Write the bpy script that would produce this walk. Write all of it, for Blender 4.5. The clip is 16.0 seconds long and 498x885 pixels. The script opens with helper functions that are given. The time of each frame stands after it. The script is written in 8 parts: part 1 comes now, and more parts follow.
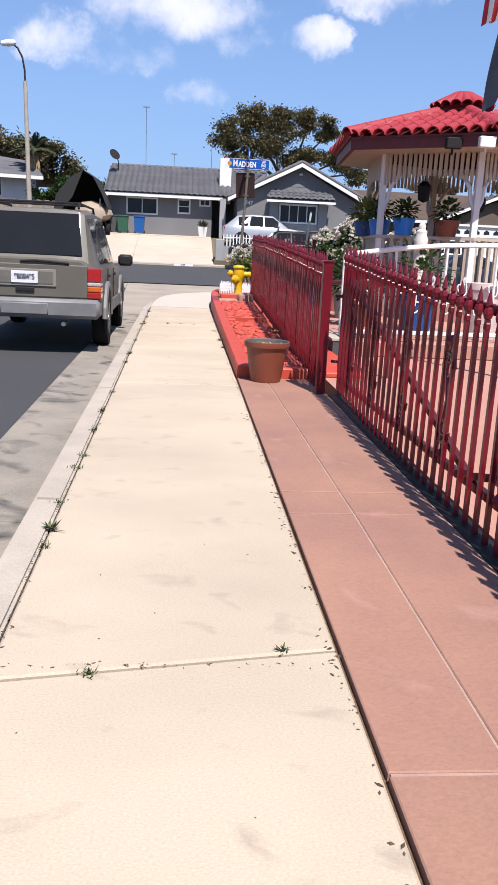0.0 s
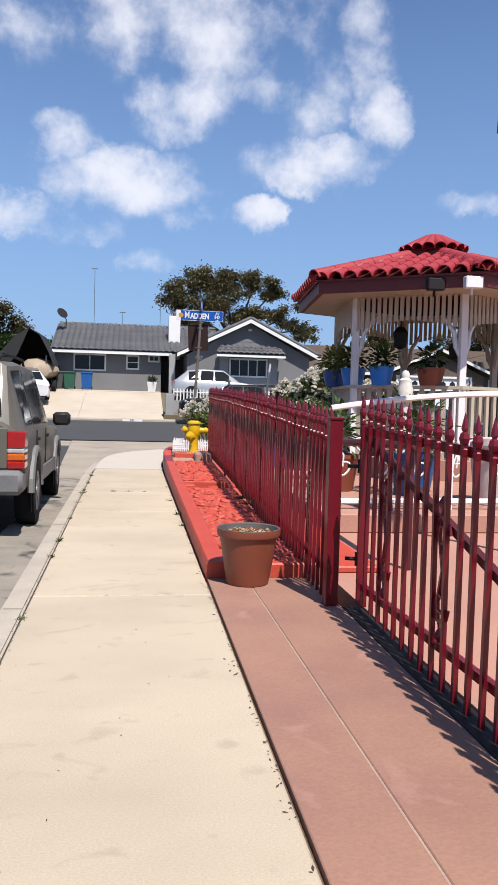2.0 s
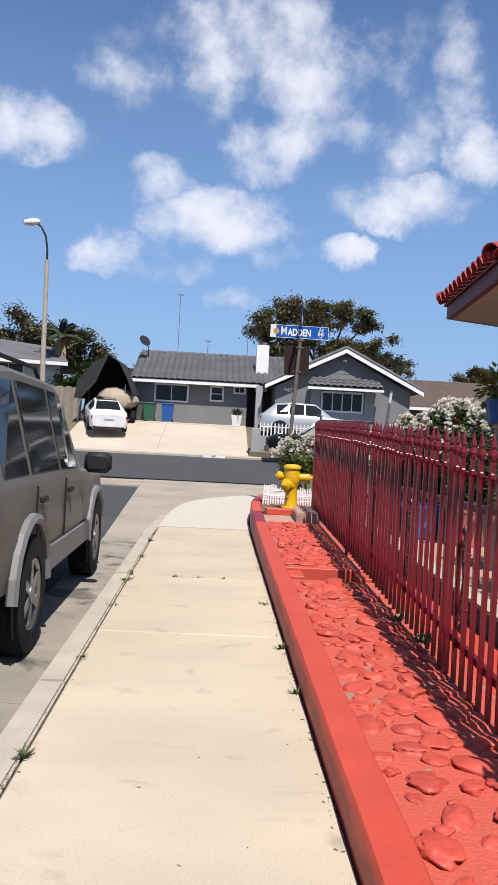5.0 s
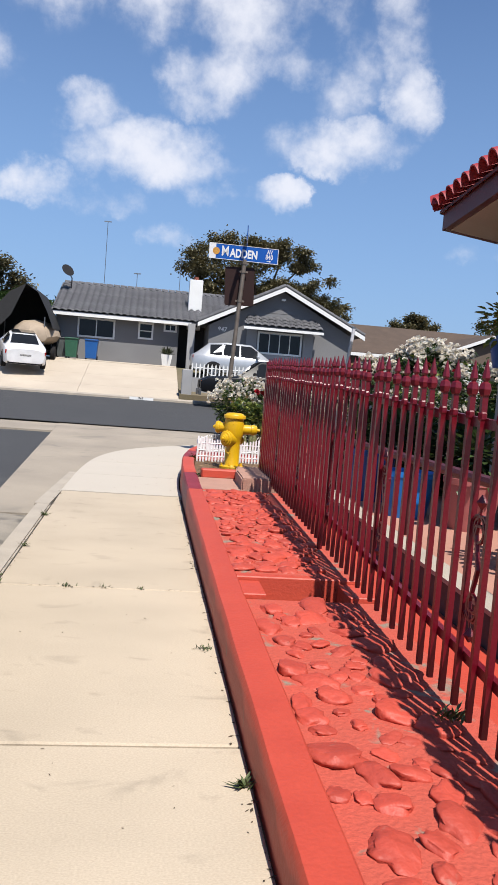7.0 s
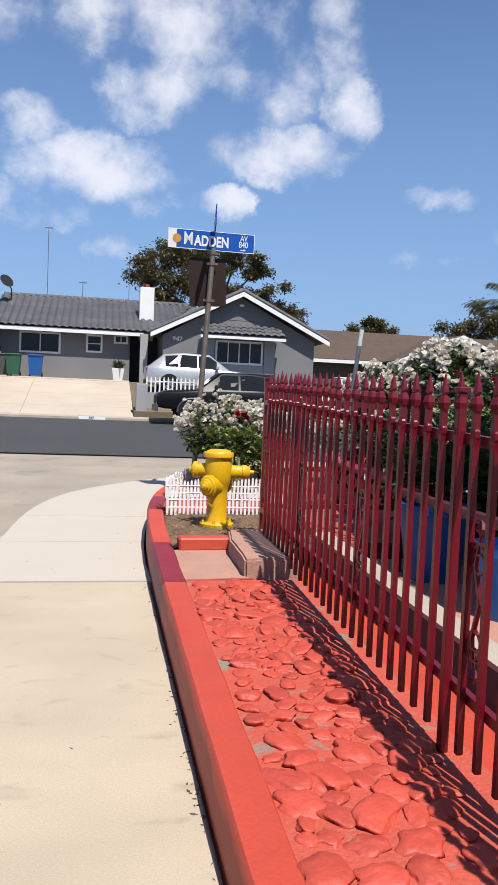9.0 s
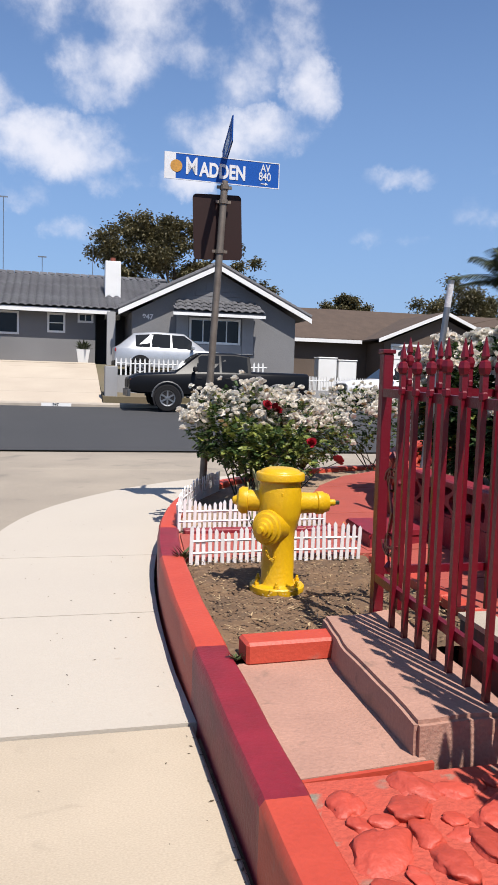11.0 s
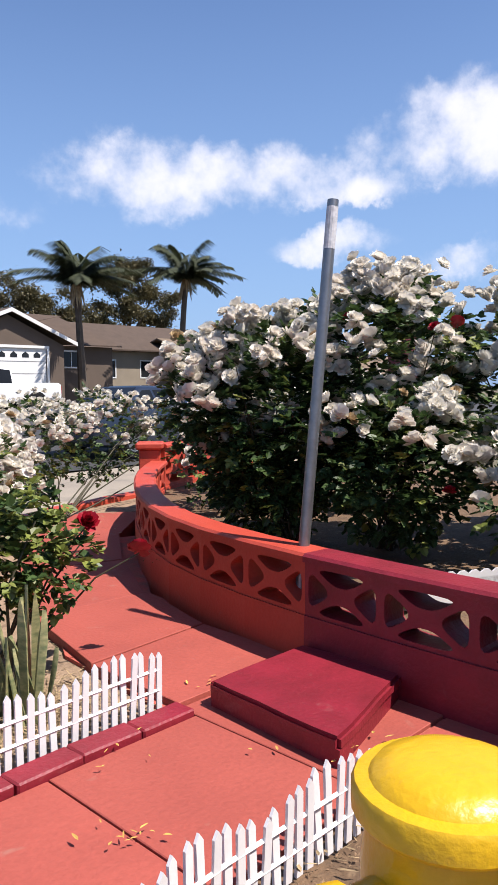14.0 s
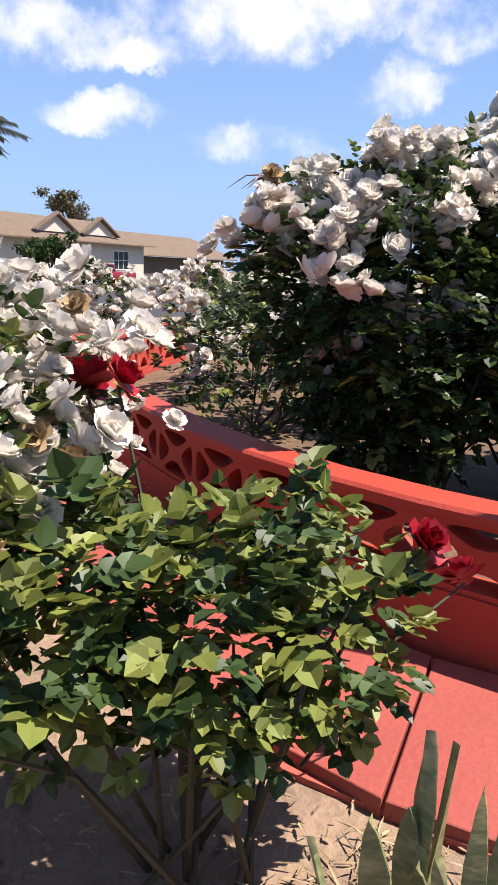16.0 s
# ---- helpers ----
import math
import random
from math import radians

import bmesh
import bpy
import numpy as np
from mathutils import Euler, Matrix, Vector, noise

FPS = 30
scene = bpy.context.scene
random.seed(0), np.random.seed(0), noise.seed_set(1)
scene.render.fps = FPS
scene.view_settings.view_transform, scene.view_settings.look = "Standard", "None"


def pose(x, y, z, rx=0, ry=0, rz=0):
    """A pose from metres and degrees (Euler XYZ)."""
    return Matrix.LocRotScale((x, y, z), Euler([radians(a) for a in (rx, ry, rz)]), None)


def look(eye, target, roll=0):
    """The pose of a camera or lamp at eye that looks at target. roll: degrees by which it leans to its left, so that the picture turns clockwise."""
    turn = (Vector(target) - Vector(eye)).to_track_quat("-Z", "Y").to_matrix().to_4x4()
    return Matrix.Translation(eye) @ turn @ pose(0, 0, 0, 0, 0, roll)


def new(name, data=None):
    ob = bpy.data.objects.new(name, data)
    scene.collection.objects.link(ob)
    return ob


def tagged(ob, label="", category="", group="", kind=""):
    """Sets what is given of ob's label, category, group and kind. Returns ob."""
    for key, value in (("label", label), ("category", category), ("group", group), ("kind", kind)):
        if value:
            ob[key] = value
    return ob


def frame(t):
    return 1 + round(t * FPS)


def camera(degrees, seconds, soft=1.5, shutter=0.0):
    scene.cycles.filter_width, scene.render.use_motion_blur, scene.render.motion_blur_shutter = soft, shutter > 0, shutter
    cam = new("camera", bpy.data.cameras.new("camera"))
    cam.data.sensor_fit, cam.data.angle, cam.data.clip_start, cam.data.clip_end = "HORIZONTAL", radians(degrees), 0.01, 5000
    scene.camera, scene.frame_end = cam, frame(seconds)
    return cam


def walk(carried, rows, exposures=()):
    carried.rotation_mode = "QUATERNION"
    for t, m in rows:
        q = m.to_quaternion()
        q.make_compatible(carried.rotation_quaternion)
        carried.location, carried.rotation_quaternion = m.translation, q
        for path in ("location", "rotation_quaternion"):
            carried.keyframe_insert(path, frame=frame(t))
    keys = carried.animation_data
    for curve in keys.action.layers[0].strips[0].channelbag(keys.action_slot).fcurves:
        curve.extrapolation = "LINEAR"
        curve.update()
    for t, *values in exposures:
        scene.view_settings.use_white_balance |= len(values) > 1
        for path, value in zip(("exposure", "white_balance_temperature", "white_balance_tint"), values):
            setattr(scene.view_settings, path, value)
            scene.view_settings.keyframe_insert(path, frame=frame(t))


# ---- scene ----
cam = camera(36.2, 16.0)
PATH = [
    (0, (1.237, -0.18, 1.193), (1.408, 1.753, 0.708), 2.6),
    (0.5, (1.276, 0.288, 1.266), (1.494, 2.253, 0.967), 3.7),
    (1, (1.263, 0.78, 1.26), (1.493, 2.76, 1.096), 4.6),
    (1.5, (1.261, 1.368, 1.218), (1.533, 3.346, 1.098), 2.2),
    (2, (1.238, 1.92, 1.199), (1.53, 3.896, 1.106), 1.5),
    (2.5, (1.262, 2.409, 1.21), (1.49, 4.396, 1.223), 1.9),
    (3, (1.3, 2.97, 1.216), (1.333, 4.966, 1.339), 3.4),
    (3.2, (1.338, 3.182, 1.223), (1.334, 5.178, 1.353), 3.4),
    (5.3, (1.269, 6.022, 1.243), (1.387, 8.019, 1.225), 2.7),
    (5.5, (1.284, 6.189, 1.253), (1.464, 8.18, 1.234), 1.8),
    (6, (1.295, 6.859, 1.276), (1.475, 8.85, 1.246), 0.3),
    (6.5, (1.277, 7.405, 1.245), (1.5, 9.389, 1.127), 3.1),
    (7, (1.331, 8.022, 1.223), (1.598, 9.998, 1.078), 4.5),
    (7.5, (1.362, 8.598, 1.27), (1.646, 10.576, 1.183), 3.3),
    (8, (1.382, 9.195, 1.303), (1.684, 11.171, 1.249), 3.1),
    (8.2, (1.381, 9.445, 1.324), (1.7, 11.419, 1.263), 3.1),
    (10.3, (1.25, 12.395, 1.359), (1.699, 14.337, 1.185), 1.2),
    (10.5, (1.231, 12.602, 1.351), (1.687, 14.542, 1.179), 1.3),
    (11, (1.214, 13.204, 1.36), (1.691, 15.14, 1.2), 1.7),
    (11.5, (1.218, 13.787, 1.385), (1.716, 15.718, 1.231), 1.8),
    (12, (1.209, 14.303, 1.38), (1.726, 16.229, 1.218), 2.2),
    (12.5, (1.181, 14.891, 1.391), (1.742, 16.806, 1.261), 2.5),
    (13, (1.227, 15.476, 1.372), (2.161, 17.238, 1.221), 1.6),
    (13.5, (1.375, 16.107, 1.429), (2.632, 17.655, 1.276), -0.8),
    (14, (1.471, 16.687, 1.396), (2.931, 18.047, 1.251), -0.4),
    (14.5, (1.569, 17.26, 1.39), (3.092, 18.542, 1.196), 1.4),
    (15, (1.629, 17.837, 1.365), (3.203, 19.04, 1.09), 4.5),
    (15.5, (1.751, 18.421, 1.366), (3.356, 19.553, 0.986), 4.5),
    (16, (1.857, 18.917, 1.351), (3.614, 19.767, 0.913), 1.9),
]
EXPOSURES = [(0.0, 0.80, 6320, 16), (0.8, 0.62, 6380, 12), (3.0, 0.65, 6440, 12), (8.0, 0.60, 6420, 11), (12.5, 0.63, 6480, 14), (14.0, 0.82, 6500, 15), (15.0, 0.90, 6540, 16), (16.0, 1.04, 6620, 18)]
walk(cam, [(t, look(eye, target, roll)) for t, eye, target, roll in PATH], EXPOSURES)

# ---- light ----
SUN = Vector((0.15, -0.55, 1.0)).normalized()
lamp = new("sun", bpy.data.lights.new("sun", "SUN"))
lamp.data.energy, lamp.data.angle, lamp.data.color = 4.9, radians(0.53), (1.0, 0.95, 0.86)
lamp.matrix_world = look(SUN * 60, (0, 0, 0))

# cloud banks: azimuth from +y to +x, elevation, half widths, in degrees
CLOUDS = [
    (1.6, 26.8, 5.8, 3.2, 1.0), (6.4, 25.2, 5.0, 3.2, 1.0), (9.2, 22.4, 2.6, 1.8, 0.85), (2.9, 21.0, 2.8, 1.8, 0.8), (12.6, 22.0, 2.0, 2.2, 0.45), (11.9, 27.8, 2.4, 1.2, 0.35), (16.4, 24.8, 1.7, 3.4, 0.6), (17.4, 20.6, 1.6, 1.7, 0.8),
    (13.2, 17.4, 3.4, 1.6, 0.95), (9.4, 17.6, 1.8, 1.0, 0.5), (-1.2, 15.8, 4.8, 1.9, 1.0), (-5.8, 17.8, 2.0, 1.6, 0.9), (3.6, 14.0, 2.6, 0.9, 0.8), (8.6, 14.2, 1.7, 0.9, 0.9),
    (-8.8, 12.7, 2.8, 1.1, 0.95), (-4.6, 12.3, 2.6, 0.7, 0.45), (0.9, 10.1, 1.7, 1.0, 0.65), (-8.5, 25.0, 2.4, 2.0, 0.5), (-16.0, 20.5, 4.0, 1.8, 0.85), (-12.0, 20.6, 1.2, 0.6, 0.5),
    (24.2, 14.6, 2.0, 0.6, 0.35), (30.2, 12.6, 1.8, 0.9, 0.35), (23.5, 10.5, 1.8, 0.6, 0.45), (38.4, 15.1, 4.4, 2.2, 1.0), (44.5, 15.0, 5.0, 1.7, 1.0), (50.4, 15.2, 4.8, 1.5, 1.0), (55.0, 14.4, 4.0, 1.1, 0.9),
    (58.3, 16.4, 3.4, 2.0, 0.95), (64.9, 17.6, 4.0, 2.8, 1.0), (60.5, 19.4, 2.6, 1.1, 0.5), (53.2, 10.4, 3.4, 1.0, 0.8), (64.2, 8.4, 4.0, 1.1, 0.6), (70.0, 17.0, 4.0, 1.6, 0.9),
    (74.4, 12.6, 2.4, 1.3, 0.6), (73.7, 8.9, 2.4, 0.7, 0.4), (77.0, 16.0, 3.0, 1.4, 0.6), (-60.0, 22.0, 10.0, 3.0, 0.5), (120.0, 25.0, 9.0, 3.0, 0.5),
]


def build_world():
    world = bpy.data.worlds.new("sky")
    scene.world = world
    world.use_nodes = True
    nt = world.node_tree
    nt.nodes.clear()

    def node(kind):
        return nt.nodes.new(kind)

    def math_(op, a, b=None, c=None):
        n = node("ShaderNodeMath")
        n.operation = op
        for i, v in enumerate((a, b, c)):
            if v is None:
                continue
            if isinstance(v, (int, float)):
                n.inputs[i].default_value = v
            else:
                nt.links.new(v, n.inputs[i])
        return n.outputs[0]

    sky = node("ShaderNodeTexSky")
    sky.sky_type = "NISHITA"
    sky.sun_disc = False
    sky.sun_elevation = math.asin(SUN.z)
    sky.sun_rotation = math.atan2(SUN.x, SUN.y)
    sky.air_density, sky.dust_density, sky.ozone_density, sky.altitude = 1.15, 0.9, 2.6, 40
    tc = node("ShaderNodeTexCoord")
    sep = node("ShaderNodeSeparateXYZ")
    nt.links.new(tc.outputs["Generated"], sep.inputs[0])
    x, y, z = sep.outputs
    az = math_("MULTIPLY", math_("ARCTAN2", x, y), 180 / math.pi)
    el = math_("MULTIPLY", math_("ARCSINE", z), 180 / math.pi)
    big = node("ShaderNodeTexNoise")
    big.inputs["Scale"].default_value, big.inputs["Detail"].default_value, big.inputs["Roughness"].default_value = 9.0, 8.0, 0.6
    nt.links.new(tc.outputs["Generated"], big.inputs["Vector"])
    bsep = node("ShaderNodeSeparateColor")
    nt.links.new(big.outputs["Color"], bsep.inputs[0])
    az = math_("ADD", az, math_("MULTIPLY", math_("SUBTRACT", bsep.outputs[0], 0.5), 5.0))
    el = math_("ADD", el, math_("MULTIPLY", math_("SUBTRACT", bsep.outputs[1], 0.5), 4.0))
    curl = node("ShaderNodeTexNoise")
    curl.inputs["Scale"].default_value, curl.inputs["Detail"].default_value, curl.inputs["Roughness"].default_value = 34.0, 6.0, 0.65
    nt.links.new(tc.outputs["Generated"], curl.inputs["Vector"])
    csep = node("ShaderNodeSeparateColor")
    nt.links.new(curl.outputs["Color"], csep.inputs[0])
    az = math_("ADD", az, math_("MULTIPLY", math_("SUBTRACT", csep.outputs[0], 0.5), 2.0))
    el = math_("ADD", el, math_("MULTIPLY", math_("SUBTRACT", csep.outputs[1], 0.5), 1.8))
    total = None
    for a, e, ra, re, k in CLOUDS:
        dx = math_("MULTIPLY", math_("SUBTRACT", az, a), 1 / (1.6 * ra))
        dy = math_("MULTIPLY", math_("SUBTRACT", el, e), 1 / (1.6 * re))
        d = math_("ADD", math_("MULTIPLY", dx, dx), math_("MULTIPLY", dy, dy))
        f = math_("MULTIPLY", math_("MAXIMUM", math_("SUBTRACT", 1.0, d), 0.0), k)
        total = f if total is None else math_("MAXIMUM", total, f)
    fine = node("ShaderNodeTexNoise")
    fine.inputs["Scale"].default_value, fine.inputs["Detail"].default_value, fine.inputs["Roughness"].default_value = 11.0, 9.0, 0.58
    nt.links.new(tc.outputs["Generated"], fine.inputs["Vector"])
    soft = math_("MULTIPLY", math_("SUBTRACT", fine.outputs["Fac"], 0.5), 3.4)
    dens = math_("ADD", total, math_("MULTIPLY", soft, math_("MINIMUM", math_("MULTIPLY", total, 3.0), 1.0)))
    tint = node("ShaderNodeMix")
    tint.data_type, tint.blend_type = "RGBA", "MULTIPLY"
    tint.inputs["Factor"].default_value = 1.0
    tint.inputs["B"].default_value = (0.83, 0.98, 1.21, 1)
    nt.links.new(sky.outputs[0], tint.inputs["A"])
    # pale haze towards the horizon
    haze = node("ShaderNodeMapRange")
    haze.inputs["From Min"].default_value, haze.inputs["From Max"].default_value = 0.52, 0.04
    haze.inputs["To Max"].default_value = 0.72
    nt.links.new(z, haze.inputs["Value"])
    low = node("ShaderNodeMix")
    low.data_type = "RGBA"
    nt.links.new(haze.outputs[0], low.inputs["Factor"])
    nt.links.new(tint.outputs["Result"], low.inputs["A"])
    low.inputs["B"].default_value = (2.9, 4.75, 7.9, 1)
    ramp = node("ShaderNodeMapRange")
    ramp.interpolation_type = "SMOOTHSTEP"
    ramp.inputs["From Min"].default_value, ramp.inputs["From Max"].default_value = 0.04, 1.36
    nt.links.new(dens, ramp.inputs["Value"])
    mix = node("ShaderNodeMix")
    mix.data_type = "RGBA"
    nt.links.new(math_("MULTIPLY", ramp.outputs[0], 0.93), mix.inputs["Factor"])
    nt.links.new(low.outputs["Result"], mix.inputs["A"])
    mix.inputs["B"].default_value = (8.6, 8.8, 9.5, 1)
    bg = node("ShaderNodeBackground")
    bg.inputs["Strength"].default_value = 0.068
    nt.links.new(mix.outputs["Result"], bg.inputs["Color"])
    out = node("ShaderNodeOutputWorld")
    nt.links.new(bg.outputs[0], out.inputs[0])


build_world()


# ---- materials ----
MATS = {}


def mat(name, color, rough=0.7, metal=0.0, other=None, scale=6.0, mix=0.5, fine=90.0, bump=0.15, spots=None, coat=0.0, spec=0.5,
        stretch=(1, 1, 1), vary=0.0, island=0.0, through_light=0.0):
    """A procedural surface: colour with a broad and a fine variation, fine relief, and stains of a colour of their own."""
    if name in MATS:
        return MATS[name]
    m = bpy.data.materials.new(name)
    MATS[name] = m
    m.use_nodes = True
    nt = m.node_tree
    b = nt.nodes["Principled BSDF"]
    link = nt.links.new

    def node(kind):
        return nt.nodes.new(kind)

    b.inputs["Roughness"].default_value, b.inputs["Metallic"].default_value = rough, metal
    b.inputs["Coat Weight"].default_value = coat
    b.inputs["Specular IOR Level"].default_value = spec
    b.inputs["Coat Roughness"].default_value = 0.05
    geo = node("ShaderNodeNewGeometry")
    mp = node("ShaderNodeMapping")
    mp.inputs["Scale"].default_value = stretch
    link(geo.outputs["Position"], mp.inputs["Vector"])

    def noise_(s, detail, dist=0.0):
        n = node("ShaderNodeTexNoise")
        n.inputs["Scale"].default_value, n.inputs["Detail"].default_value, n.inputs["Distortion"].default_value = s, detail, dist
        link(mp.outputs[0], n.inputs["Vector"])
        return n.outputs["Fac"]

    def ramp(fac, lo, hi):
        r = node("ShaderNodeMapRange")
        r.inputs["From Min"].default_value, r.inputs["From Max"].default_value = lo, hi
        link(fac, r.inputs["Value"])
        return r.outputs[0]

    def blend(fac, a, c):
        n = node("ShaderNodeMix")
        n.data_type = "RGBA"
        if isinstance(fac, float):
            n.inputs["Factor"].default_value = fac
        else:
            link(fac, n.inputs["Factor"])
        for key, v in (("A", a), ("B", c)):
            if isinstance(v, tuple):
                n.inputs[key].default_value = (*v, 1)
            else:
                link(v, n.inputs[key])
        return n.outputs["Result"]

    other = other or tuple(c * 0.72 for c in color)
    broad, grain = noise_(scale, 5), noise_(fine, 4)
    col = blend(ramp(broad, 0.5 - 0.25 / max(mix, 0.05) * 0.5, 0.5 + 0.3), color, other)
    scaled = node("ShaderNodeMapRange")
    scaled.inputs["To Min"].default_value, scaled.inputs["To Max"].default_value = 1 - 0.28 * mix, 1 + 0.28 * mix
    link(grain, scaled.inputs["Value"])
    hsv = node("ShaderNodeHueSaturation")
    link(scaled.outputs[0], hsv.inputs["Value"])
    link(col, hsv.inputs["Color"])
    col = hsv.outputs[0]
    if vary:
        info = node("ShaderNodeObjectInfo")
        r = node("ShaderNodeMapRange")
        r.inputs["To Min"].default_value, r.inputs["To Max"].default_value = 1 - vary, 1 + vary
        link(info.outputs["Random"], r.inputs["Value"])
        h2 = node("ShaderNodeHueSaturation")
        link(r.outputs[0], h2.inputs["Value"])
        link(col, h2.inputs["Color"])
        col = h2.outputs[0]
    if island:
        r = node("ShaderNodeMapRange")
        r.inputs["To Min"].default_value, r.inputs["To Max"].default_value = 1 - island, 1 + island
        link(geo.outputs["Random Per Island"], r.inputs["Value"])
        h2 = node("ShaderNodeHueSaturation")
        link(r.outputs[0], h2.inputs["Value"])
        link(col, h2.inputs["Color"])
        col = h2.outputs[0]
    if spots:
        scol, sscale, lo, hi = spots
        col = blend(ramp(noise_(sscale, 6, 0.6), lo, hi), col, scol)
    link(col, b.inputs["Base Color"])
    if bump:
        bn = node("ShaderNodeBump")
        bn.inputs["Strength"].default_value = bump
        bn.inputs["Distance"].default_value = 0.01
        link(grain, bn.inputs["Height"])
        link(bn.outputs[0], b.inputs["Normal"])
    if through_light:
        tr = node("ShaderNodeBsdfTranslucent")
        link(col, tr.inputs["Color"])
        ms = node("ShaderNodeMixShader")
        ms.inputs[0].default_value = through_light
        link(b.outputs[0], ms.inputs[1])
        link(tr.outputs[0], ms.inputs[2])
        link(ms.outputs[0], nt.nodes["Material Output"].inputs["Surface"])
    return m


CONCRETE = mat("sidewalk concrete", (0.40, 0.332, 0.248), 0.9, other=(0.315, 0.262, 0.195), scale=1.1, mix=0.95, fine=160, bump=0.10, vary=0.05,
               spots=((0.22, 0.185, 0.14), 5.0, 0.60, 0.84), stretch=(0.8, 1.2, 1))
WHITE_CONCRETE = mat("new concrete", (0.407, 0.364, 0.305), 0.9, other=(0.381, 0.341, 0.289), scale=1.3, mix=0.3, fine=120, bump=0.2,
                     spots=((0.295, 0.249, 0.197), 9.0, 0.70, 0.84))
GUTTER = mat("gutter concrete", (0.235, 0.205, 0.165), 0.9, other=(0.15, 0.135, 0.112), scale=2.2, mix=0.9, fine=90, bump=0.4,
             spots=((0.05, 0.047, 0.043), 3.2, 0.54, 0.70))
KERB = mat("kerb concrete", (0.361, 0.315, 0.256), 0.9, other=(0.262, 0.23, 0.19), scale=2.5, mix=0.6, fine=110, bump=0.35)
APRON = mat("apron concrete", (0.285, 0.243, 0.19), 0.9, other=(0.205, 0.175, 0.14), scale=0.7, mix=0.8, fine=60, bump=0.3,
            spots=((0.15, 0.132, 0.108), 1.6, 0.58, 0.78))
DRIVE = mat("driveway concrete", (0.407, 0.348, 0.276), 0.9, other=(0.328, 0.276, 0.217), scale=0.5, mix=0.6, fine=30, bump=0.2)
ASPHALT = mat("asphalt", (0.0394, 0.0394, 0.0407), 0.85, other=(0.0315, 0.0315, 0.0328), scale=0.5, mix=0.6, fine=160, bump=0.5,
              spots=((0.0689, 0.0656, 0.063), 1.2, 0.62, 0.85))
PINK = mat("pink stained concrete", (0.285, 0.152, 0.103), 0.8, other=(0.203, 0.102, 0.08), scale=1.5, mix=0.55, fine=70, bump=0.25, vary=0.04,
           spots=((0.354, 0.197, 0.157), 3.0, 0.62, 0.85))
TAN_PINK = mat("faded pink cement", (0.356, 0.198, 0.146), 0.85, other=(0.292, 0.162, 0.121), scale=4, mix=0.7, fine=80, bump=0.4, spots=((0.194, 0.121, 0.0891), 9.0, 0.62, 0.75))
PATIO = mat("patio concrete", (0.367, 0.19, 0.138), 0.8, other=(0.315, 0.157, 0.115), scale=1.0, mix=0.5, fine=50, bump=0.25)
CORAL = mat("coral paint", (0.433, 0.0558, 0.0295), 0.55, other=(0.367, 0.0426, 0.023), scale=5, mix=0.45, fine=60, bump=0.25, island=0.04,
            spots=((0.276, 0.105, 0.0787), 6.0, 0.68, 0.8))
STONE_RED = mat("coral painted stone", (0.407, 0.0558, 0.0328), 0.6, other=(0.328, 0.0394, 0.023), scale=9, mix=0.6, fine=45, bump=0.5, vary=0.12,
                spots=((0.308, 0.125, 0.0919), 14.0, 0.66, 0.78))
MORTAR = mat("painted mortar", (0.405, 0.0607, 0.0365), 0.85, other=(0.356, 0.0607, 0.0365), scale=5, mix=0.55, fine=60, bump=0.8, spots=((0.194, 0.162, 0.121), 7.0, 0.60, 0.68))
PATH_RED = mat("red path", (0.315, 0.063, 0.044), 0.75, other=(0.25, 0.048, 0.034), scale=3, mix=0.6, fine=60, bump=0.3, vary=0.04,
               spots=((0.289, 0.131, 0.0984), 9.0, 0.66, 0.8))
MAROON = mat("maroon paint", (0.23, 0.013, 0.026), 0.5, other=(0.138, 0.00853, 0.0144), scale=7, mix=0.5, fine=60, bump=0.3,
             spots=((0.236, 0.0656, 0.0656), 11.0, 0.66, 0.82))
IRON_RED = mat("red painted iron", (0.118, 0.002, 0.009), 0.32, other=(0.095, 0.003, 0.008), scale=12, mix=0.5, fine=80, bump=0.15, island=0.08)
DARK_IRON = mat("dark red iron", (0.0697, 0.00557, 0.00836), 0.5, scale=12, mix=0.5, bump=0.2)
BLACK_STEEL = mat("black steel", (0.014, 0.013, 0.014), 0.6, spec=0.25, scale=12, mix=0.5, bump=0.2)
DIRT = mat("garden soil", (0.145, 0.085, 0.045), 0.95, other=(0.075, 0.046, 0.027), scale=6, mix=0.9, fine=55, bump=1.0,
           spots=((0.19, 0.125, 0.072), 18.0, 0.58, 0.72))
PALE_SOIL = mat("pale dry soil", (0.27, 0.185, 0.12), 0.95, other=(0.18, 0.122, 0.08), scale=7, mix=0.9, fine=45, bump=1.0, spots=((0.10, 0.066, 0.042), 11.0, 0.58, 0.72))
GROUND = mat("dry ground", (0.131, 0.102, 0.0656), 0.95, other=(0.0853, 0.0787, 0.0394), scale=0.4, mix=0.8, fine=20, bump=0.6)
WHITE_PLASTIC = mat("white plastic", (0.705, 0.688, 0.688), 0.45, other=(0.636, 0.619, 0.619), scale=20, mix=0.2, fine=90, bump=0.05)
GREY_STUCCO = mat("grey stucco", (0.162, 0.162, 0.1661), 0.9, other=(0.1377, 0.1377, 0.1417), scale=0.8, mix=0.4, fine=25, bump=0.5)
# grey stucco darkened to paint shade on walls; also a dark door's colour
DARK_AND_SHADE_STUCCO = mat("dark and shade stucco", (0.0656, 0.0656, 0.0689), 0.9, scale=0.8, mix=0.4, fine=25, bump=0.5)
LIGHT_STUCCO = mat("light grey stucco", (0.302, 0.302, 0.308), 0.9, scale=0.8, mix=0.3, fine=25, bump=0.5)
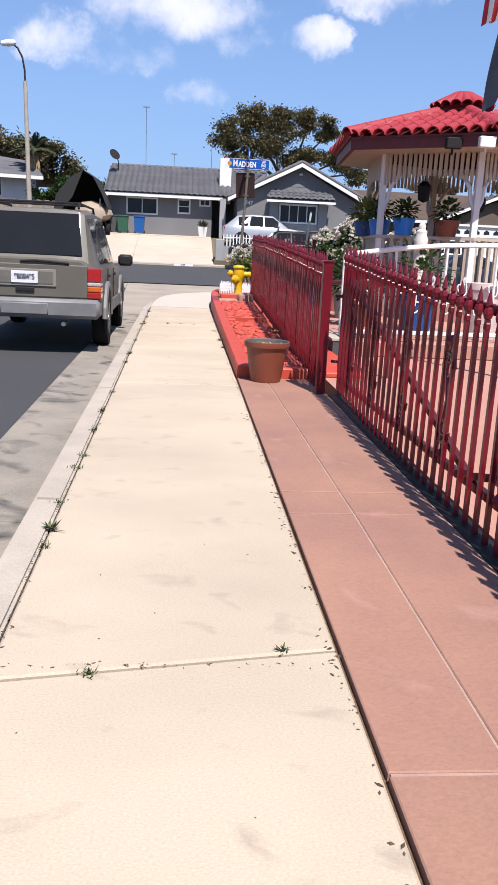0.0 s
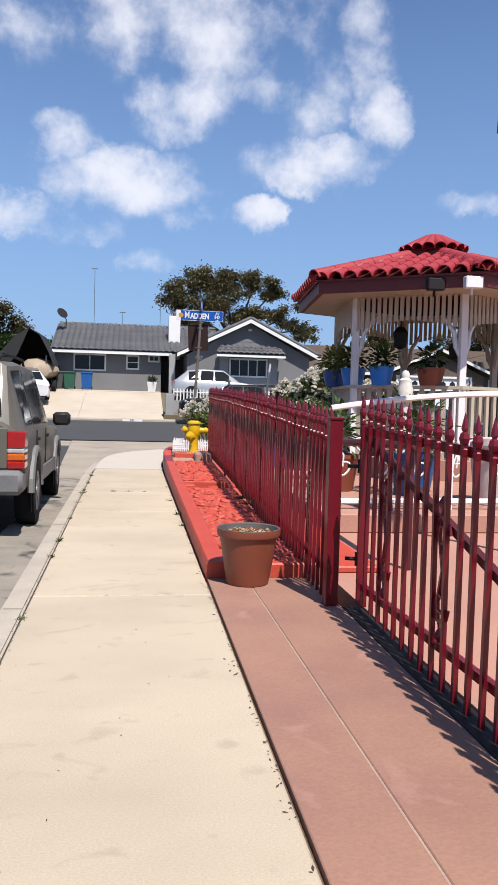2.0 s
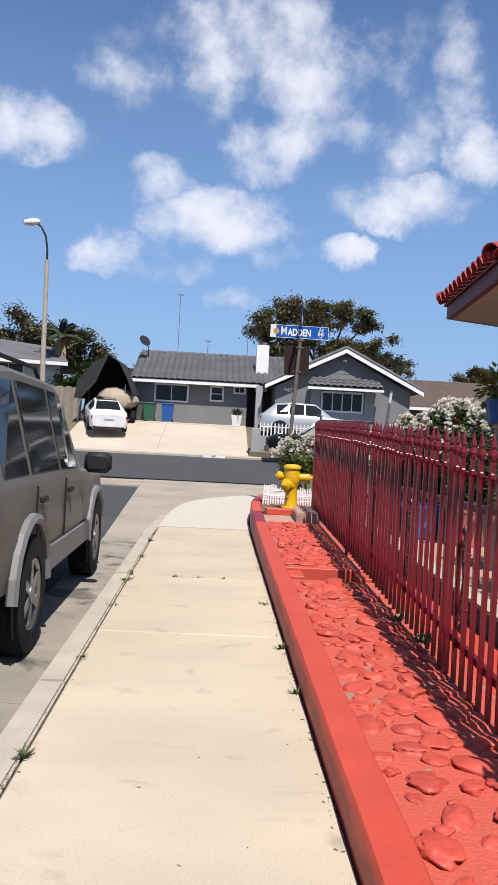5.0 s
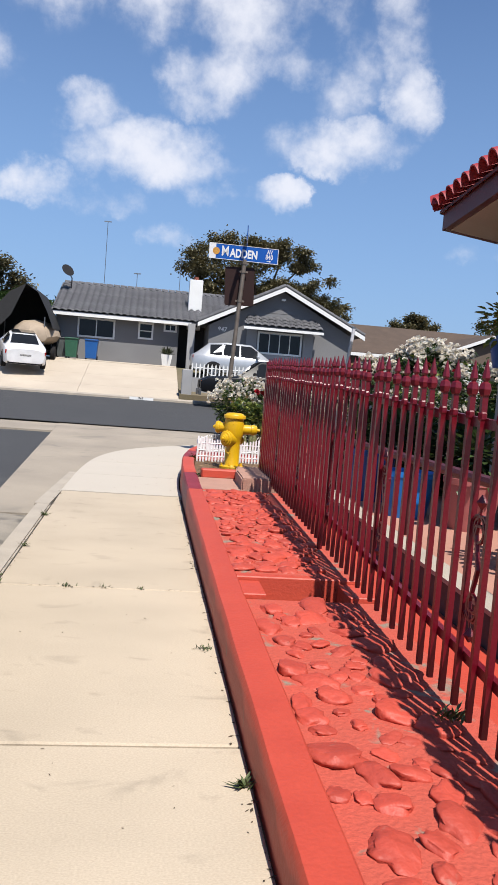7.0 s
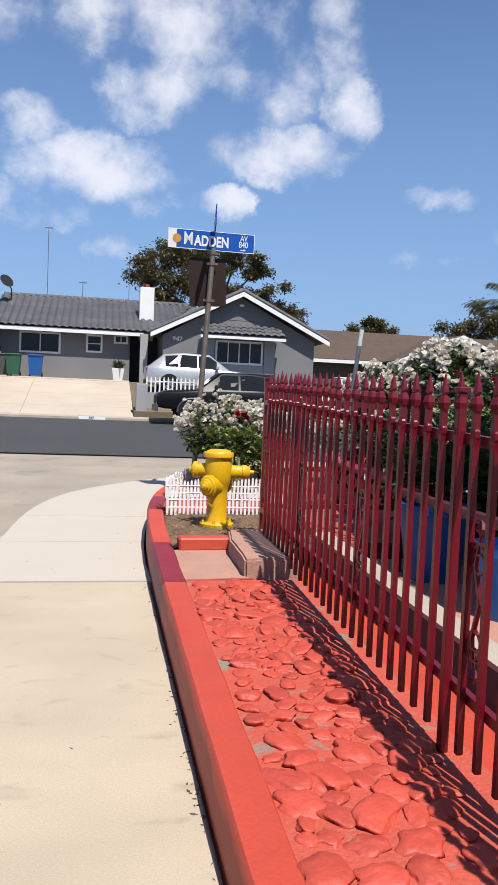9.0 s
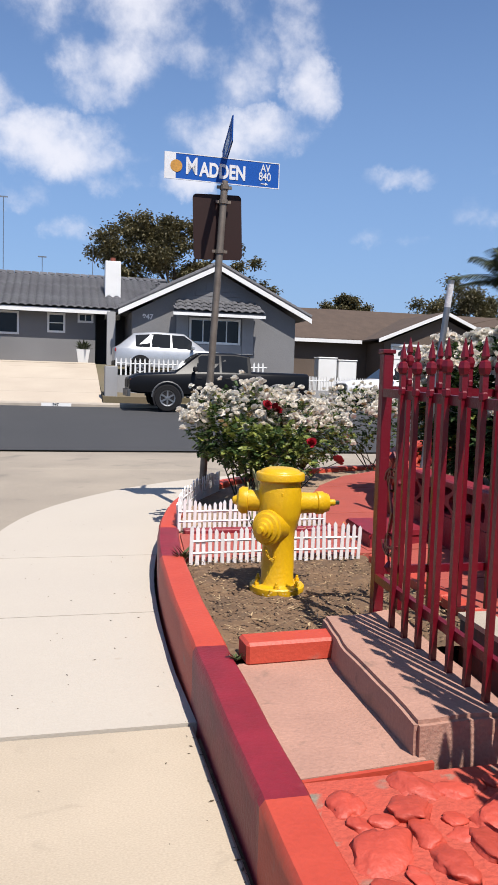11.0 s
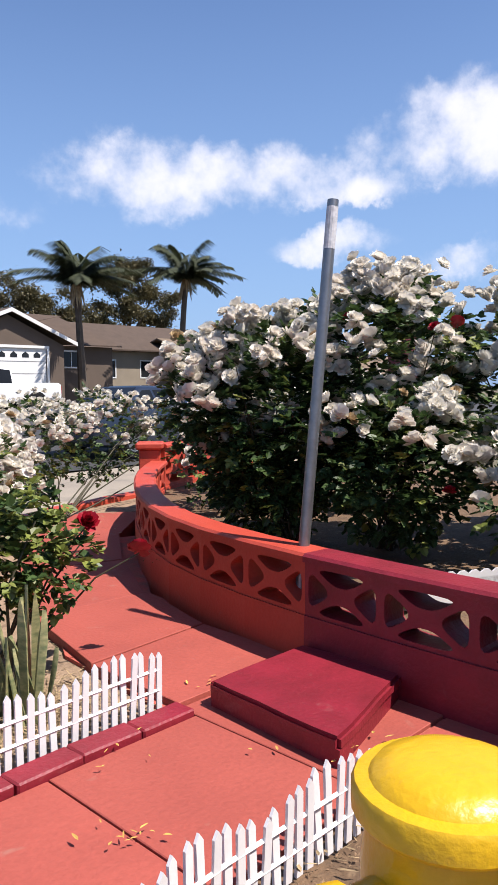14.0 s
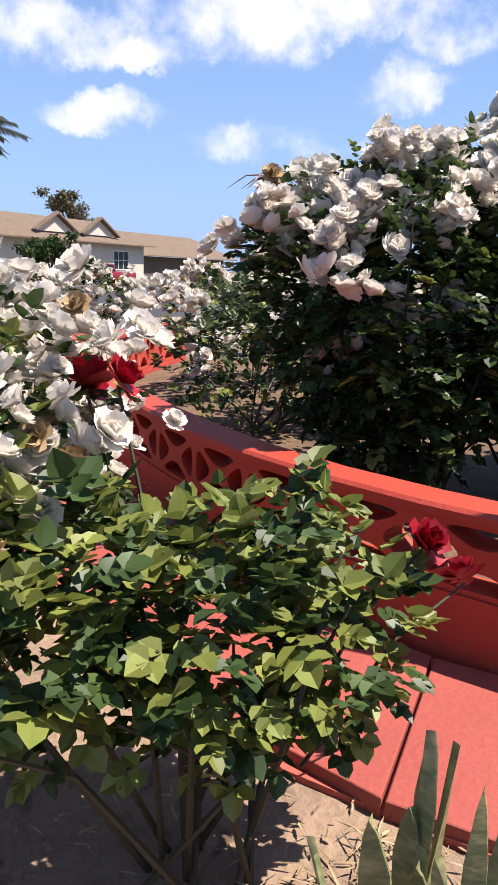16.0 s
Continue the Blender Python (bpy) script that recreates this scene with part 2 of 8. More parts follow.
WHITE_PAINT = mat("white paint", (0.688, 0.688, 0.679), 0.55, other=(0.602, 0.602, 0.585), scale=2, mix=0.2, fine=40, bump=0.1)
CREAM = mat("cream paint", (0.433, 0.381, 0.302), 0.6, other=(0.367, 0.315, 0.243), scale=3, mix=0.4, fine=40, bump=0.2)
GREY_TILE = mat("grey roof tile", (0.105, 0.105, 0.112), 0.8, other=(0.0656, 0.0656, 0.0722), scale=1.2, mix=0.6, fine=20, bump=0.4, island=0.12)
BROWN_SHINGLE = mat("brown shingle", (0.0755, 0.0512, 0.0367), 0.95, other=(0.0558, 0.0381, 0.0276), scale=1.5, mix=0.7, fine=9, bump=0.6)
BROWN_STUCCO = mat("brown stucco", (0.112, 0.0821, 0.0623), 0.9, scale=0.8, mix=0.4, fine=25, bump=0.4)
TAN_STUCCO = mat("tan stucco", (0.276, 0.23, 0.171), 0.9, scale=0.8, mix=0.4, fine=25, bump=0.4)
TILE_RED = mat("red clay tile", (0.308, 0.023, 0.0295), 0.6, other=(0.236, 0.0164, 0.021), scale=6, mix=0.6, fine=50, bump=0.3, island=0.1)
MAROON_WOOD = mat("maroon wood", (0.112, 0.0144, 0.0144), 0.55, scale=5, mix=0.5, fine=40, bump=0.2)
CAR_GLASS = mat("tinted car glass", (0.008, 0.009, 0.010), 0.06, other=(0.012, 0.013, 0.014), scale=2, mix=0.3, bump=0.0, spec=0.22)
GLASS = mat("window glass", (0.012, 0.014, 0.016), 0.05, other=(0.02, 0.022, 0.025), scale=2, mix=0.3, bump=0.0, spec=0.25)
RUBBER = mat("tyre rubber", (0.012, 0.012, 0.013), 0.85, spec=0.2, scale=20, mix=0.5, fine=90, bump=0.4)
CHROME = mat("bright metal", (0.62, 0.62, 0.62), 0.22, 1.0, scale=20, mix=0.3, bump=0.0)
GALV = mat("galvanised steel", (0.262, 0.269, 0.276), 0.42, 0.85, other=(0.197, 0.203, 0.21), scale=14, mix=0.6, fine=60, bump=0.1)
STEEL_POLE = mat("weathered post", (0.171, 0.144, 0.118), 0.55, 0.5, other=(0.118, 0.0951, 0.0755), scale=12, mix=0.7, fine=60, bump=0.2)
YELLOW = mat("yellow hydrant paint", (0.564, 0.341, 0.00394), 0.38, other=(0.525, 0.295, 0.00328), scale=9, mix=0.4, fine=60, bump=0.25,
             spots=((0.394, 0.223, 0.0131), 16.0, 0.70, 0.80))
TERRACOTTA = mat("terracotta plastic", (0.197, 0.0492, 0.023), 0.5, other=(0.157, 0.0394, 0.0197), scale=6, mix=0.4, fine=70, bump=0.1)
BLUE_PLASTIC = mat("blue plastic", (0.00787, 0.0787, 0.276), 0.4, other=(0.00656, 0.0656, 0.223), scale=5, mix=0.3, bump=0.05)
SIGN_BLUE = mat("sign blue", (0.002, 0.072, 0.33), 0.6, other=(0.002, 0.062, 0.29), scale=4, mix=0.2, bump=0.0, spec=0.2)
SIGN_WHITE = mat("sign white", (0.731, 0.74, 0.748), 0.4, scale=4, mix=0.1, bump=0.0)
SIGN_BACK = mat("brown sign back", (0.0197, 0.00656, 0.00525), 0.55, spec=0.25, other=(0.0184, 0.00722, 0.00525), scale=6, mix=0.4, bump=0.05)
LEAF = mat("rose leaf", (0.0551, 0.0932, 0.0259), 0.42, spec=0.3, other=(0.0292, 0.0567, 0.0194), scale=5, mix=0.6, fine=30, bump=0.0, island=0.35, through_light=0.3)
LEAF_LIGHT = mat("young rose leaf", (0.20, 0.225, 0.045), 0.5, other=(0.12, 0.155, 0.034), scale=5, mix=0.6, fine=30, bump=0.0, island=0.35, through_light=0.32)
STEM = mat("rose stem", (0.0492, 0.0426, 0.0197), 0.7, scale=10, mix=0.6, bump=0.2)
PETAL = mat("white rose petal", (0.774, 0.757, 0.688), 0.6, other=(0.757, 0.688, 0.602), scale=4, mix=0.5, fine=20, bump=0.0, island=0.06, through_light=0.38)
PETAL_OLD = mat("faded rose petal", (0.473, 0.344, 0.189), 0.7, other=(0.344, 0.241, 0.129), scale=8, mix=0.6, bump=0.0, island=0.2, through_light=0.2)
PETAL_RED = mat("red rose petal", (0.328, 0.00394, 0.0164), 0.45, other=(0.21, 0.00262, 0.00919), scale=14, mix=0.5, bump=0.0, island=0.15, through_light=0.15)
CROWN = mat("tree foliage", (0.15, 0.128, 0.062), 0.7, other=(0.085, 0.08, 0.038), scale=0.5, mix=0.7, fine=4, bump=0.0, island=0.4, through_light=0.25)
PALM = mat("palm frond", (0.0459, 0.0558, 0.023), 0.6, other=(0.0295, 0.0394, 0.0164), scale=2, mix=0.6, bump=0.0, island=0.3, through_light=0.2)
BARK = mat("bark", (0.105, 0.0787, 0.0558), 0.9, other=(0.0656, 0.0492, 0.0361), scale=3, mix=0.8, fine=20, bump=0.6)
DRY = mat("dry grass", (0.34, 0.25, 0.14), 0.9, other=(0.22, 0.15, 0.08), scale=8, mix=0.6, bump=0.0, island=0.4)
WEED = mat("weed green", (0.0656, 0.0853, 0.023), 0.7, other=(0.0459, 0.0656, 0.0197), scale=20, mix=0.6, bump=0.0, island=0.3)


# ---- mesh helpers ----
def part(name, bm, material, parent=None, label="", smooth=False):
    me = bpy.data.meshes.new(name)
    bmesh.ops.recalc_face_normals(bm, faces=bm.faces)
    bm.to_mesh(me)
    bm.free()
    if smooth:
        for p in me.polygons:
            p.use_smooth = True
        me.set_sharp_from_angle(angle=radians(38))
    me.materials.append(material)
    ob = new(name, me)
    if parent is not None:
        ob.parent = parent
    return tagged(ob, label)


def thing(name, label, category, m=None, group="", kind=""):
    ob = new(name)
    ob.empty_display_size = 0.2
    if m is not None:
        ob.matrix_world = m
    return tagged(ob, label, category, group, kind)


def setting(name, label, category="", m=None):
    return thing(name, label, category or name.split("_")[0], m, kind="structure")


def BM():
    return bmesh.new()


def box(bm, x0, x1, y0, y1, z0, z1, bevel=0.0, m=None):
    vs = [bm.verts.new((x, y, z)) for z in (z0, z1) for x, y in ((x0, y0), (x1, y0), (x1, y1), (x0, y1))]
    fs = [bm.faces.new([vs[i] for i in f]) for f in ((3, 2, 1, 0), (4, 5, 6, 7), (0, 1, 5, 4), (1, 2, 6, 5), (2, 3, 7, 6), (3, 0, 4, 7))]
    if bevel:
        es = list({e for f in fs for e in f.edges})
        r = bmesh.ops.bevel(bm, geom=es, offset=bevel, segments=1, affect="EDGES", clamp_overlap=True)
        vs = list({v for f in r["faces"] for v in f.verts})
    if m is not None:
        bmesh.ops.transform(bm, matrix=m, verts=list({v for v in vs if v.is_valid}))
    return bm


def prism(bm, poly, z0, z1, top=None):
    """An upright block over a plan outline; z0, z1 are numbers or functions of (x, y)."""
    f0 = z0 if callable(z0) else (lambda x, y: z0)
    f1 = z1 if callable(z1) else (lambda x, y: z1)
    a = [bm.verts.new((x, y, f0(x, y))) for x, y in poly]
    b = [bm.verts.new((x, y, f1(x, y))) for x, y in (top or poly)]
    n = len(poly)
    bm.faces.new(a[::-1])
    bm.faces.new(b)
    for i in range(n):
        bm.faces.new((a[i], a[(i + 1) % n], b[(i + 1) % n], b[i]))
    return bm


def slab(bm, poly, z0, z1, edge=0.008):
    """A paving piece with softened upper edges."""
    cx, cy = sum(p[0] for p in poly) / len(poly), sum(p[1] for p in poly) / len(poly)
    small = [(x + (edge if x < cx else -edge), y + (edge if y < cy else -edge)) for x, y in poly]
    a = [bm.verts.new((x, y, z0)) for x, y in poly]
    b = [bm.verts.new((x, y, z1 - edge * 0.8)) for x, y in poly]
    c = [bm.verts.new((x, y, z1)) for x, y in small]
    n = len(poly)
    bm.faces.new(c)
    for i in range(n):
        j = (i + 1) % n
        bm.faces.new((a[i], a[j], b[j], b[i]))
        bm.faces.new((b[i], b[j], c[j], c[i]))
    return bm


def ring(bm, centre, axis_u, axis_v, r, n):
    return [bm.verts.new(centre + axis_u * (r * math.cos(2 * math.pi * i / n)) + axis_v * (r * math.sin(2 * math.pi * i / n))) for i in range(n)]


def tube(bm, pts, radii, n=8, caps=True):
    pts = [Vector(p) for p in pts]
    if isinstance(radii, (int, float)):
        radii = [radii] * len(pts)
    last, up = None, None
    for i, p in enumerate(pts):
        d = (pts[min(i + 1, len(pts) - 1)] - pts[max(i - 1, 0)]).normalized()
        ref = up if up is not None else (Vector((0, 0, 1)) if abs(d.z) < 0.9 else Vector((1, 0, 0)))
        u = (ref - d * ref.dot(d)).normalized()
        up = u
        r = ring(bm, p, u, d.cross(u), radii[i], n)
        if last:
            for k in range(n):
                bm.faces.new((last[k], last[(k + 1) % n], r[(k + 1) % n], r[k]))
        elif caps:
            bm.faces.new(r[::-1])
        last = r
    if caps:
        bm.faces.new(last)
    return bm


def lathe(bm, profile, n=20, m=None, caps=True):
    """Turned about z: profile of (radius, z) from the bottom up."""
    m = m or Matrix()
    last = None
    first = None
    for r, z in profile:
        cur = [bm.verts.new(m @ Vector((r * math.cos(2 * math.pi * i / n), r * math.sin(2 * math.pi * i / n), z))) for i in range(n)]
        if last:
            for k in range(n):
                bm.faces.new((last[k], last[(k + 1) % n], cur[(k + 1) % n], cur[k]))
        else:
            first = cur
        last = cur
    if caps and profile[0][0] > 0.002:
        bm.faces.new(first[::-1])
    if caps and profile[-1][0] > 0.002:
        bm.faces.new(last)
    return bm


def strip(bm, left, right, z):
    """A sheet between two plan lines of equally many points; z is a function of (x, y)."""
    a = [bm.verts.new((x, y, z(x, y))) for x, y in left]
    b = [bm.verts.new((x, y, z(x, y))) for x, y in right]
    for i in range(len(a) - 1):
        bm.faces.new((a[i], b[i], b[i + 1], a[i + 1]))
    return bm


def words(name, text, size, m, material, parent, depth=0.002, align="CENTER", bold=0.028):
    cu = bpy.data.curves.new(name, "FONT")
    cu.body, cu.size, cu.extrude, cu.align_x, cu.align_y, cu.offset = text, size, depth, align, "CENTER", size * bold
    tmp = bpy.data.objects.new(name, cu)
    scene.collection.objects.link(tmp)
    me = bpy.data.meshes.new_from_object(tmp.evaluated_get(bpy.context.evaluated_depsgraph_get()))
    bpy.data.objects.remove(tmp)
    me.materials.append(material)
    ob = new(name, me)
    ob.parent = parent
    ob.matrix_basis = m
    return ob


def lerp(a, b, t):
    return a + (b - a) * t


def line_at(table, v):
    """Piecewise line through (key, value) pairs."""
    for (a, p), (b, q) in zip(table, table[1:]):
        if v <= b:
            return lerp(p, q, max(0.0, (v - a) / (b - a)))
    return table[-1][1]


def offset(pts, d):
    """A plan line moved sideways to its right by d."""
    out = []
    for i, p in enumerate(pts):
        a, b = Vector(pts[max(i - 1, 0)]), Vector(pts[min(i + 1, len(pts) - 1)])
        t = (b - a).normalized()
        out.append((p[0] + t.y * d, p[1] - t.x * d))
    return out


def dense(pts, step):
    out = []
    for a, b in zip(pts, pts[1:]):
        n = max(1, round(math.dist(a, b) / step))
        out += [(lerp(a[0], b[0], i / n), lerp(a[1], b[1], i / n)) for i in range(n)]
    return out + [pts[-1]]


def even(pts, step):
    """A plan line cut into equal lengths of about step."""
    total = sum(math.dist(a, b) for a, b in zip(pts, pts[1:]))
    n = max(1, round(total / step))
    out, k, gone = [pts[0]], 0, 0.0
    for i in range(1, n):
        want = total * i / n
        while gone + math.dist(pts[k], pts[k + 1]) < want:
            gone += math.dist(pts[k], pts[k + 1])
            k += 1
        f = (want - gone) / math.dist(pts[k], pts[k + 1])
        out.append((lerp(pts[k][0], pts[k + 1][0], f), lerp(pts[k][1], pts[k + 1][1], f)))
    return out + [pts[-1]]


def smooth_line(pts, rounds=2):
    for _ in range(rounds):
        new_pts = [pts[0]]
        for a, b in zip(pts, pts[1:]):
            new_pts += [(0.75 * a[0] + 0.25 * b[0], 0.75 * a[1] + 0.25 * b[1]), (0.25 * a[0] + 0.75 * b[0], 0.25 * a[1] + 0.75 * b[1])]
        pts = new_pts + [pts[-1]]
    return pts


# ---- terrain, roads, pavements ----
def level(x, y):
    """Height of the street surface and of the ground past it."""
    if y <= 24:
        return -0.12
    rise = line_at([(24.0, -0.12), (28.0, -0.04), (39.2, 0.38), (46.0, 1.95), (60.0, 2.0), (400.0, 2.0)], y)
    flat = line_at([(24.0, -0.12), (28.0, -0.04), (39.2, 0.38), (46.0, 0.46), (60.0, 0.7), (400.0, 0.9)], y)
    z = lerp(rise, flat, min(1.0, max(0.0, (x - 9) / 4)))
    if x > 24 and z > 0:
        z *= max(0.15, 1 - (x - 24) / 26)
    return z


def build_ground():
    bm = BM()
    xs = [-900, -300, -120, -60, -40, -30, -20, -10, 0, 9, 13, 16, 20, 24, 30, 36, 43, 50, 60, 80, 120, 300, 900]
    ys = [-900, -300, -100, -30, 0, 12, 24, 28, 39.2, 41.5, 44, 46, 52, 60, 80, 120, 300, 900]
    vs = [[bm.verts.new((x, y, level(x, y) - 0.06)) for x in xs] for y in ys]
    for j in range(len(ys) - 1):
        for i in range(len(xs) - 1):
            bm.faces.new((vs[j][i], vs[j][i + 1], vs[j + 1][i + 1], vs[j + 1][i]))
    tagged(part("ground", bm, GROUND), "dry bare ground around the houses", "ground", kind="structure")

    bm = BM()
    side = [(-9.5, -40), (-9.5, 0), (-9.5, 20), (-9.5, 25.4)]
    strip(bm, side, [(0.6, -40), (0.1, 0), (-0.14, 20), (-0.75, 25.4)], lambda x, y: -0.125)
    ys = [28.0, 30, 33, 36, 38.9]
    xs = [-60, -30, -10, 0, 6, 14, 22, 30, 45, 70]
    vs = [[bm.verts.new((x, y + (max(0, x - 7) * 0.30 * (y - 28) / 11 if y > 28 else 0), 0)) for x in xs] for y in ys]
    for row in vs:
        for v in row:
            v.co.z = level(v.co.x, min(v.co.y, 39.2)) - 0.005
    for j in range(len(ys) - 1):
        for i in range(len(xs) - 1):
            bm.faces.new((vs[j][i], vs[j][i + 1], vs[j + 1][i + 1], vs[j + 1][i]))
    tagged(part("road", bm, ASPHALT), "worn dark grey asphalt of two meeting streets", "road", kind="structure")


build_ground()

SIDE_R = 1.735


def side_l(y):
    """The back of the kerb, which runs slightly aslant."""
    return line_at([(-12.0, 0.86), (2.5, 0.68), (10.0, 0.565), (16.0, 0.49)], y)


# outer line of the corner landing
CORNER = smooth_line([(0.49, 16.08), (0.50, 18.2), (0.62, 19.8), (1.0, 21.2), (1.93, 22.6), (2.97, 23.5), (5.0, 24.6), (9.0, 25.4)], 2)
# outer face of the planter's rim
RIM = smooth_line([(1.735, 7.15), (1.735, 9), (1.735, 12), (1.737, 14.5), (1.745, 16.2), (1.77, 17.3), (1.85, 18.4), (2.04, 19.5), (2.36, 20.5), (2.85, 21.35), (3.6, 22.1), (5.0, 22.9), (8.0, 23.6)], 2)


def rim_top(y):
    return line_at([(7.0, 0.115), (12.0, 0.175), (15.0, 0.235), (17.0, 0.27), (30.0, 0.27)], y)


def build_pavement():
    base = setting("pavement", "sun-bleached tan concrete pavement with cracked joints", "pavement")
    bm = BM()
    prism(bm, [(side_l(-12), -12), (SIDE_R + 0.01, -12), (SIDE_R + 0.01, 16.0), (side_l(16), 16.0), (side_l(2.5), 2.5)], -0.2, -0.022)
    part("joint_bed", bm, DIRT, base)
    joints = [-12, -8.5, -5.0, -1.6, 1.94, 6.70, 10.51, 12.42, 16.08]
    for a, b in zip(joints, joints[1:]):
        bm = BM()
        sa, sb = (-0.17 if a == 1.94 else 0), (-0.17 if b == 1.94 else 0)
        slab(bm, [(side_l(a) + 0.006, a + sa + 0.008), (SIDE_R - 0.009, a + 0.008), (SIDE_R - 0.009, b - 0.008), (side_l(b) + 0.006, b + sb - 0.008)], -0.15, 0.0)
        part("slab", bm, CONCRETE, base)
    # the pale corner landing, in three pours
    inner = [(SIDE_R + 0.01, 16.08)] + [(x - 0.02, y) for x, y in RIM if y > 16.3]
    for lo, hi in ((16.09, 17.55), (17.56, 19.0), (19.01, 24.2)):
        out = [p for p in CORNER if lo <= p[1] <= hi and p[0] < 4.2]
        inn = [p for p in inner if lo <= p[1] <= hi and p[0] < 4.8]

        def cut(pts, y):
            for p, q in zip(pts, pts[1:]):
                if p[1] <= y <= q[1]:
                    return (lerp(p[0], q[0], (y - p[1]) / max(1e-6, q[1] - p[1])), y)
            return None

        o0, o1, i0, i1 = cut(CORNER, lo), cut(CORNER, hi), cut(inner, lo), cut(inner, hi)
        out = [o for o in [o0] if o] + out + ([o1] if o1 and hi < 24 else [])
        inn = [o for o in [i0] if o] + inn + ([i1] if i1 and hi < 24 else [])
        bm = BM()
        prism(bm, inn[::-1][::-1] + out[::-1], -0.15, 0.004)
        part("corner_slab", bm, WHITE_CONCRETE, base, "pale newly poured concrete")

    kerb = setting("kerb", "weathered concrete kerb and gutter along the street", "kerb")
    cuts = [-12, -7.6, -3.0, 0.3, 3.36, 6.4, 9.5, 12.5, 15.2]
    for a, b in zip(cuts, cuts[1:]):
        bm = BM()
        la, lb = side_l(a) - 0.004, side_l(b) - 0.004
        prism(bm, [(la - 0.155, a + 0.004), (la, a + 0.004), (lb, b - 0.004), (lb - 0.155, b - 0.004)], -0.2, 0.004, [(la - 0.135, a + 0.004), (la, a + 0.004), (lb, b - 0.004), (lb - 0.135, b - 0.004)])
        bmesh.ops.bevel(bm, geom=[e for e in bm.edges if min(v.co.z for v in e.verts) > 0], offset=0.012, segments=2, affect="EDGES")
        part("kerb_stone", bm, KERB, kerb)
        bm = BM()
        prism(bm, [(la - 0.63, a + 0.003), (la - 0.158, a + 0.003), (lb - 0.158, b - 0.003), (lb - 0.63, b - 0.003)], -0.2, lambda x, y: -0.122 + 0.02 * (x < side_l(y) - 0.4))
        part("gutter_pan", bm, GUTTER, kerb, "stained concrete gutter pan")
    bm = BM()
    prism(bm, [(0.345, 15.204), (0.482, 15.204), (0.484, 18.2), (0.36, 18.2)], -0.2, lambda x, y: 0.004 - 0.075 * max(0, (y - 15.3)) / 3)
    part("kerb_stone", bm, KERB, kerb)

    # the apron round the corner, down to the cross gutter
    apron = setting("apron", "worn concrete apron and cross gutter at the street corner", "pavement")
    poly = [(-0.14, 15.204), (0.343, 15.204), (0.355, 18.2)] + [(x - 0.004, y) for x, y in CORNER if y > 18.25] + [(20, 26.2), (20, 27.99), (-0.9, 27.99), (-0.745, 25.4)]
    bm = BM()
    prism(bm, poly, -0.25, lambda x, y: -0.10 if y < 25 else -0.075)
    part("apron_slab", bm, APRON, apron)
    bm = BM()
    prism(bm, [(-12, 25.42), (-0.76, 25.42), (-0.91, 27.99), (-12, 27.99)], -0.25, -0.085)
    part("cross_gutter", bm, APRON, apron)


build_pavement()


def build_paving():
    base = setting("driveway_strip", "smooth pink stained concrete beside the gate", "paving")
    # the long joint drifts towards the gate
    rows = [(-9, 2.05), (-5.2, 2.05), (-1.5, 2.05), (1.35, 2.05), (3.20, 2.055), (3.54, 2.05), (7.14, 2.015)]
    for i in range(2):
        for (a, xa), (b, xb) in zip(rows, rows[1:]):
            la, lb, ra, rb = (SIDE_R + 0.002, SIDE_R + 0.002, xa, xb) if i == 0 else (xa, xb, 2.485, 2.485)
            bm = BM()
            slab(bm, [(la + 0.004, a + 0.006), (ra - 0.005, a + 0.006), (rb - 0.005, b - 0.006), (lb + 0.004, b - 0.006)], -0.1, 0.006, 0.004)
            part("slab", bm, PINK, base)
    bm = BM()
    box(bm, SIDE_R + 0.012, 2.49, -9, 7.14, -0.15, 0.001)
    part("joint_bed", bm, mat("joint mortar", (0.34, 0.235, 0.185), 0.9, bump=0.3), base)
    bm = BM()
    box(bm, 2.49, 2.60, -9, 6.33, -0.1, 0.012, 0.004)
    part("gate_track", bm, BLACK_STEEL, base, "black steel gate track")
    yard = setting("yard", "pale orange painted concrete patio behind the fence", "patio")
    bm = BM()
    box(bm, 2.604, 16, -9, 15.9, -0.1, 0.02)
    part("patio", bm, PATIO, yard)
    bm = BM()
    box(bm, 2.62, 3.0, 7.2, 16.3, 0.021, 0.07, 0.01)
    part("border", bm, CORAL, yard, "coral painted strip behind the fence")
    bm = BM()
    box(bm, 3.124, 16, 8.93, 15.9, 0.021, 0.205, 0.012)
    part("terrace", bm, PATIO, yard, "raised terrace of pale painted concrete")
    # the street-side face's shade is put into this wall's dark colour
    bm = BM()
    prism(bm, [(3.004, 8.93), (3.12, 8.93), (3.12, 16.3), (3.004, 16.3)], 0.021, lambda x, y: 0.20 + 0.0145 * (y - 9))
    part("retaining_wall", bm, DARK_AND_SHADE_STUCCO, yard, "low retaining wall of the terrace with shade in its colour")
    bm = BM()
    prism(bm, [(2.99, 8.92), (3.14, 8.92), (3.14, 16.3), (2.99, 16.3)], lambda x, y: 0.2005 + 0.0145 * (y - 9), lambda x, y: 0.225 + 0.0145 * (y - 9))
    part("edging", bm, KERB, yard)


build_paving()


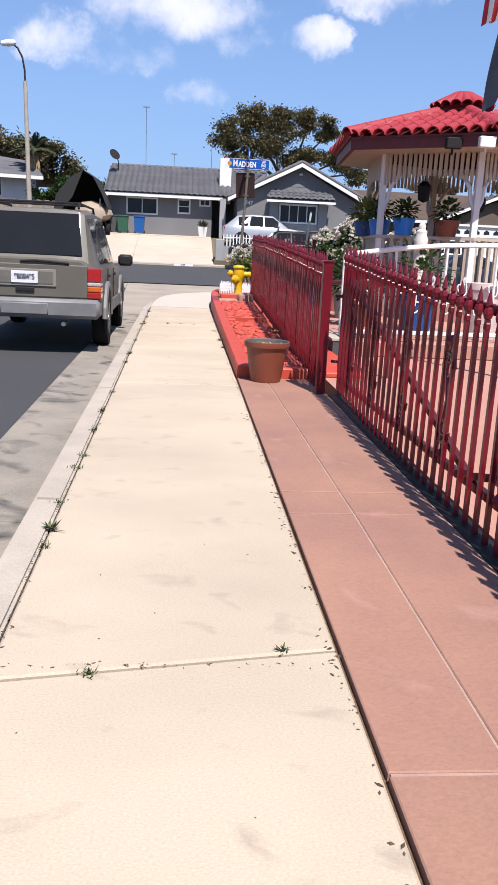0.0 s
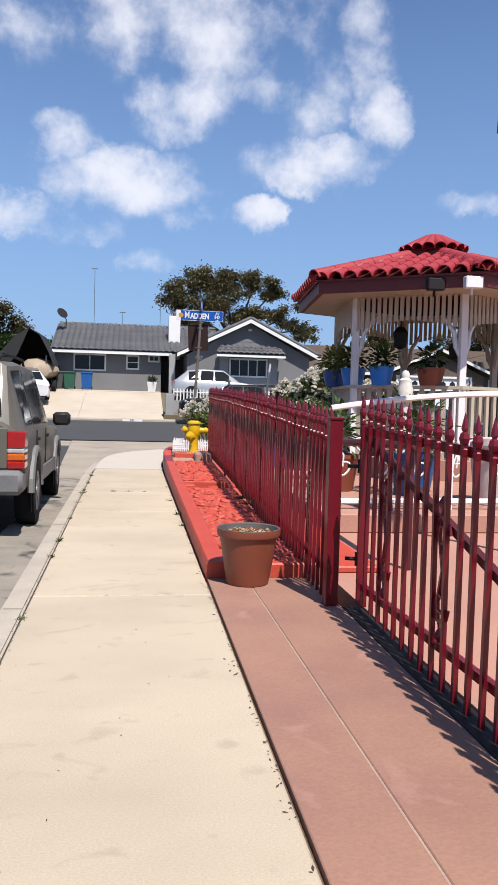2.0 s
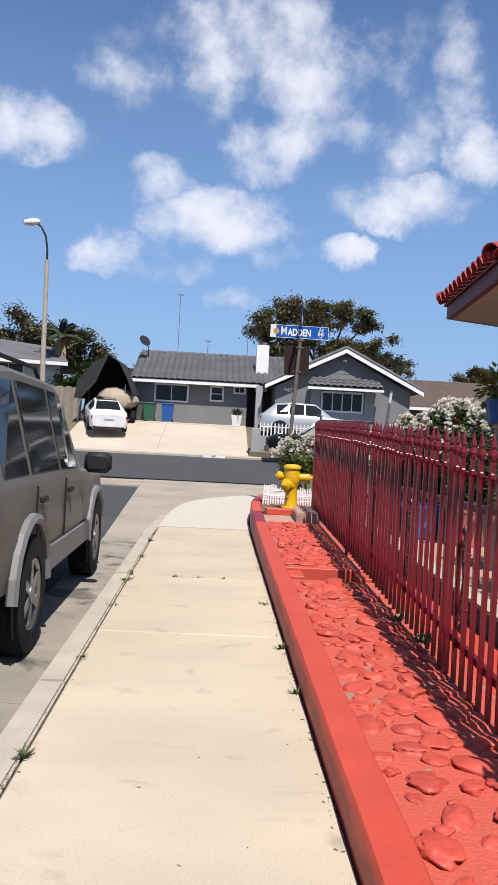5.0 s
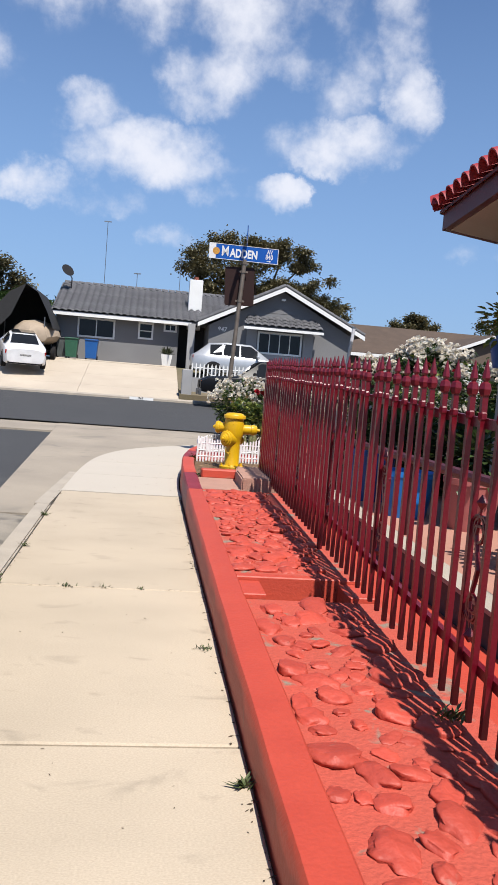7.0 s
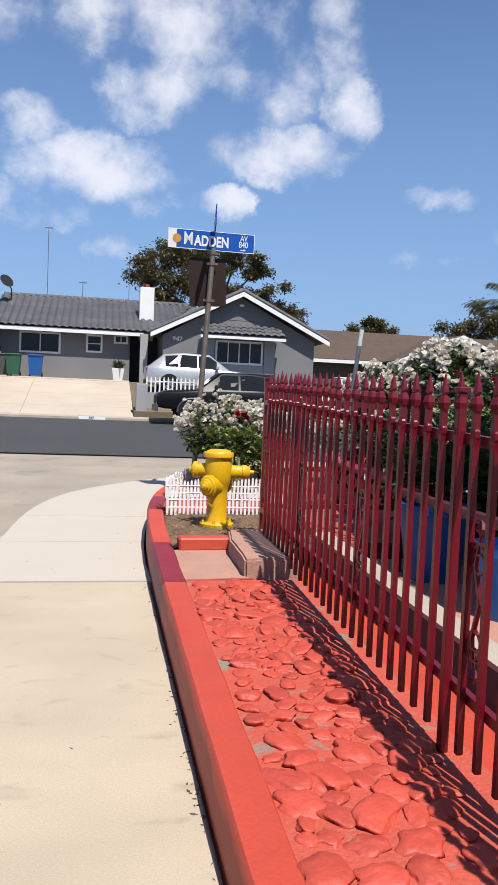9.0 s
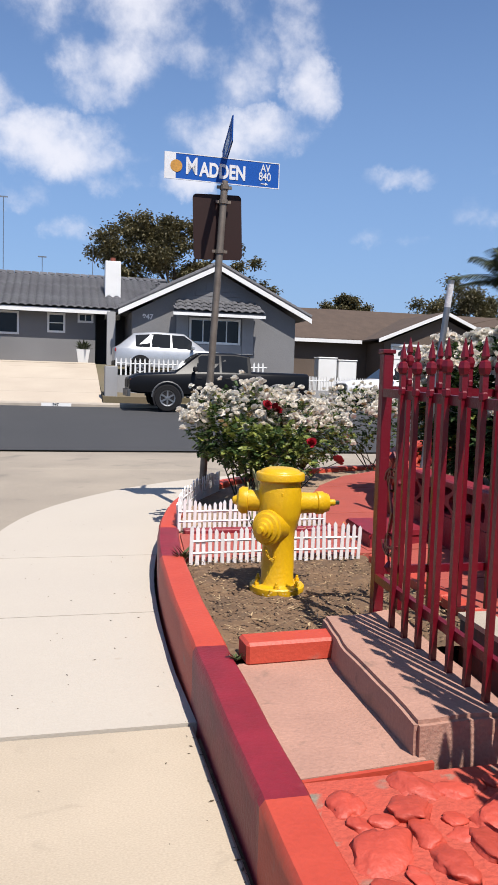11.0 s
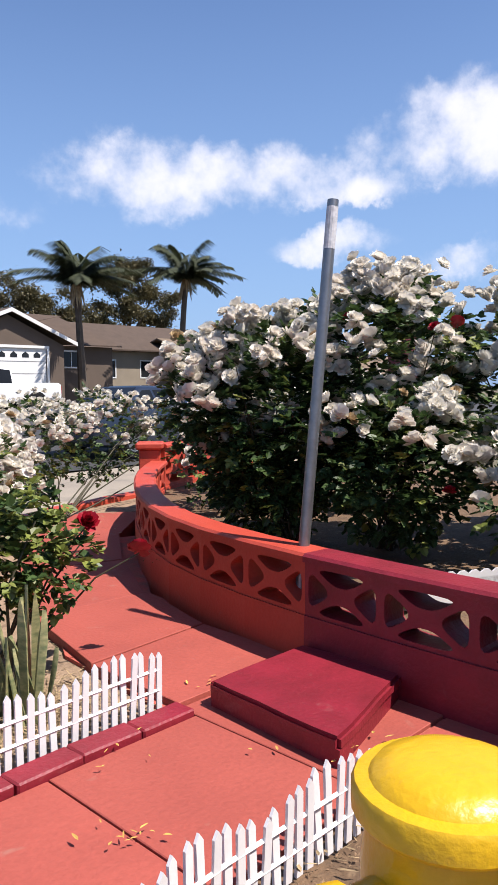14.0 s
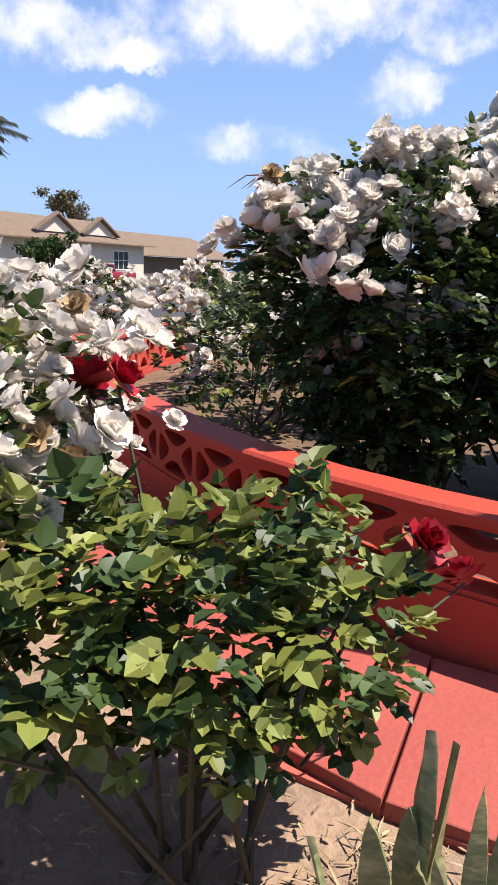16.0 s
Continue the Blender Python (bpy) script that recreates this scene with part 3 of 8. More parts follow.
def build_planter():
    planter = setting("planter", "low planter with coral painted concrete rim and painted stones", "planter")
    line = dense(RIM, 0.22)
    for cut in (11.9, 15.1, 16.25, 17.85, 18.75, 20.3):
        k = next(i for i, q in enumerate(line) if q[1] > cut)
        f = (cut - line[k - 1][1]) / (line[k][1] - line[k - 1][1])
        line.insert(k, (lerp(line[k - 1][0], line[k][0], f), cut))
    breaks = [(7.0, 11.9, CORAL), (11.9, 15.1, CORAL), (15.1, 16.25, MAROON), (16.25, 17.85, CORAL), (17.85, 18.75, MAROON), (18.75, 20.3, CORAL), (20.3, 30.0, CORAL)]
    inner = offset(line, 0.15)
    for lo, hi, m in breaks:
        ids = [i for i, p in enumerate(line) if lo - 1e-6 <= p[1] <= hi + 1e-6]
        if len(ids) < 2:
            continue
        bm = BM()
        prev = None
        for i in ids:
            (x, y), (u, v) = line[i], inner[i]
            z = rim_top(y) + 0.004 * math.sin(i * 1.7)
            cur = [bm.verts.new(c) for c in ((x, y, -0.15), (x + 0.002 * math.sin(i * 2.3), y, z - 0.02), (lerp(x, u, 0.1), lerp(y, v, 0.1), z), (lerp(x, u, 0.92), lerp(y, v, 0.92), z), (u, v, z - 0.015), (u, v, 0.0))]
            if prev:
                for k in range(5):
                    bm.faces.new((prev[k], prev[k + 1], cur[k + 1], cur[k]))
            else:
                bm.faces.new(cur)
            prev = cur
        bm.faces.new(prev[::-1])
        part("rim", bm, m, planter, smooth=True)
    # mortar beds: the nearer bed lies lower than the farther one, with an open pit between them
    for lo, hi, fall in ((7.16, 11.88, 0.05), (12.24, 15.18, 0.012)):
        bm = BM()
        prism(bm, [(1.875, lo), (2.62, lo), (2.62, hi), (1.875, hi)], -0.1, lambda x, y: rim_top(y) - fall)
        part("mortar", bm, MORTAR, planter)
    bm = BM()
    box(bm, 1.875, 2.62, 11.884, 12.236, -0.1, 0.035)
    part("pit_soil", bm, DIRT, planter, "dry soil in the open pit")
    bm = BM()
    box(bm, 1.878, 2.60, 12.165, 12.236, 0.036, 0.172, 0.006)
    part("step_face", bm, CORAL, planter)
    for x0, x1 in ((1.878, 2.01), (2.46, 2.60)):
        bm = BM()
        box(bm, x0, x1, 11.89, 12.16, 0.036, 0.150, 0.005)
        part("pit_wall", bm, CORAL, planter)
    bm = BM()
    box(bm, 1.88, 2.62, 7.15, 7.25, -0.05, 0.105, 0.012)
    part("end_wall", bm, CORAL, planter)
    # flat slab, dark block and brick before the hydrant's bed
    bm = BM()
    prism(bm, [(1.88, 15.20), (2.30, 15.24), (2.40, 16.10), (1.90, 16.10)], -0.05, 0.228)
    part("landing", bm, TAN_PINK, planter, "pale pink cement landing")
    bm = BM()
    prism(bm, [(1.88, 15.183), (2.32, 15.223), (2.32, 15.238), (1.88, 15.198)], -0.05, 0.226)
    part("painted_edge", bm, CORAL, planter)
    bm = BM()
    prism(bm, [(2.27, 15.255), (2.62, 15.25), (2.70, 16.36), (2.33, 16.30), (2.28, 15.90)], -0.05, 0.345)
    bmesh.ops.subdivide_edges(bm, edges=list(bm.edges), cuts=5, use_grid_fill=True)
    for v in bm.verts:
        v.co += Vector((0.010, 0.010, 0.006)) * noise.noise(v.co * 7)
    bmesh.ops.bevel(bm, geom=[e for e in bm.edges if len(e.link_faces) == 2 and e.calc_face_angle() > 0.9], offset=0.014, segments=2, affect="EDGES")
    part("block", bm, TAN_PINK, planter, "shaded concrete block")
    bm = BM()
    box(bm, -0.20, 0.20, -0.065, 0.065, 0, 0.095, 0.012, pose(2.135, 16.15, 0.222, 0, 0, 3))
    part("brick", bm, CORAL, planter, "coral painted brick")
    bed = setting("flower_bed", "dry brown soil with bark and clods round the hydrant", "soil")
    bm = BM()
    nx, ny = 24, 28
    vs = [[bm.verts.new((lerp(lerp(1.87, 1.97, j / ny), 3.16, i / nx), lerp(16.16, 17.86, j / ny), 0.225 + 0.035 * noise.noise(Vector((i * 0.35, j * 0.35, 3))) + 0.02 * noise.noise(Vector((i * 0.9, j * 0.9, 7)))))
           for i in range(nx + 1)] for j in range(ny + 1)]
    for j in range(ny):
        for i in range(nx):
            bm.faces.new((vs[j][i], vs[j][i + 1], vs[j + 1][i + 1], vs[j + 1][i]))
    part("soil", bm, DIRT, bed, smooth=True)
    bm = BM()
    poly = [p for p in offset(dense(RIM, 0.22), 0.14) if p[1] > 18.72] + [(8, 22.6), (5.4, 22.4), (4.5, 21.7), (3.9, 20.9), (3.45, 20.0), (3.26, 19.2), (3.22, 18.72)]
    prism(bm, poly, 0.0, 0.215)
    part("soil", bm, PALE_SOIL, bed)
    return planter


build_planter()


def build_garden_floor():
    path = setting("garden_path", "coral painted garden path of old cracked slabs", "path")
    # slabs between the two picket rows, along the wall and before the maroon step
    quads = [
        ([(1.98, 17.87), (2.625, 17.87), (2.645, 18.60), (2.05, 18.60)], 0.245), ([(2.63, 17.87), (3.22, 17.87), (3.24, 18.60), (2.65, 18.60)], 0.248),
        ([(3.23, 17.2), (3.90, 17.2), (3.90, 17.95), (3.23, 17.95)], 0.24), ([(3.23, 17.96), (3.92, 17.96), (3.92, 18.69), (3.25, 18.69)], 0.247),
        ([(3.25, 18.70), (3.92, 18.70), (3.95, 19.30), (3.27, 19.25)], 0.262), ([(3.27, 19.26), (3.95, 19.31), (4.12, 19.95), (3.46, 20.005)], 0.265),
        ([(3.46, 20.01), (4.12, 19.96), (4.55, 20.7), (3.9, 20.9)], 0.262), ([(3.9, 20.91), (4.55, 20.71), (5.05, 21.4), (4.5, 21.75)], 0.265),
        ([(4.5, 21.76), (5.05, 21.41), (5.9, 22.15), (5.4, 22.5)], 0.262), ([(3.23, 16.35), (3.90, 16.35), (3.90, 17.19), (3.23, 17.19)], 0.238),
    ]
    for q, z in quads:
        bm = BM()
        slab(bm, q, 0.0, z, 0.003)
        part("slab", bm, PATH_RED, path)
    bm = BM()
    prism(bm, [(1.95, 17.88), (3.225, 17.88), (3.225, 16.36), (3.9, 16.36), (4.0, 18.7), (4.2, 20), (5.2, 21.4), (4.5, 21.7), (3.3, 19.5), (3.22, 18.7), (2.0, 18.7)], 0.0, 0.232)
    part("joint_bed", bm, mat("painted joint", (0.46, 0.085, 0.058), 0.9, other=(0.16, 0.09, 0.06), scale=9, mix=0.8, bump=0.5), path)
    # maroon bricks under the farther pickets
    for i in range(5):
        bm = BM()
        box(bm, -0.115, 0.115, -0.05, 0.05, 0, 0.038, 0.006, pose(2.20 + 0.232 * i, 18.655 + 0.006 * (i % 2), 0.232, 0, 0, 1.5 * (i % 3) - 1))
        part("brick", bm, MAROON, path, "maroon painted edging brick")
    for i in range(6):
        bm = BM()
        box(bm, -0.05, 0.05, -0.115, 0.115, 0, 0.06, 0.008, pose(3.17 + 0.008 * (i % 2), 16.36 + 0.24 * i, 0.225, 0, 0, 3 * (i % 3) - 2))
        part("brick", bm, CORAL, path, "coral painted edging brick")
    step = thing("garden_step", "maroon painted concrete step beside the curved wall", "step")
    bm = BM()
    prism(bm, [(3.27, 18.00), (3.88, 18.16), (3.86, 18.62), (3.335, 18.62)], 0.235, 0.306)
    part("riser_block", bm, MAROON, step)
    bm = BM()
    prism(bm, [(3.262, 17.995), (3.885, 18.15), (3.865, 18.628), (3.327, 18.628)], 0.300, 0.340)
    bmesh.ops.subdivide_edges(bm, edges=list(bm.edges), cuts=4, use_grid_fill=True)
    for v in bm.verts:
        v.co += Vector((0.004, 0.004, 0.005)) * noise.noise(v.co * 9)
    bmesh.ops.bevel(bm, geom=[e for e in bm.edges if len(e.link_faces) == 2 and e.calc_face_angle() > 0.9], offset=0.016, segments=2, affect="EDGES")
    part("tread", bm, MAROON, step, "worn maroon painted tread", smooth=True)


build_garden_floor()

WALL = smooth_line([(3.80, 15.9), (3.80, 17.0), (3.82, 18.0), (3.88, 18.7), (3.98, 19.3), (4.17, 19.9), (4.52, 20.5), (5.0, 21.15), (5.5, 21.72), (6.04, 22.2)], 2)
WALL_BACK = smooth_line([(6.16, 22.32), (6.7, 22.52), (7.4, 22.84), (8.8, 23.2)], 2)


# openings of a pierced block, across and up in shares of its face
PIERCINGS = [[(0.14, 0.92), (0.86, 0.92), (0.60, 0.66), (0.40, 0.66)], [(0.14, 0.08), (0.40, 0.34), (0.60, 0.34), (0.86, 0.08)],
             [(0.05, 0.86), (0.05, 0.14), (0.32, 0.42), (0.32, 0.58)], [(0.95, 0.86), (0.68, 0.58), (0.68, 0.42), (0.95, 0.14)]]


def rounded(poly):
    for _ in range(2):
        poly = [q for a, b in zip(poly, poly[1:] + poly[:1]) for q in ((0.8 * a[0] + 0.2 * b[0], 0.8 * a[1] + 0.2 * b[1]), (0.2 * a[0] + 0.8 * b[0], 0.2 * a[1] + 0.8 * b[1]))]
    return poly


def build_garden_wall():
    wall = thing("garden_wall", "curved low wall of coral and maroon painted pierced blocks", "wall", kind="structure")

    def run(pts, z_top, colour_at, holes=True):
        pts = even(pts, 0.40)
        back = offset(pts, 0.14)
        for i in range(len(pts) - 1):
            a, b, c, d = pts[i], pts[i + 1], back[i + 1], back[i]
            m = colour_at(0.5 * (a[1] + b[1]))
            zt = z_top
            quad = [a, b, c, d]
            bm = BM()
            prism(bm, quad, 0.1, 0.455)
            part("base_block", bm, m, wall)
            o0, o1, o2, o3 = (lerp(a[0], d[0], -0.05), lerp(a[1], d[1], -0.05)), (lerp(b[0], c[0], -0.05), lerp(b[1], c[1], -0.05)), (lerp(b[0], c[0], 1.12), lerp(b[1], c[1], 1.12)), (lerp(a[0], d[0], 1.12), lerp(a[1], d[1], 1.12))
            bm = BM()
            prism(bm, [o0, o1, o2, o3], zt - 0.035, zt)
            bmesh.ops.bevel(bm, geom=[e for e in bm.edges if abs(e.verts[0].co.z - e.verts[1].co.z) < 1e-4 and e.verts[0].co.z > zt - 0.01 and abs((e.verts[0].co - e.verts[1].co).normalized().dot(Vector((b[0] - a[0], b[1] - a[1], 0)).normalized())) > 0.8], offset=0.012, segments=1, affect="EDGES")
            part("cap", bm, m, wall)
            # pierced block: a slab with four rounded openings about a cross
            bm = BM()
            A, B, D = Vector((*a, 0)), Vector((*b, 0)), Vector((*d, 0))
            u, t = (B - A), (D - A)
            loops = [[(0, 0), (1, 0), (1, 1), (0, 1)]] + [rounded(p) for p in PIERCINGS]
            edges = []
            for lp in loops:
                vs = [bm.verts.new((s_, 0, h_)) for s_, h_ in lp]
                edges += [bm.edges.new((p, q)) for p, q in zip(vs, vs[1:] + vs[:1])]
            bmesh.ops.triangle_fill(bm, use_beauty=True, use_dissolve=False, edges=edges)
            r = bmesh.ops.extrude_face_region(bm, geom=list(bm.faces))
            for v in r["geom"]:
                if isinstance(v, bmesh.types.BMVert):
                    v.co.y = 1.0
            for v in bm.verts:
                v.co = A + u * v.co.x + t * lerp(0.05, 0.95, v.co.y) + Vector((0, 0, lerp(0.4555, zt - 0.0355, v.co.z)))
            part("pierced_block", bm, m, wall)

    run(WALL, 0.715, lambda y: MAROON if y < 18.64 else CORAL)
    run(WALL_BACK, 0.86, lambda y: CORAL)
    bm = BM()
    box(bm, -0.10, 0.10, -0.10, 0.10, 0.1, 0.82, 0.01, pose(6.10, 22.28, 0, 0, 0, -44))
    box(bm, -0.13, 0.13, -0.13, 0.13, 0.82, 0.885, 0.015, pose(6.10, 22.28, 0, 0, 0, -44))
    part("post", bm, CORAL, wall)
    bed = setting("rose_bed", "raised bed of mulch and dry clippings behind the wall", "soil")
    bm = BM()
    poly = [(x + 0.10, y - 0.02) for x, y in WALL if y > 18.0] + [(x, y - 0.15) for x, y in WALL_BACK[1:]] + [(9.5, 22.5), (10.5, 18.2), (4.3, 17.9)]
    prism(bm, poly, 0.02, 0.42)
    part("soil", bm, DIRT, bed)


build_garden_wall()


# ---- fence and gate ----
def fence_tip(y):
    return line_at([(6.4, 1.21), (9.0, 1.32), (12.6, 1.46), (16.4, 1.55)], y)


def picket_mesh(height, knob):
    """A square bar with a collar and a spear point; stands from 0 to height."""
    bm = BM()
    w = 0.0106
    box(bm, -w, w, -w, w, 0, height - 0.13)
    lathe(bm, [(0.008, height - 0.135), (0.019, height - 0.125), (0.024, height - 0.105), (0.019, height - 0.085), (0.009, height - 0.078), (0.016, height - 0.066), (0.011, height - 0.04), (0.0015, height)], 6)
    lathe(bm, [(0.009, height - knob - 0.02), (0.017, height - knob - 0.01), (0.017, height - knob + 0.01), (0.009, height - knob + 0.02)], 6)
    me = bpy.data.meshes.new("picket")
    bm.to_mesh(me)
    bm.free()
    me.materials.append(IRON_RED)
    return me


def ornament_mesh():
    """A cast scroll: two curled bars about a leafy stem."""
    bm = BM()
    for s in (-1, 1):
        pts = []
        for i in range(15):
            a = i / 14 * 2.6 * math.pi
            r = 0.050 * (1 - i / 20)
            pts.append((0, s * (0.045 + r * math.cos(a) - 0.04), 0.10 + r * math.sin(a)))
        tube(bm, pts, 0.0055, 5)
        tube(bm, [(x, y, -z) for x, y, z in pts], 0.0055, 5)
    tube(bm, [(0, 0, -0.17), (0, 0.016, -0.09), (0, -0.014, 0.0), (0, 0.016, 0.09), (0, 0, 0.17)], [0.003, 0.007, 0.008, 0.007, 0.003], 5)
    for z in (-0.18, 0.18):
        lathe(bm, [(0.003, z - 0.02), (0.017, z), (0.003, z + 0.02)], 6)
    me = bpy.data.meshes.new("scroll")
    bm.to_mesh(me)
    bm.free()
    me.materials.append(IRON_RED)
    return me


SCROLL = ornament_mesh()


def child(name, me, parent, m):
    ob = new(name, me)
    ob.parent = parent
    ob.matrix_basis = m
    return ob


def iron_post(parent, x, y, z0, z1, w=0.045, ball=None):
    bm = BM()
    box(bm, x - w, x + w, y - w, y + w, z0, z1, 0.004)
    box(bm, x - w - 0.006, x + w + 0.006, y - w - 0.006, y + w + 0.006, z1, z1 + 0.018, 0.003)
    ob = part("post", bm, IRON_RED, parent)
    if ball:
        bm = BM()
        lathe(bm, [(0.012, z1 + 0.018), (0.02, z1 + 0.03), (0.034, z1 + 0.055), (0.028, z1 + 0.08), (0.004, z1 + 0.092)], 12, Matrix.Translation((x, y, 0)))
        part("ball_finial", bm, ball, ob, "white ball finial", smooth=True)
    return ob


def build_fences():
    fence = thing("iron_fence", "red painted wrought iron picket fence along the planter", "fence")
    tall = picket_mesh(1.24, 0.2)
    y = 6.53
    k = 0
    while y < 16.2:
        x = lerp(2.43, 2.575, (y - 6.4) / 10)
        top = fence_tip(y)
        child("picket", tall, fence, pose(x, y, top - 1.24 + random.uniform(-0.006, 0.006), random.uniform(-0.4, 0.4), random.uniform(-0.5, 0.5), 0))
        if k % 9 == 4:
            child("scroll", SCROLL, fence, pose(x + 0.004, y + 0.063, top - 0.72) @ Matrix.Scale(1.3, 4))
        y += 0.126
        k += 1
    for a, b in ((6.44, 9.6), (9.6, 12.9), (12.9, 16.33)):
        for dz in (-0.22, -1.05):
            bm = BM()
            xa, xb = lerp(2.43, 2.575, (a - 6.4) / 10) + 0.022, lerp(2.43, 2.575, (b - 6.4) / 10) + 0.022
            za, zb = fence_tip(a) + dz, fence_tip(b) + dz
            vs = [bm.verts.new(c) for c in ((xa - 0.012, a, za - 0.018), (xa + 0.012, a, za - 0.018), (xa + 0.012, a, za + 0.018), (xa - 0.012, a, za + 0.018),
                                            (xb - 0.012, b, zb - 0.018), (xb + 0.012, b, zb - 0.018), (xb + 0.012, b, zb + 0.018), (xb - 0.012, b, zb + 0.018))]
            for f in ((0, 1, 2, 3), (7, 6, 5, 4), (0, 4, 5, 1), (1, 5, 6, 2), (2, 6, 7, 3), (3, 7, 4, 0)):
                bm.faces.new([vs[i] for i in f])
            part("rail", bm, IRON_RED, fence)
    iron_post(fence, 2.425, 6.40, 0.0, 1.135, 0.040)
    iron_post(fence, 2.48, 9.65, 0.05, 1.24, 0.016)
    iron_post(fence, 2.525, 12.95, 0.14, 1.40, 0.016)
    iron_post(fence, 2.61, 16.36, 0.2, 1.50, 0.024)
    back = thing("iron_fence", "short red wrought iron fence return beside the flower bed", "fence")
    for i in range(8):
        child("picket", tall, back, pose(2.72 + 0.150 * i, 16.36, 1.57 - 1.24 + random.uniform(-0.01, 0.01)))
    for z in (1.34, 0.52):
        bm = BM()
        box(bm, 2.64, 3.86, 16.375, 16.395, z - 0.018, z + 0.018)
        part("rail", bm, IRON_RED, back)
    iron_post(back, 3.89, 16.36, 0.2, 1.49, 0.035)

    gate = thing("sliding_gate", "red iron sliding gate with diagonal brace, closed across the driveway", "gate")

    def top(y):
        return lerp(1.29, 1.14, (6.3 - y) / 2.3)

    bar = picket_mesh(1.21, 0.16)
    y, k = 6.22, 0
    while y > -1.8:
        child("picket", bar, gate, pose(2.545, y, max(top(y), 1.0) - 1.21 + 0.005, 0, random.uniform(-0.4, 0.4), 0))
        if k % 6 == 3:
            child("scroll", SCROLL, gate, pose(2.55, y - 0.063, 0.52) @ Matrix.Scale(1.6, 4))
        y -= 0.126
        k += 1

    def bar_between(y0, z0, y1, z1, h, name, m):
        bm = BM()
        d = Vector((0, y1 - y0, z1 - z0)).normalized()
        n = Vector((0, -d.z, d.y)) * h
        fr = [Vector((2.565, y0, z0)) + n, Vector((2.565, y1, z1)) + n, Vector((2.565, y1, z1)) - n, Vector((2.565, y0, z0)) - n]
        a = [bm.verts.new(p) for p in fr]
        b = [bm.verts.new(p + Vector((0.03, 0, 0))) for p in fr]
        bm.faces.new(a)
        bm.faces.new(b[::-1])
        for i in range(4):
            bm.faces.new((a[i], b[i], b[(i + 1) % 4], a[(i + 1) % 4]))
        part(name, bm, m, gate)

    bar_between(6.30, 1.08, -1.9, 0.86, 0.022, "rail", IRON_RED)
    bar_between(6.30, 0.15, -1.9, 0.25, 0.020, "rail", IRON_RED)
    bar_between(6.25, 1.05, 3.2, 0.22, 0.018, "brace", DARK_IRON)
    bar_between(3.15, 0.22, 0.2, 0.98, 0.018, "brace", DARK_IRON)
    bm = BM()
    box(bm, 2.56, 2.60, 6.27, 6.32, 0.03, 1.12, 0.003)
    part("stile", bm, IRON_RED, gate)
    for z in (0.30, 0.86):
        bm = BM()
        tube(bm, [(2.50, 6.36, z), (2.575, 6.335, z)], 0.012, 8)
        tube(bm, [(2.575, 6.335, z - 0.04), (2.575, 6.335, z + 0.04)], 0.022, 8)
        part("hinge", bm, BLACK_STEEL, gate, "black gate hinge")


build_fences()


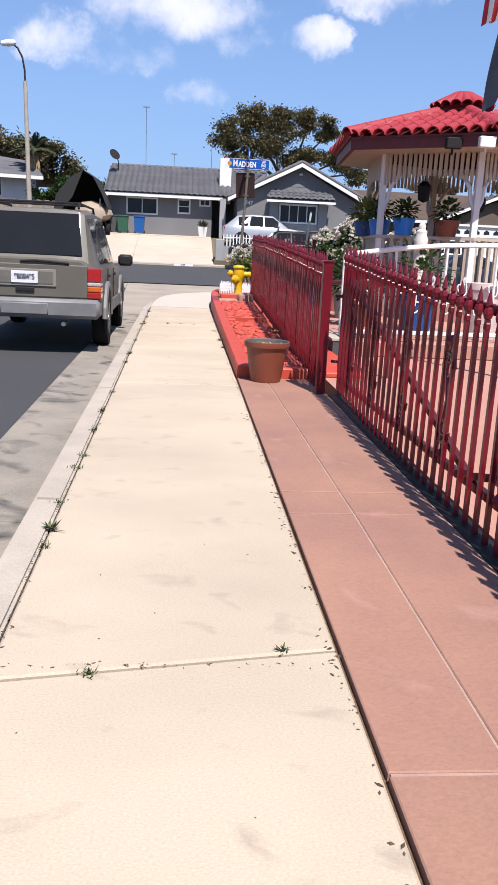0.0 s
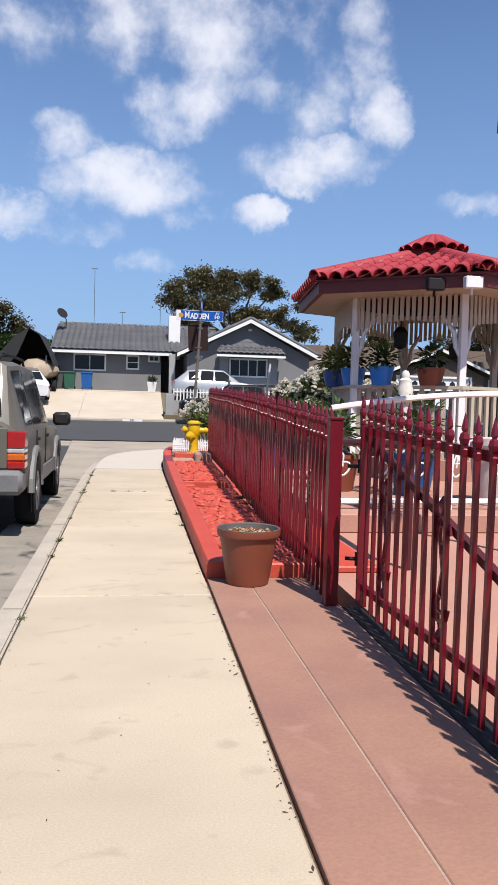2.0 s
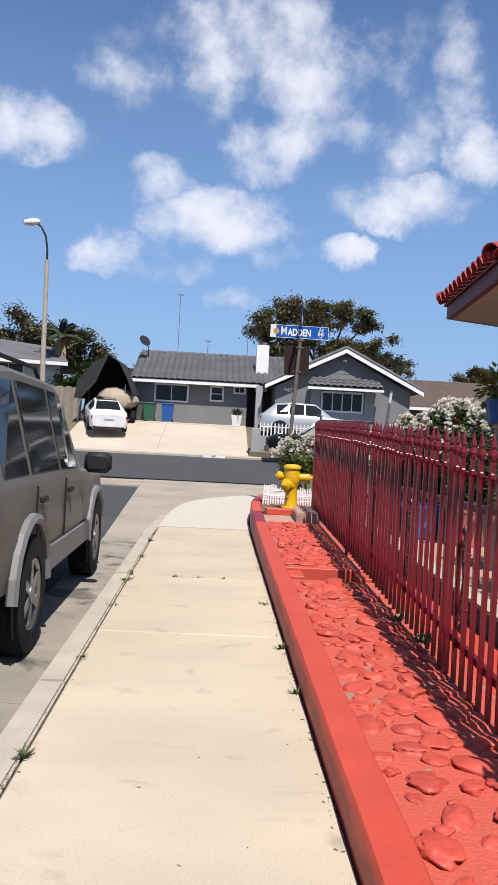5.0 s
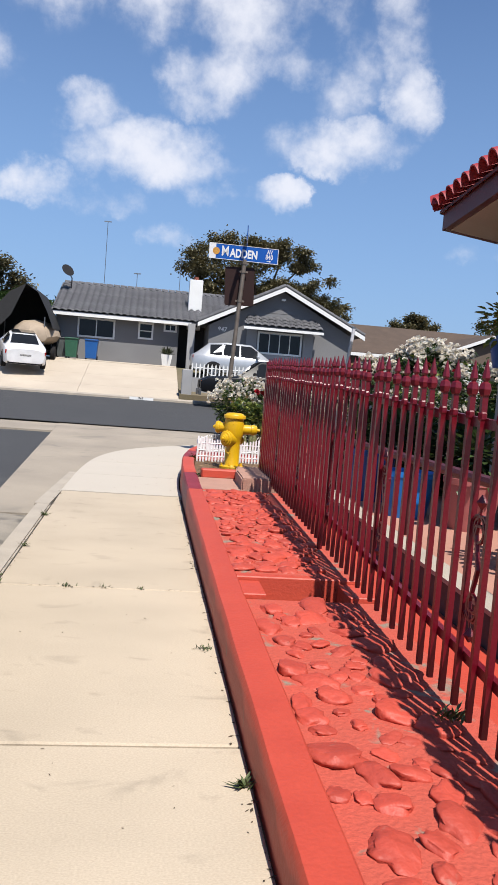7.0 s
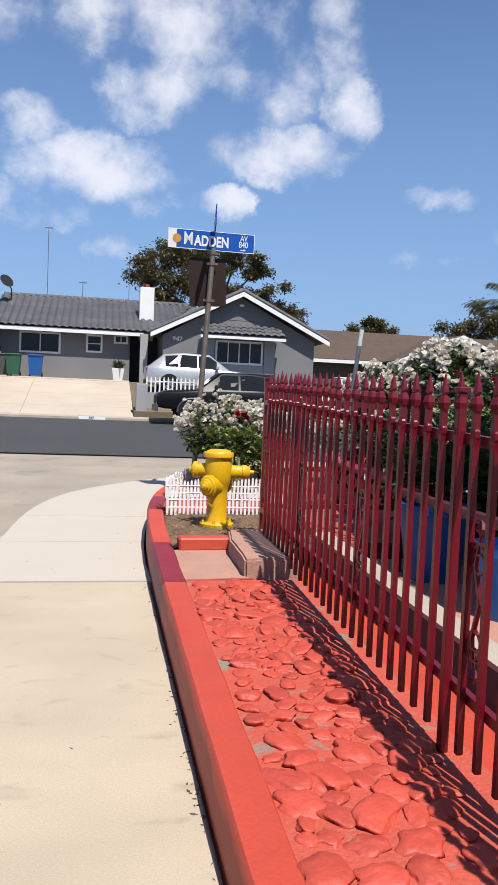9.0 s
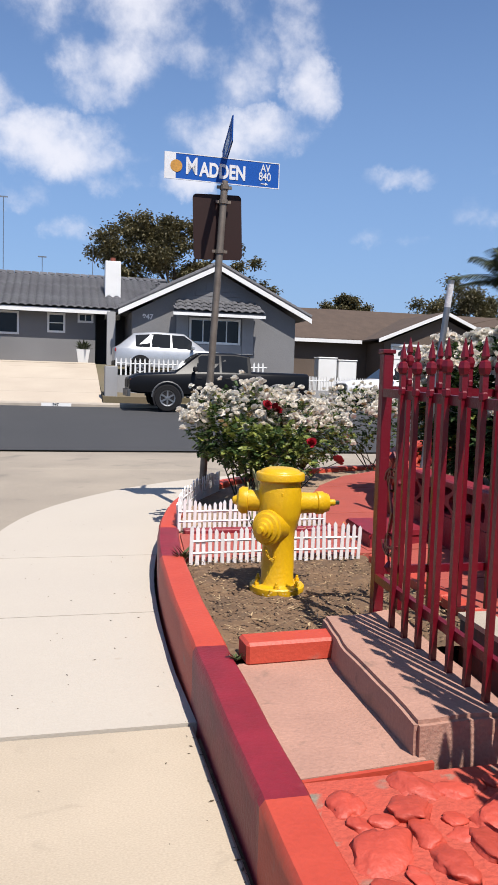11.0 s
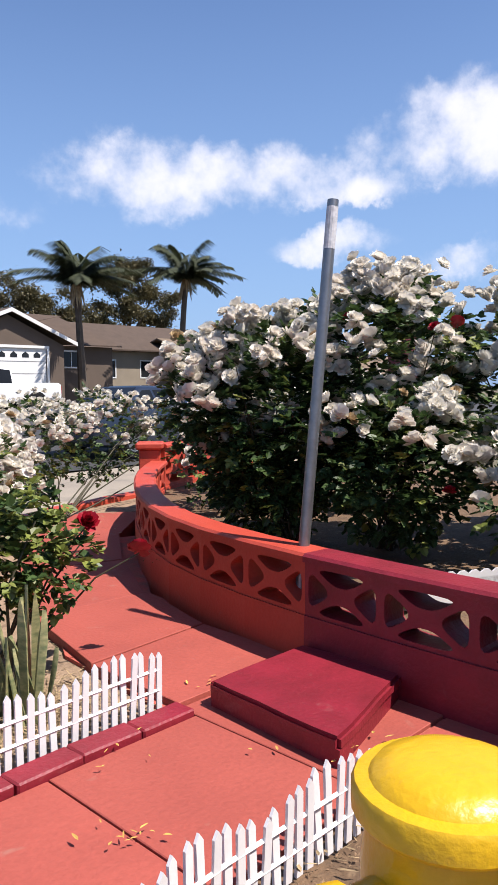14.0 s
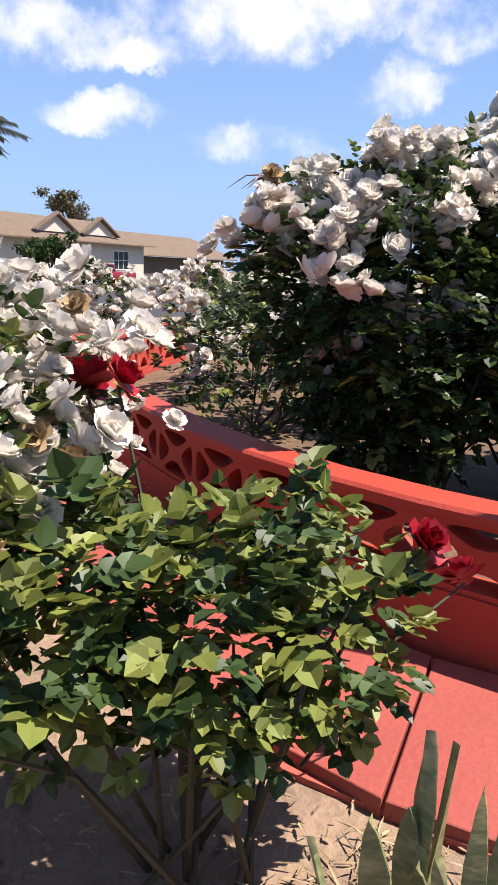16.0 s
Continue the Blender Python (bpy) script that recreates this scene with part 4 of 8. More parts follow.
# ---- hydrant, pot, pickets, sign ----
def build_hydrant():
    h = thing("fire_hydrant", "bright yellow painted fire hydrant standing in dry soil", "hydrant", pose(2.37, 17.16, 0.218, 0, 0, -8) @ Matrix.Diagonal((0.86, 0.86, 0.97, 1)))
    bm = BM()
    lathe(bm, [(0.172, 0), (0.175, 0.012), (0.175, 0.035), (0.166, 0.043), (0.112, 0.046), (0.104, 0.06), (0.102, 0.30), (0.106, 0.36), (0.125, 0.40), (0.138, 0.45), (0.140, 0.55), (0.134, 0.59), (0.128, 0.63)], 28)
    part("barrel", bm, YELLOW, h, smooth=True)
    for i in range(6):
        a = math.radians(60 * i + 20)
        bm = BM()
        lathe(bm, [(0.016, 0.043), (0.016, 0.060), (0.009, 0.061), (0.009, 0.075), (0.003, 0.078)], 6, Matrix.Translation((0.146 * math.cos(a), 0.146 * math.sin(a), 0)))
        part("bolt", bm, YELLOW, h)
    bm = BM()
    lathe(bm, [(0.150, 0.63), (0.155, 0.636), (0.155, 0.668), (0.150, 0.675), (0.128, 0.678), (0.118, 0.69), (0.085, 0.70), (0.04, 0.703), (0.0, 0.704)], 28)
    part("bonnet", bm, YELLOW, h, smooth=True)

    def nozzle(name, az, z, length, r, profile, up=0):
        bm = BM()
        m = Matrix.Translation((0, 0, z)) @ pose(0, 0, 0, 0, 90 - up, 0).to_3x3().to_4x4()
        m = Matrix.Rotation(math.radians(az), 4, "Z") @ m
        lathe(bm, [(r_, 0.08 + (h_ - 0.08) * 1.32) for r_, h_ in profile], 18, m)
        return part(name, bm, YELLOW, h, smooth=True)

    side = [(0.075, 0.09), (0.062, 0.12), (0.058, 0.20), (0.066, 0.205), (0.066, 0.235), (0.058, 0.245), (0.050, 0.265), (0.020, 0.27), (0.018, 0.30), (0.0, 0.301)]
    nozzle("outlet", 8, 0.50, 0, 0, side)
    nozzle("outlet", 172, 0.51, 0, 0, [(0.075, 0.08), (0.062, 0.12), (0.06, 0.17), (0.075, 0.172), (0.078, 0.20), (0.066, 0.215), (0.03, 0.225), (0.018, 0.245), (0.0, 0.246)])
    nozzle("outlet", 62, 0.36, 0, 0, [(0.07, 0.06), (0.058, 0.10), (0.055, 0.14), (0.064, 0.142), (0.064, 0.17), (0.03, 0.18), (0.0, 0.182)])
    pump = nozzle("pumper_outlet", 238, 0.385, 0, 0, [(0.105, 0.06), (0.090, 0.10), (0.086, 0.135), (0.098, 0.138), (0.098, 0.158), (0.086, 0.162), (0.080, 0.175), (0.060, 0.180), (0.055, 0.195), (0.040, 0.200), (0.036, 0.214), (0.020, 0.218), (0.018, 0.24), (0.0, 0.241)])
    bm = BM()
    lathe(bm, [(0.012, 0.335), (0.012, 0.40), (0.0, 0.401)], 6, Matrix.Rotation(math.radians(8), 4, "Z") @ Matrix.Translation((0, 0, 0.50)) @ Matrix.Rotation(math.radians(90), 4, "Y"))
    part("valve_stem", bm, mat("oxidised brass", (0.05, 0.07, 0.05), 0.5, 0.6, bump=0.1), h, "dark green valve stem")

    def chain(pts, m, label):
        bm = BM()
        pts = [Vector(p) for p in pts]
        for i, (a, b) in enumerate(zip(pts, pts[1:])):
            d = (b - a)
            u = d.normalized()
            s = u.cross(Vector((0, 0, 1)) if abs(u.z) < 0.9 else Vector((1, 0, 0))).normalized()
            if i % 2:
                s = u.cross(s)
            loop = [a - u * 0.004 + d * 0.5 + u * (d.length * 0.62 * math.cos(t)) + s * (0.0085 * math.sin(t)) for t in [k * math.pi / 4 for k in range(9)]]
            tube(bm, loop, 0.0026, 5, caps=False)
        part("chain", bm, m, h, label)

    def sag(a, b, drop, n):
        return [Vector(a).lerp(Vector(b), i / n) - Vector((0, 0, drop * 4 * (i / n) * (1 - i / n))) for i in range(n + 1)]

    chain(sag((-0.19, -0.02, 0.44), (-0.09, -0.09, 0.36), 0.10, 14), BLACK_STEEL, "dark iron chain")
    chain(sag((-0.11, -0.17, 0.30), (-0.03, -0.105, 0.22), 0.05, 11), YELLOW, "yellow painted chain")
    bm = BM()
    for i in range(5):
        box(bm, 0.006 + 0.018 * i - 0.04, 0.016 + 0.018 * i - 0.04, -0.1335, -0.126, 0.555, 0.575 + 0.004 * (i % 2), 0.002, Matrix.Rotation(math.radians(-20), 4, "Z"))
    part("cast_lettering", bm, YELLOW, h)


build_hydrant()


def build_pot():
    p = thing("plant_pot", "large terracotta coloured plastic pot with dry leaf litter", "pot", pose(2.0, 6.99, 0.006, 0, 0, 10))
    bm = BM()
    lathe(bm, [(0.0, 0.0), (0.130, 0.0), (0.142, 0.004), (0.146, 0.02), (0.196, 0.325), (0.212, 0.33), (0.216, 0.345), (0.216, 0.375), (0.206, 0.378), (0.200, 0.37), (0.188, 0.32), (0.186, 0.29)], 36, caps=False)
    part("body", bm, TERRACOTTA, p, smooth=True)
    bm = BM()
    lathe(bm, [(0.2135, 0.3785), (0.208, 0.382), (0.200, 0.376), (0.192, 0.335)], 36, caps=False)
    part("rim", bm, mat("scuffed rim", (0.09, 0.08, 0.075), 0.6, scale=18, mix=0.7), p, "dark scuffed inner rim", smooth=True)
    bm = BM()
    lathe(bm, [(0.186, 0.315), (0.1, 0.33), (0.0, 0.333)], 20)
    part("soil", bm, DIRT, p)
    bm = BM()
    rnd = random.Random(4)
    for i in range(260):
        a, r = rnd.uniform(0, 6.28), 0.18 * math.sqrt(rnd.random())
        x, y, z = r * math.cos(a), r * math.sin(a), 0.336 + rnd.uniform(0, 0.015)
        t, l, w = rnd.uniform(0, 6.28), rnd.uniform(0.008, 0.022), rnd.uniform(0.003, 0.008)
        c, s = math.cos(t), math.sin(t)
        bm.faces.new([bm.verts.new((x + c * u - s * v, y + s * u + c * v, z + rnd.uniform(-0.006, 0.01))) for u, v in ((-l, 0), (0, -w), (l, 0), (0, w))])
    part("leaf_litter", bm, DRY, p, "dry brown leaf litter")


build_pot()


def picket_edging(pts, label, base, wave=0.05):
    """Low plastic picket edging along a plan line: slats of rising and falling height with two bars."""
    e = thing("picket_edging", label, "garden edging", group="white picket edgings")
    line = dense(pts, 0.040)
    L = 0
    for i, (x, y) in enumerate(line):
        a, b = line[max(i - 1, 0)], line[min(i + 1, len(line) - 1)]
        az = math.degrees(math.atan2(b[1] - a[1], b[0] - a[0]))
        h = 0.175 + wave * abs(math.sin(math.pi * (i % 12) / 12.0 + math.pi / 2))
        bm = BM()
        w, t = 0.0115, 0.004
        prof = [(-w, -0.02), (w, -0.02), (w, h - 0.018), (0, h), (-w, h - 0.018)]
        m = pose(x, y, base + random.uniform(-0.004, 0.004), random.uniform(-3, 3), random.uniform(-2, 2), az)
        f = [bm.verts.new(m @ Vector((u, -t, v))) for u, v in prof]
        g = [bm.verts.new(m @ Vector((u, t, v))) for u, v in prof]
        bm.faces.new(f)
        bm.faces.new(g[::-1])
        for k in range(5):
            bm.faces.new((f[k], g[k], g[(k + 1) % 5], f[(k + 1) % 5]))
        part("slat", bm, WHITE_PLASTIC, e)
    for z in (0.05, 0.125):
        bm = BM()
        tube(bm, [(x, y, base + z) for x, y in line[::3] + [line[-1]]], 0.0075, 4)
        part("bar", bm, WHITE_PLASTIC, e)
    return e


picket_edging([(1.99, 17.76), (2.55, 17.80), (3.10, 17.79)], "white plastic picket edging in front of the red slabs", 0.245)
picket_edging([(2.06, 18.72), (2.6, 18.745), (3.20, 18.75)], "white plastic picket edging round the rose bed", 0.262)
picket_edging([(2.055, 18.76), (2.20, 19.5), (2.48, 20.3), (2.80, 20.9)], "white plastic picket edging curving along the rim", 0.235, 0.03)


def scallop_edging():
    e = thing("scalloped_edging", "low white scalloped plastic edging in the rose bed", "garden edging")
    x, y = 4.25, 18.45
    for i in range(26):
        bm = BM()
        lathe(bm, [(0.036, -0.004), (0.036, 0.004)], 10, pose(0, 0, 0.10, 90, 0, 0))
        box(bm, -0.036, 0.036, -0.004, 0.004, -0.05, 0.10)
        ob = part("scallop", bm, WHITE_PLASTIC, e)
        ob.matrix_basis = pose(x + 0.052 * i, y - 0.030 * i, 0.44, 0, 0, -30)


scallop_edging()


def build_sign():
    s = thing("street_sign", "leaning steel post with blue street name signs", "street sign")
    bm = BM()
    base, top = Vector((2.565, 20.62, 0.12)), Vector((2.735, 20.68, 3.30))
    tube(bm, [base, base.lerp(top, 0.5), top], 0.036, 14)
    part("pole", bm, STEEL_POLE, s, smooth=True)
    for p, d in ((2.62, 0.0), (3.10, 0.0), (3.24, 0.0)):
        c = base.lerp(top, (p - 0.12) / 3.18)
        bm = BM()
        tube(bm, [c - Vector((0, 0, 0.02)), c + Vector((0, 0, 0.02))], 0.046, 12)
        box(bm, c.x - 0.075, c.x + 0.075, c.y - 0.008, c.y + 0.008, p - 0.014, p + 0.014)
        part("bracket", bm, STEEL_POLE, s)
    # name plate, facing the walker
    W, H = 0.575, 0.125
    plate_m = pose(2.71, 20.665, 3.395, 90, 0, 2)
    bm = BM()
    box(bm, -W, W, -H, H, -0.005, 0.005, 0.003, plate_m)
    plate = part("name_plate", bm, SIGN_BLUE, s, "blue street name plate")
    bm = BM()
    for x0, x1, y0, y1 in ((-W, W, H - 0.008, H), (-W, W, -H, -H + 0.008), (W - 0.008, W, -H + 0.008, H - 0.008), (-W, -W + 0.11, -H + 0.008, H - 0.008)):
        box(bm, x0, x1, y0, y1, 0.0055, 0.0075, 0, plate_m)
    part("border", bm, SIGN_WHITE, plate, "white border and end panel")
    bm = BM()
    lathe(bm, [(0.058, 0.0080), (0.058, 0.0095)], 20, plate_m @ Matrix.Translation((-W + 0.115, 0, 0)))
    part("seal", bm, mat("seal gold", (0.45, 0.22, 0.03), 0.5, scale=40, mix=0.9, bump=0.0), plate, "round gold seal")
    words("lettering", "M", 0.235, plate_m @ pose(-0.310, 0.002, 0.0065) @ Matrix.Diagonal((0.72, 1, 1, 1)), SIGN_WHITE, plate, bold=0.006)
    words("lettering", "ADDEN", 0.185, plate_m @ pose(-0.0, -0.016, 0.0065) @ Matrix.Diagonal((0.72, 1, 1, 1)), SIGN_WHITE, plate, bold=0.035)
    words("lettering", "AV", 0.10, plate_m @ pose(0.43, 0.060, 0.0065) @ Matrix.Diagonal((0.75, 1, 1, 1)), SIGN_WHITE, plate, bold=0.012)
    words("lettering", "840", 0.112, plate_m @ pose(0.425, -0.022, 0.0065) @ Matrix.Diagonal((0.75, 1, 1, 1)), SIGN_WHITE, plate, bold=0.012)
    bm = BM()
    box(bm, 0.385, 0.435, -0.092, -0.084, 0.0065, 0.008, 0, plate_m)
    vs = [bm.verts.new(plate_m @ Vector(c)) for c in ((0.43, -0.103, 0.007), (0.46, -0.088, 0.007), (0.43, -0.073, 0.007))]
    bm.faces.new(vs)
    part("arrow", bm, SIGN_WHITE, plate)
    # crossing plate above, seen edge on
    m2 = pose(2.755, 20.70, 3.64, 90, 0, 83)
    bm = BM()
    box(bm, -0.56, 0.56, -0.115, 0.115, -0.005, 0.005, 0.003, m2)
    cross = part("name_plate", bm, SIGN_BLUE, s, "blue name plate turned along the street")
    bm = BM()
    for z in (-0.0075, 0.0055):
        for x0, x1, y0, y1 in ((-0.56, 0.56, 0.107, 0.115), (-0.56, 0.56, -0.115, -0.107), (-0.30, 0.22, -0.05, 0.055)):
            if x0 == -0.30:
                for k in range(7):
                    box(bm, x0 + 0.075 * k, x0 + 0.075 * k + 0.05, y0, y1, z, z + 0.002, 0, m2)
            else:
                box(bm, x0, x1, y0, y1, z, z + 0.002, 0, m2)
    part("border", bm, SIGN_WHITE, cross)
    bm = BM()
    tube(bm, [(2.735, 20.68, 3.29), (2.742, 20.69, 3.53)], 0.016, 8)
    part("cap", bm, STEEL_POLE, s)
    # back of the lower sign: rounded rectangle
    m3 = pose(2.685, 20.735, 2.865, 90, -2.5, 2)
    w, h, r = 0.245, 0.315, 0.04
    pts = []
    for cx, cy, a0 in ((w - r, h - r, 0), (-w + r, h - r, 90), (-w + r, -h + r, 180), (w - r, -h + r, 270)):
        pts += [(cx + r * math.cos(math.radians(a0 + 22.5 * k)), cy + r * math.sin(math.radians(a0 + 22.5 * k))) for k in range(5)]
    bm = BM()
    prism(bm, pts, -0.004, 0.004)
    bmesh.ops.transform(bm, matrix=m3, verts=bm.verts)
    part("sign_back", bm, SIGN_BACK, s, "dark brown back of a traffic sign")


build_sign()


def build_steel_pole():
    p = thing("steel_post", "bare leaning galvanised pipe with a worn label", "post")
    a, b = Vector((3.965, 18.735, 0.35)), Vector((4.148, 18.68, 2.19))
    bm = BM()
    tube(bm, [a, b], 0.0245, 14, caps=False)
    tube(bm, [b, b - (b - a).normalized() * 0.02], 0.022, 14, caps=False)
    part("pipe", bm, GALV, p, smooth=True)
    bm = BM()
    d = (b - a).normalized()
    tube(bm, [b - d * 0.21, b - d * 0.03], 0.0251, 14, caps=False)
    part("worn_label", bm, mat("worn label", (0.55, 0.55, 0.56), 0.6, other=(0.3, 0.31, 0.33), scale=40, mix=0.9, bump=0.1), p, "torn whitish label")


build_steel_pole()


# ---- roses ----
def petal(bm, m, w, l, curl):
    """A cupped petal with three rows."""
    rows = []
    for t, k in ((0.0, 0.35), (0.55, 1.0), (1.0, 0.75)):
        rows.append([bm.verts.new(m @ Vector((s * w * k, l * t * (1 - 0.15 * curl * t), curl * l * t * t + 0.12 * w * abs(s)))) for s in (-1, 0, 1)])
    for a, b in zip(rows, rows[1:]):
        for i in range(2):
            bm.faces.new((a[i], a[i + 1], b[i + 1], b[i]))


def rose_mesh(name, material, size, open_, rnd):
    bm = BM()
    for ringi, (count, lean, k) in enumerate(((8, 10 + 22 * open_, 1.0), (7, 34, 0.92), (6, 54, 0.78), (5, 70, 0.6), (4, 82, 0.42))):
        for i in range(count):
            az = 360 / count * i + rnd.uniform(-15, 15) + ringi * 31
            m = Matrix.Rotation(math.radians(az), 4, "Z") @ Matrix.Rotation(math.radians(lean + rnd.uniform(-8, 8)), 4, "X")
            petal(bm, m, size * 0.44 * k, size * (0.62 + 0.38 * k), rnd.uniform(-0.1, 0.5))
    me = bpy.data.meshes.new(name)
    bm.to_mesh(me)
    bm.free()
    for p in me.polygons:
        p.use_smooth = True
    me.materials.append(material)
    return me


RND = random.Random(11)
WHITE_ROSES = [rose_mesh("white_rose", PETAL, 0.040, o, RND) for o in (0.0, 0.5, 1.0, -0.5)] + [rose_mesh("white_rose", PETAL_OLD, 0.034, 0.3, RND)]
RED_ROSES = [rose_mesh("red_rose", PETAL_RED, 0.040, o, RND) for o in (0.1, -0.6)]


def leaf(bm, p, d, up, l, w):
    """A pointed oval leaf folded along its midrib."""
    s = d.cross(up).normalized() * w
    n = s.cross(d).normalized()
    a, b, c = bm.verts.new(p), bm.verts.new(p + d * l * 0.5 - n * w * 0.1), bm.verts.new(p + d * l)
    for q in (1, -1):
        e = bm.verts.new(p + d * l * 0.28 + s * (0.9 * q) + n * w * 0.30)
        f = bm.verts.new(p + d * l * 0.68 + s * (0.72 * q) + n * w * 0.22)
        bm.faces.new((a, e, f, b))
        bm.faces.new((b, f, c))


def rose_bush(label, blobs, leaves, whites, reds=(), seed=1, size=0.036, light=0.25, canes=16, root=None, white_zone=0.45, clusters=True, bloom=1.0):
    """A bush filling ellipsoids (centre, radii): canes, leaves in sprays of five, and single flowers."""
    rnd = random.Random(seed)
    bush = thing("rose_bush", label, "rose bush", group="rose bushes")
    if root is None:
        root = Vector((blobs[0][0][0], blobs[0][0][1], 0.2))
    root = Vector(root)

    def place(surface=False):
        c, r = rnd.choices(blobs, weights=[b[1][0] * b[1][1] * b[1][2] for b in blobs])[0]
        while True:
            v = Vector((rnd.uniform(-1, 1), rnd.uniform(-1, 1), rnd.uniform(-1, 1)))
            if 0.05 < v.length <= 1:
                break
        v = v.normalized() * (rnd.uniform(0.9, 1.08) if surface else (0.45 + 0.6 * rnd.random() ** 0.6))
        wob = 1 + 0.22 * noise.noise(Vector((v.x * 2.3 + seed, v.y * 2.3, v.z * 2.3)))
        return Vector(c) + Vector((v.x * r[0], v.y * r[1], v.z * r[2])) * wob, v

    bm = BM()
    tips = []
    for i in range(canes):
        q, _ = place(True)
        mid = root.lerp(q, 0.5) + Vector((rnd.uniform(-0.08, 0.08), rnd.uniform(-0.08, 0.08), 0.08))
        tube(bm, [root + Vector((rnd.uniform(-0.1, 0.1), rnd.uniform(-0.1, 0.1), 0)), mid, q], [0.008, 0.006, 0.003], 5)
        tips.append(q)
    tagged(part("cane_tangle", bm, STEM, bush), kind="stuff")
    for m, share in ((LEAF, 1 - light), (LEAF_LIGHT, light)):
        bm = BM()
        for i in range(int(leaves * share / 5)):
            p, v = place()
            if p.z < 0.24:
                continue
            out = (v + Vector((rnd.uniform(-0.7, 0.7), rnd.uniform(-0.7, 0.7), rnd.uniform(-0.5, 0.4)))).normalized()
            up = (Vector((0, 0, 1)) + Vector((rnd.uniform(-0.6, 0.6), rnd.uniform(-0.6, 0.6), 0))).normalized()
            s = size * rnd.uniform(0.7, 1.25)
            side = out.cross(up).normalized()
            leaf(bm, p, out, up, s * 1.25, s * 0.56)
            for k, q in ((0.0, 1), (0.0, -1), (-0.75, 1), (-0.75, -1)):
                leaf(bm, p + out * (k * s * 0.9), (out * 0.45 + side * q).normalized(), up, s * 1.0, s * 0.48)
        part("foliage", bm, m, bush, "glossy dark green leaves" if m is LEAF else "pale young leaves", smooth=True)
    n = 0
    joined = BM()
    total = whites * (2.2 if clusters else 1)
    while n < total:
        p, v = place(True)
        if v.z < white_zone * rnd.uniform(0.1, 1.3) - 0.15:
            continue
        for k in range(rnd.randint(5, 13) if clusters else 1):
            q = p + Vector((rnd.gauss(0, 0.062), rnd.gauss(0, 0.062), rnd.gauss(0, 0.045)))
            me = WHITE_ROSES[min(4, int(rnd.random() * 4.35))]
            turn = (Matrix.Translation(q) @ Euler((rnd.uniform(-0.9, 0.9), rnd.uniform(-0.9, 0.9), rnd.uniform(0, 6.3))).to_matrix().to_4x4() @ Matrix.Scale(rnd.uniform(0.75, 1.3) * bloom, 4))
            if n < min(whites, 280):
                child("flower", me, bush, turn)
            else:
                old = len(joined.verts)
                joined.from_mesh(WHITE_ROSES[min(3, int(rnd.random() * 4))])
                joined.verts.ensure_lookup_table()
                for v in joined.verts[old:]:
                    v.co = turn @ v.co
            n += 1
    if joined.verts:
        tagged(part("blossom_mass", joined, PETAL, bush, "dense small white blooms", smooth=True), kind="stuff")
    else:
        joined.free()
    for i, (p, s) in enumerate(reds):
        tilt = Euler((rnd.uniform(0.3, 0.9), rnd.uniform(-0.4, 0.4), rnd.uniform(0, 6.3))).to_matrix().to_4x4()
        ob = child("red_flower", RED_ROSES[i % 2], bush, Matrix.Translation(p) @ tilt @ Matrix.Scale(s, 4))
        tagged(ob, "deep red open rose")
    for p, s in reds:
        bm = BM()
        tube(bm, [root.lerp(Vector(p), 0.35), root.lerp(Vector(p), 0.7) + Vector((0, 0, 0.05)), Vector(p) - Vector((0, 0, 0.01))], [0.005, 0.004, 0.003], 5)
        part("flower_stem", bm, STEM, bush)
    return bush


rose_bush("leafy rose bush with deep red roses behind picket edging",
          [((2.98, 19.52, 0.72), (0.30, 0.26, 0.25)), ((3.14, 19.34, 0.68), (0.22, 0.17, 0.19)), ((2.76, 19.74, 0.80), (0.26, 0.24, 0.24)), ((3.06, 19.44, 0.92), (0.22, 0.14, 0.10))],
          3300, 0, [((3.23, 19.21, 0.86), 1.25), ((3.45, 19.16, 0.72), 1.3), ((3.076, 19.874, 1.119), 1.6), ((2.97, 19.72, 1.153), 1.2), ((3.14, 19.92, 1.09), 1.1)], 3, 0.038, 0.52, 16, (2.96, 19.52, 0.2))
rose_bush("rose bush thick with white flower clusters beside the street sign",
          [((2.85, 20.10, 0.92), (0.50, 0.34, 0.38)), ((2.55, 19.95, 0.92), (0.24, 0.30, 0.28)), ((3.3, 20.45, 0.92), (0.34, 0.36, 0.34))], 8000, 300, [((3.35, 20.2, 1.05), 1.1)], 5, 0.030, 0.25, 16, (2.9, 20.2, 0.2), 0.25, True, 0.92)
rose_bush("white flowering rose bush beside the garden path",
          [((3.6, 21.2, 0.82), (0.50, 0.45, 0.36)), ((4.15, 21.8, 0.75), (0.42, 0.40, 0.32))], 6000, 200, (), 15, 0.032, 0.25, 16, (3.7, 21.3, 0.2), 0.25)
rose_bush("white flowering rose bush at the street edge",
          [((4.9, 22.45, 0.90), (0.6, 0.36, 0.42)), ((6.0, 22.95, 0.92), (0.6, 0.30, 0.46)), ((7.2, 23.0, 0.9), (0.6, 0.3, 0.45))], 6500, 260, (), 6, 0.034, 0.2, 14, (5.3, 22.6, 0.2), 0.25)
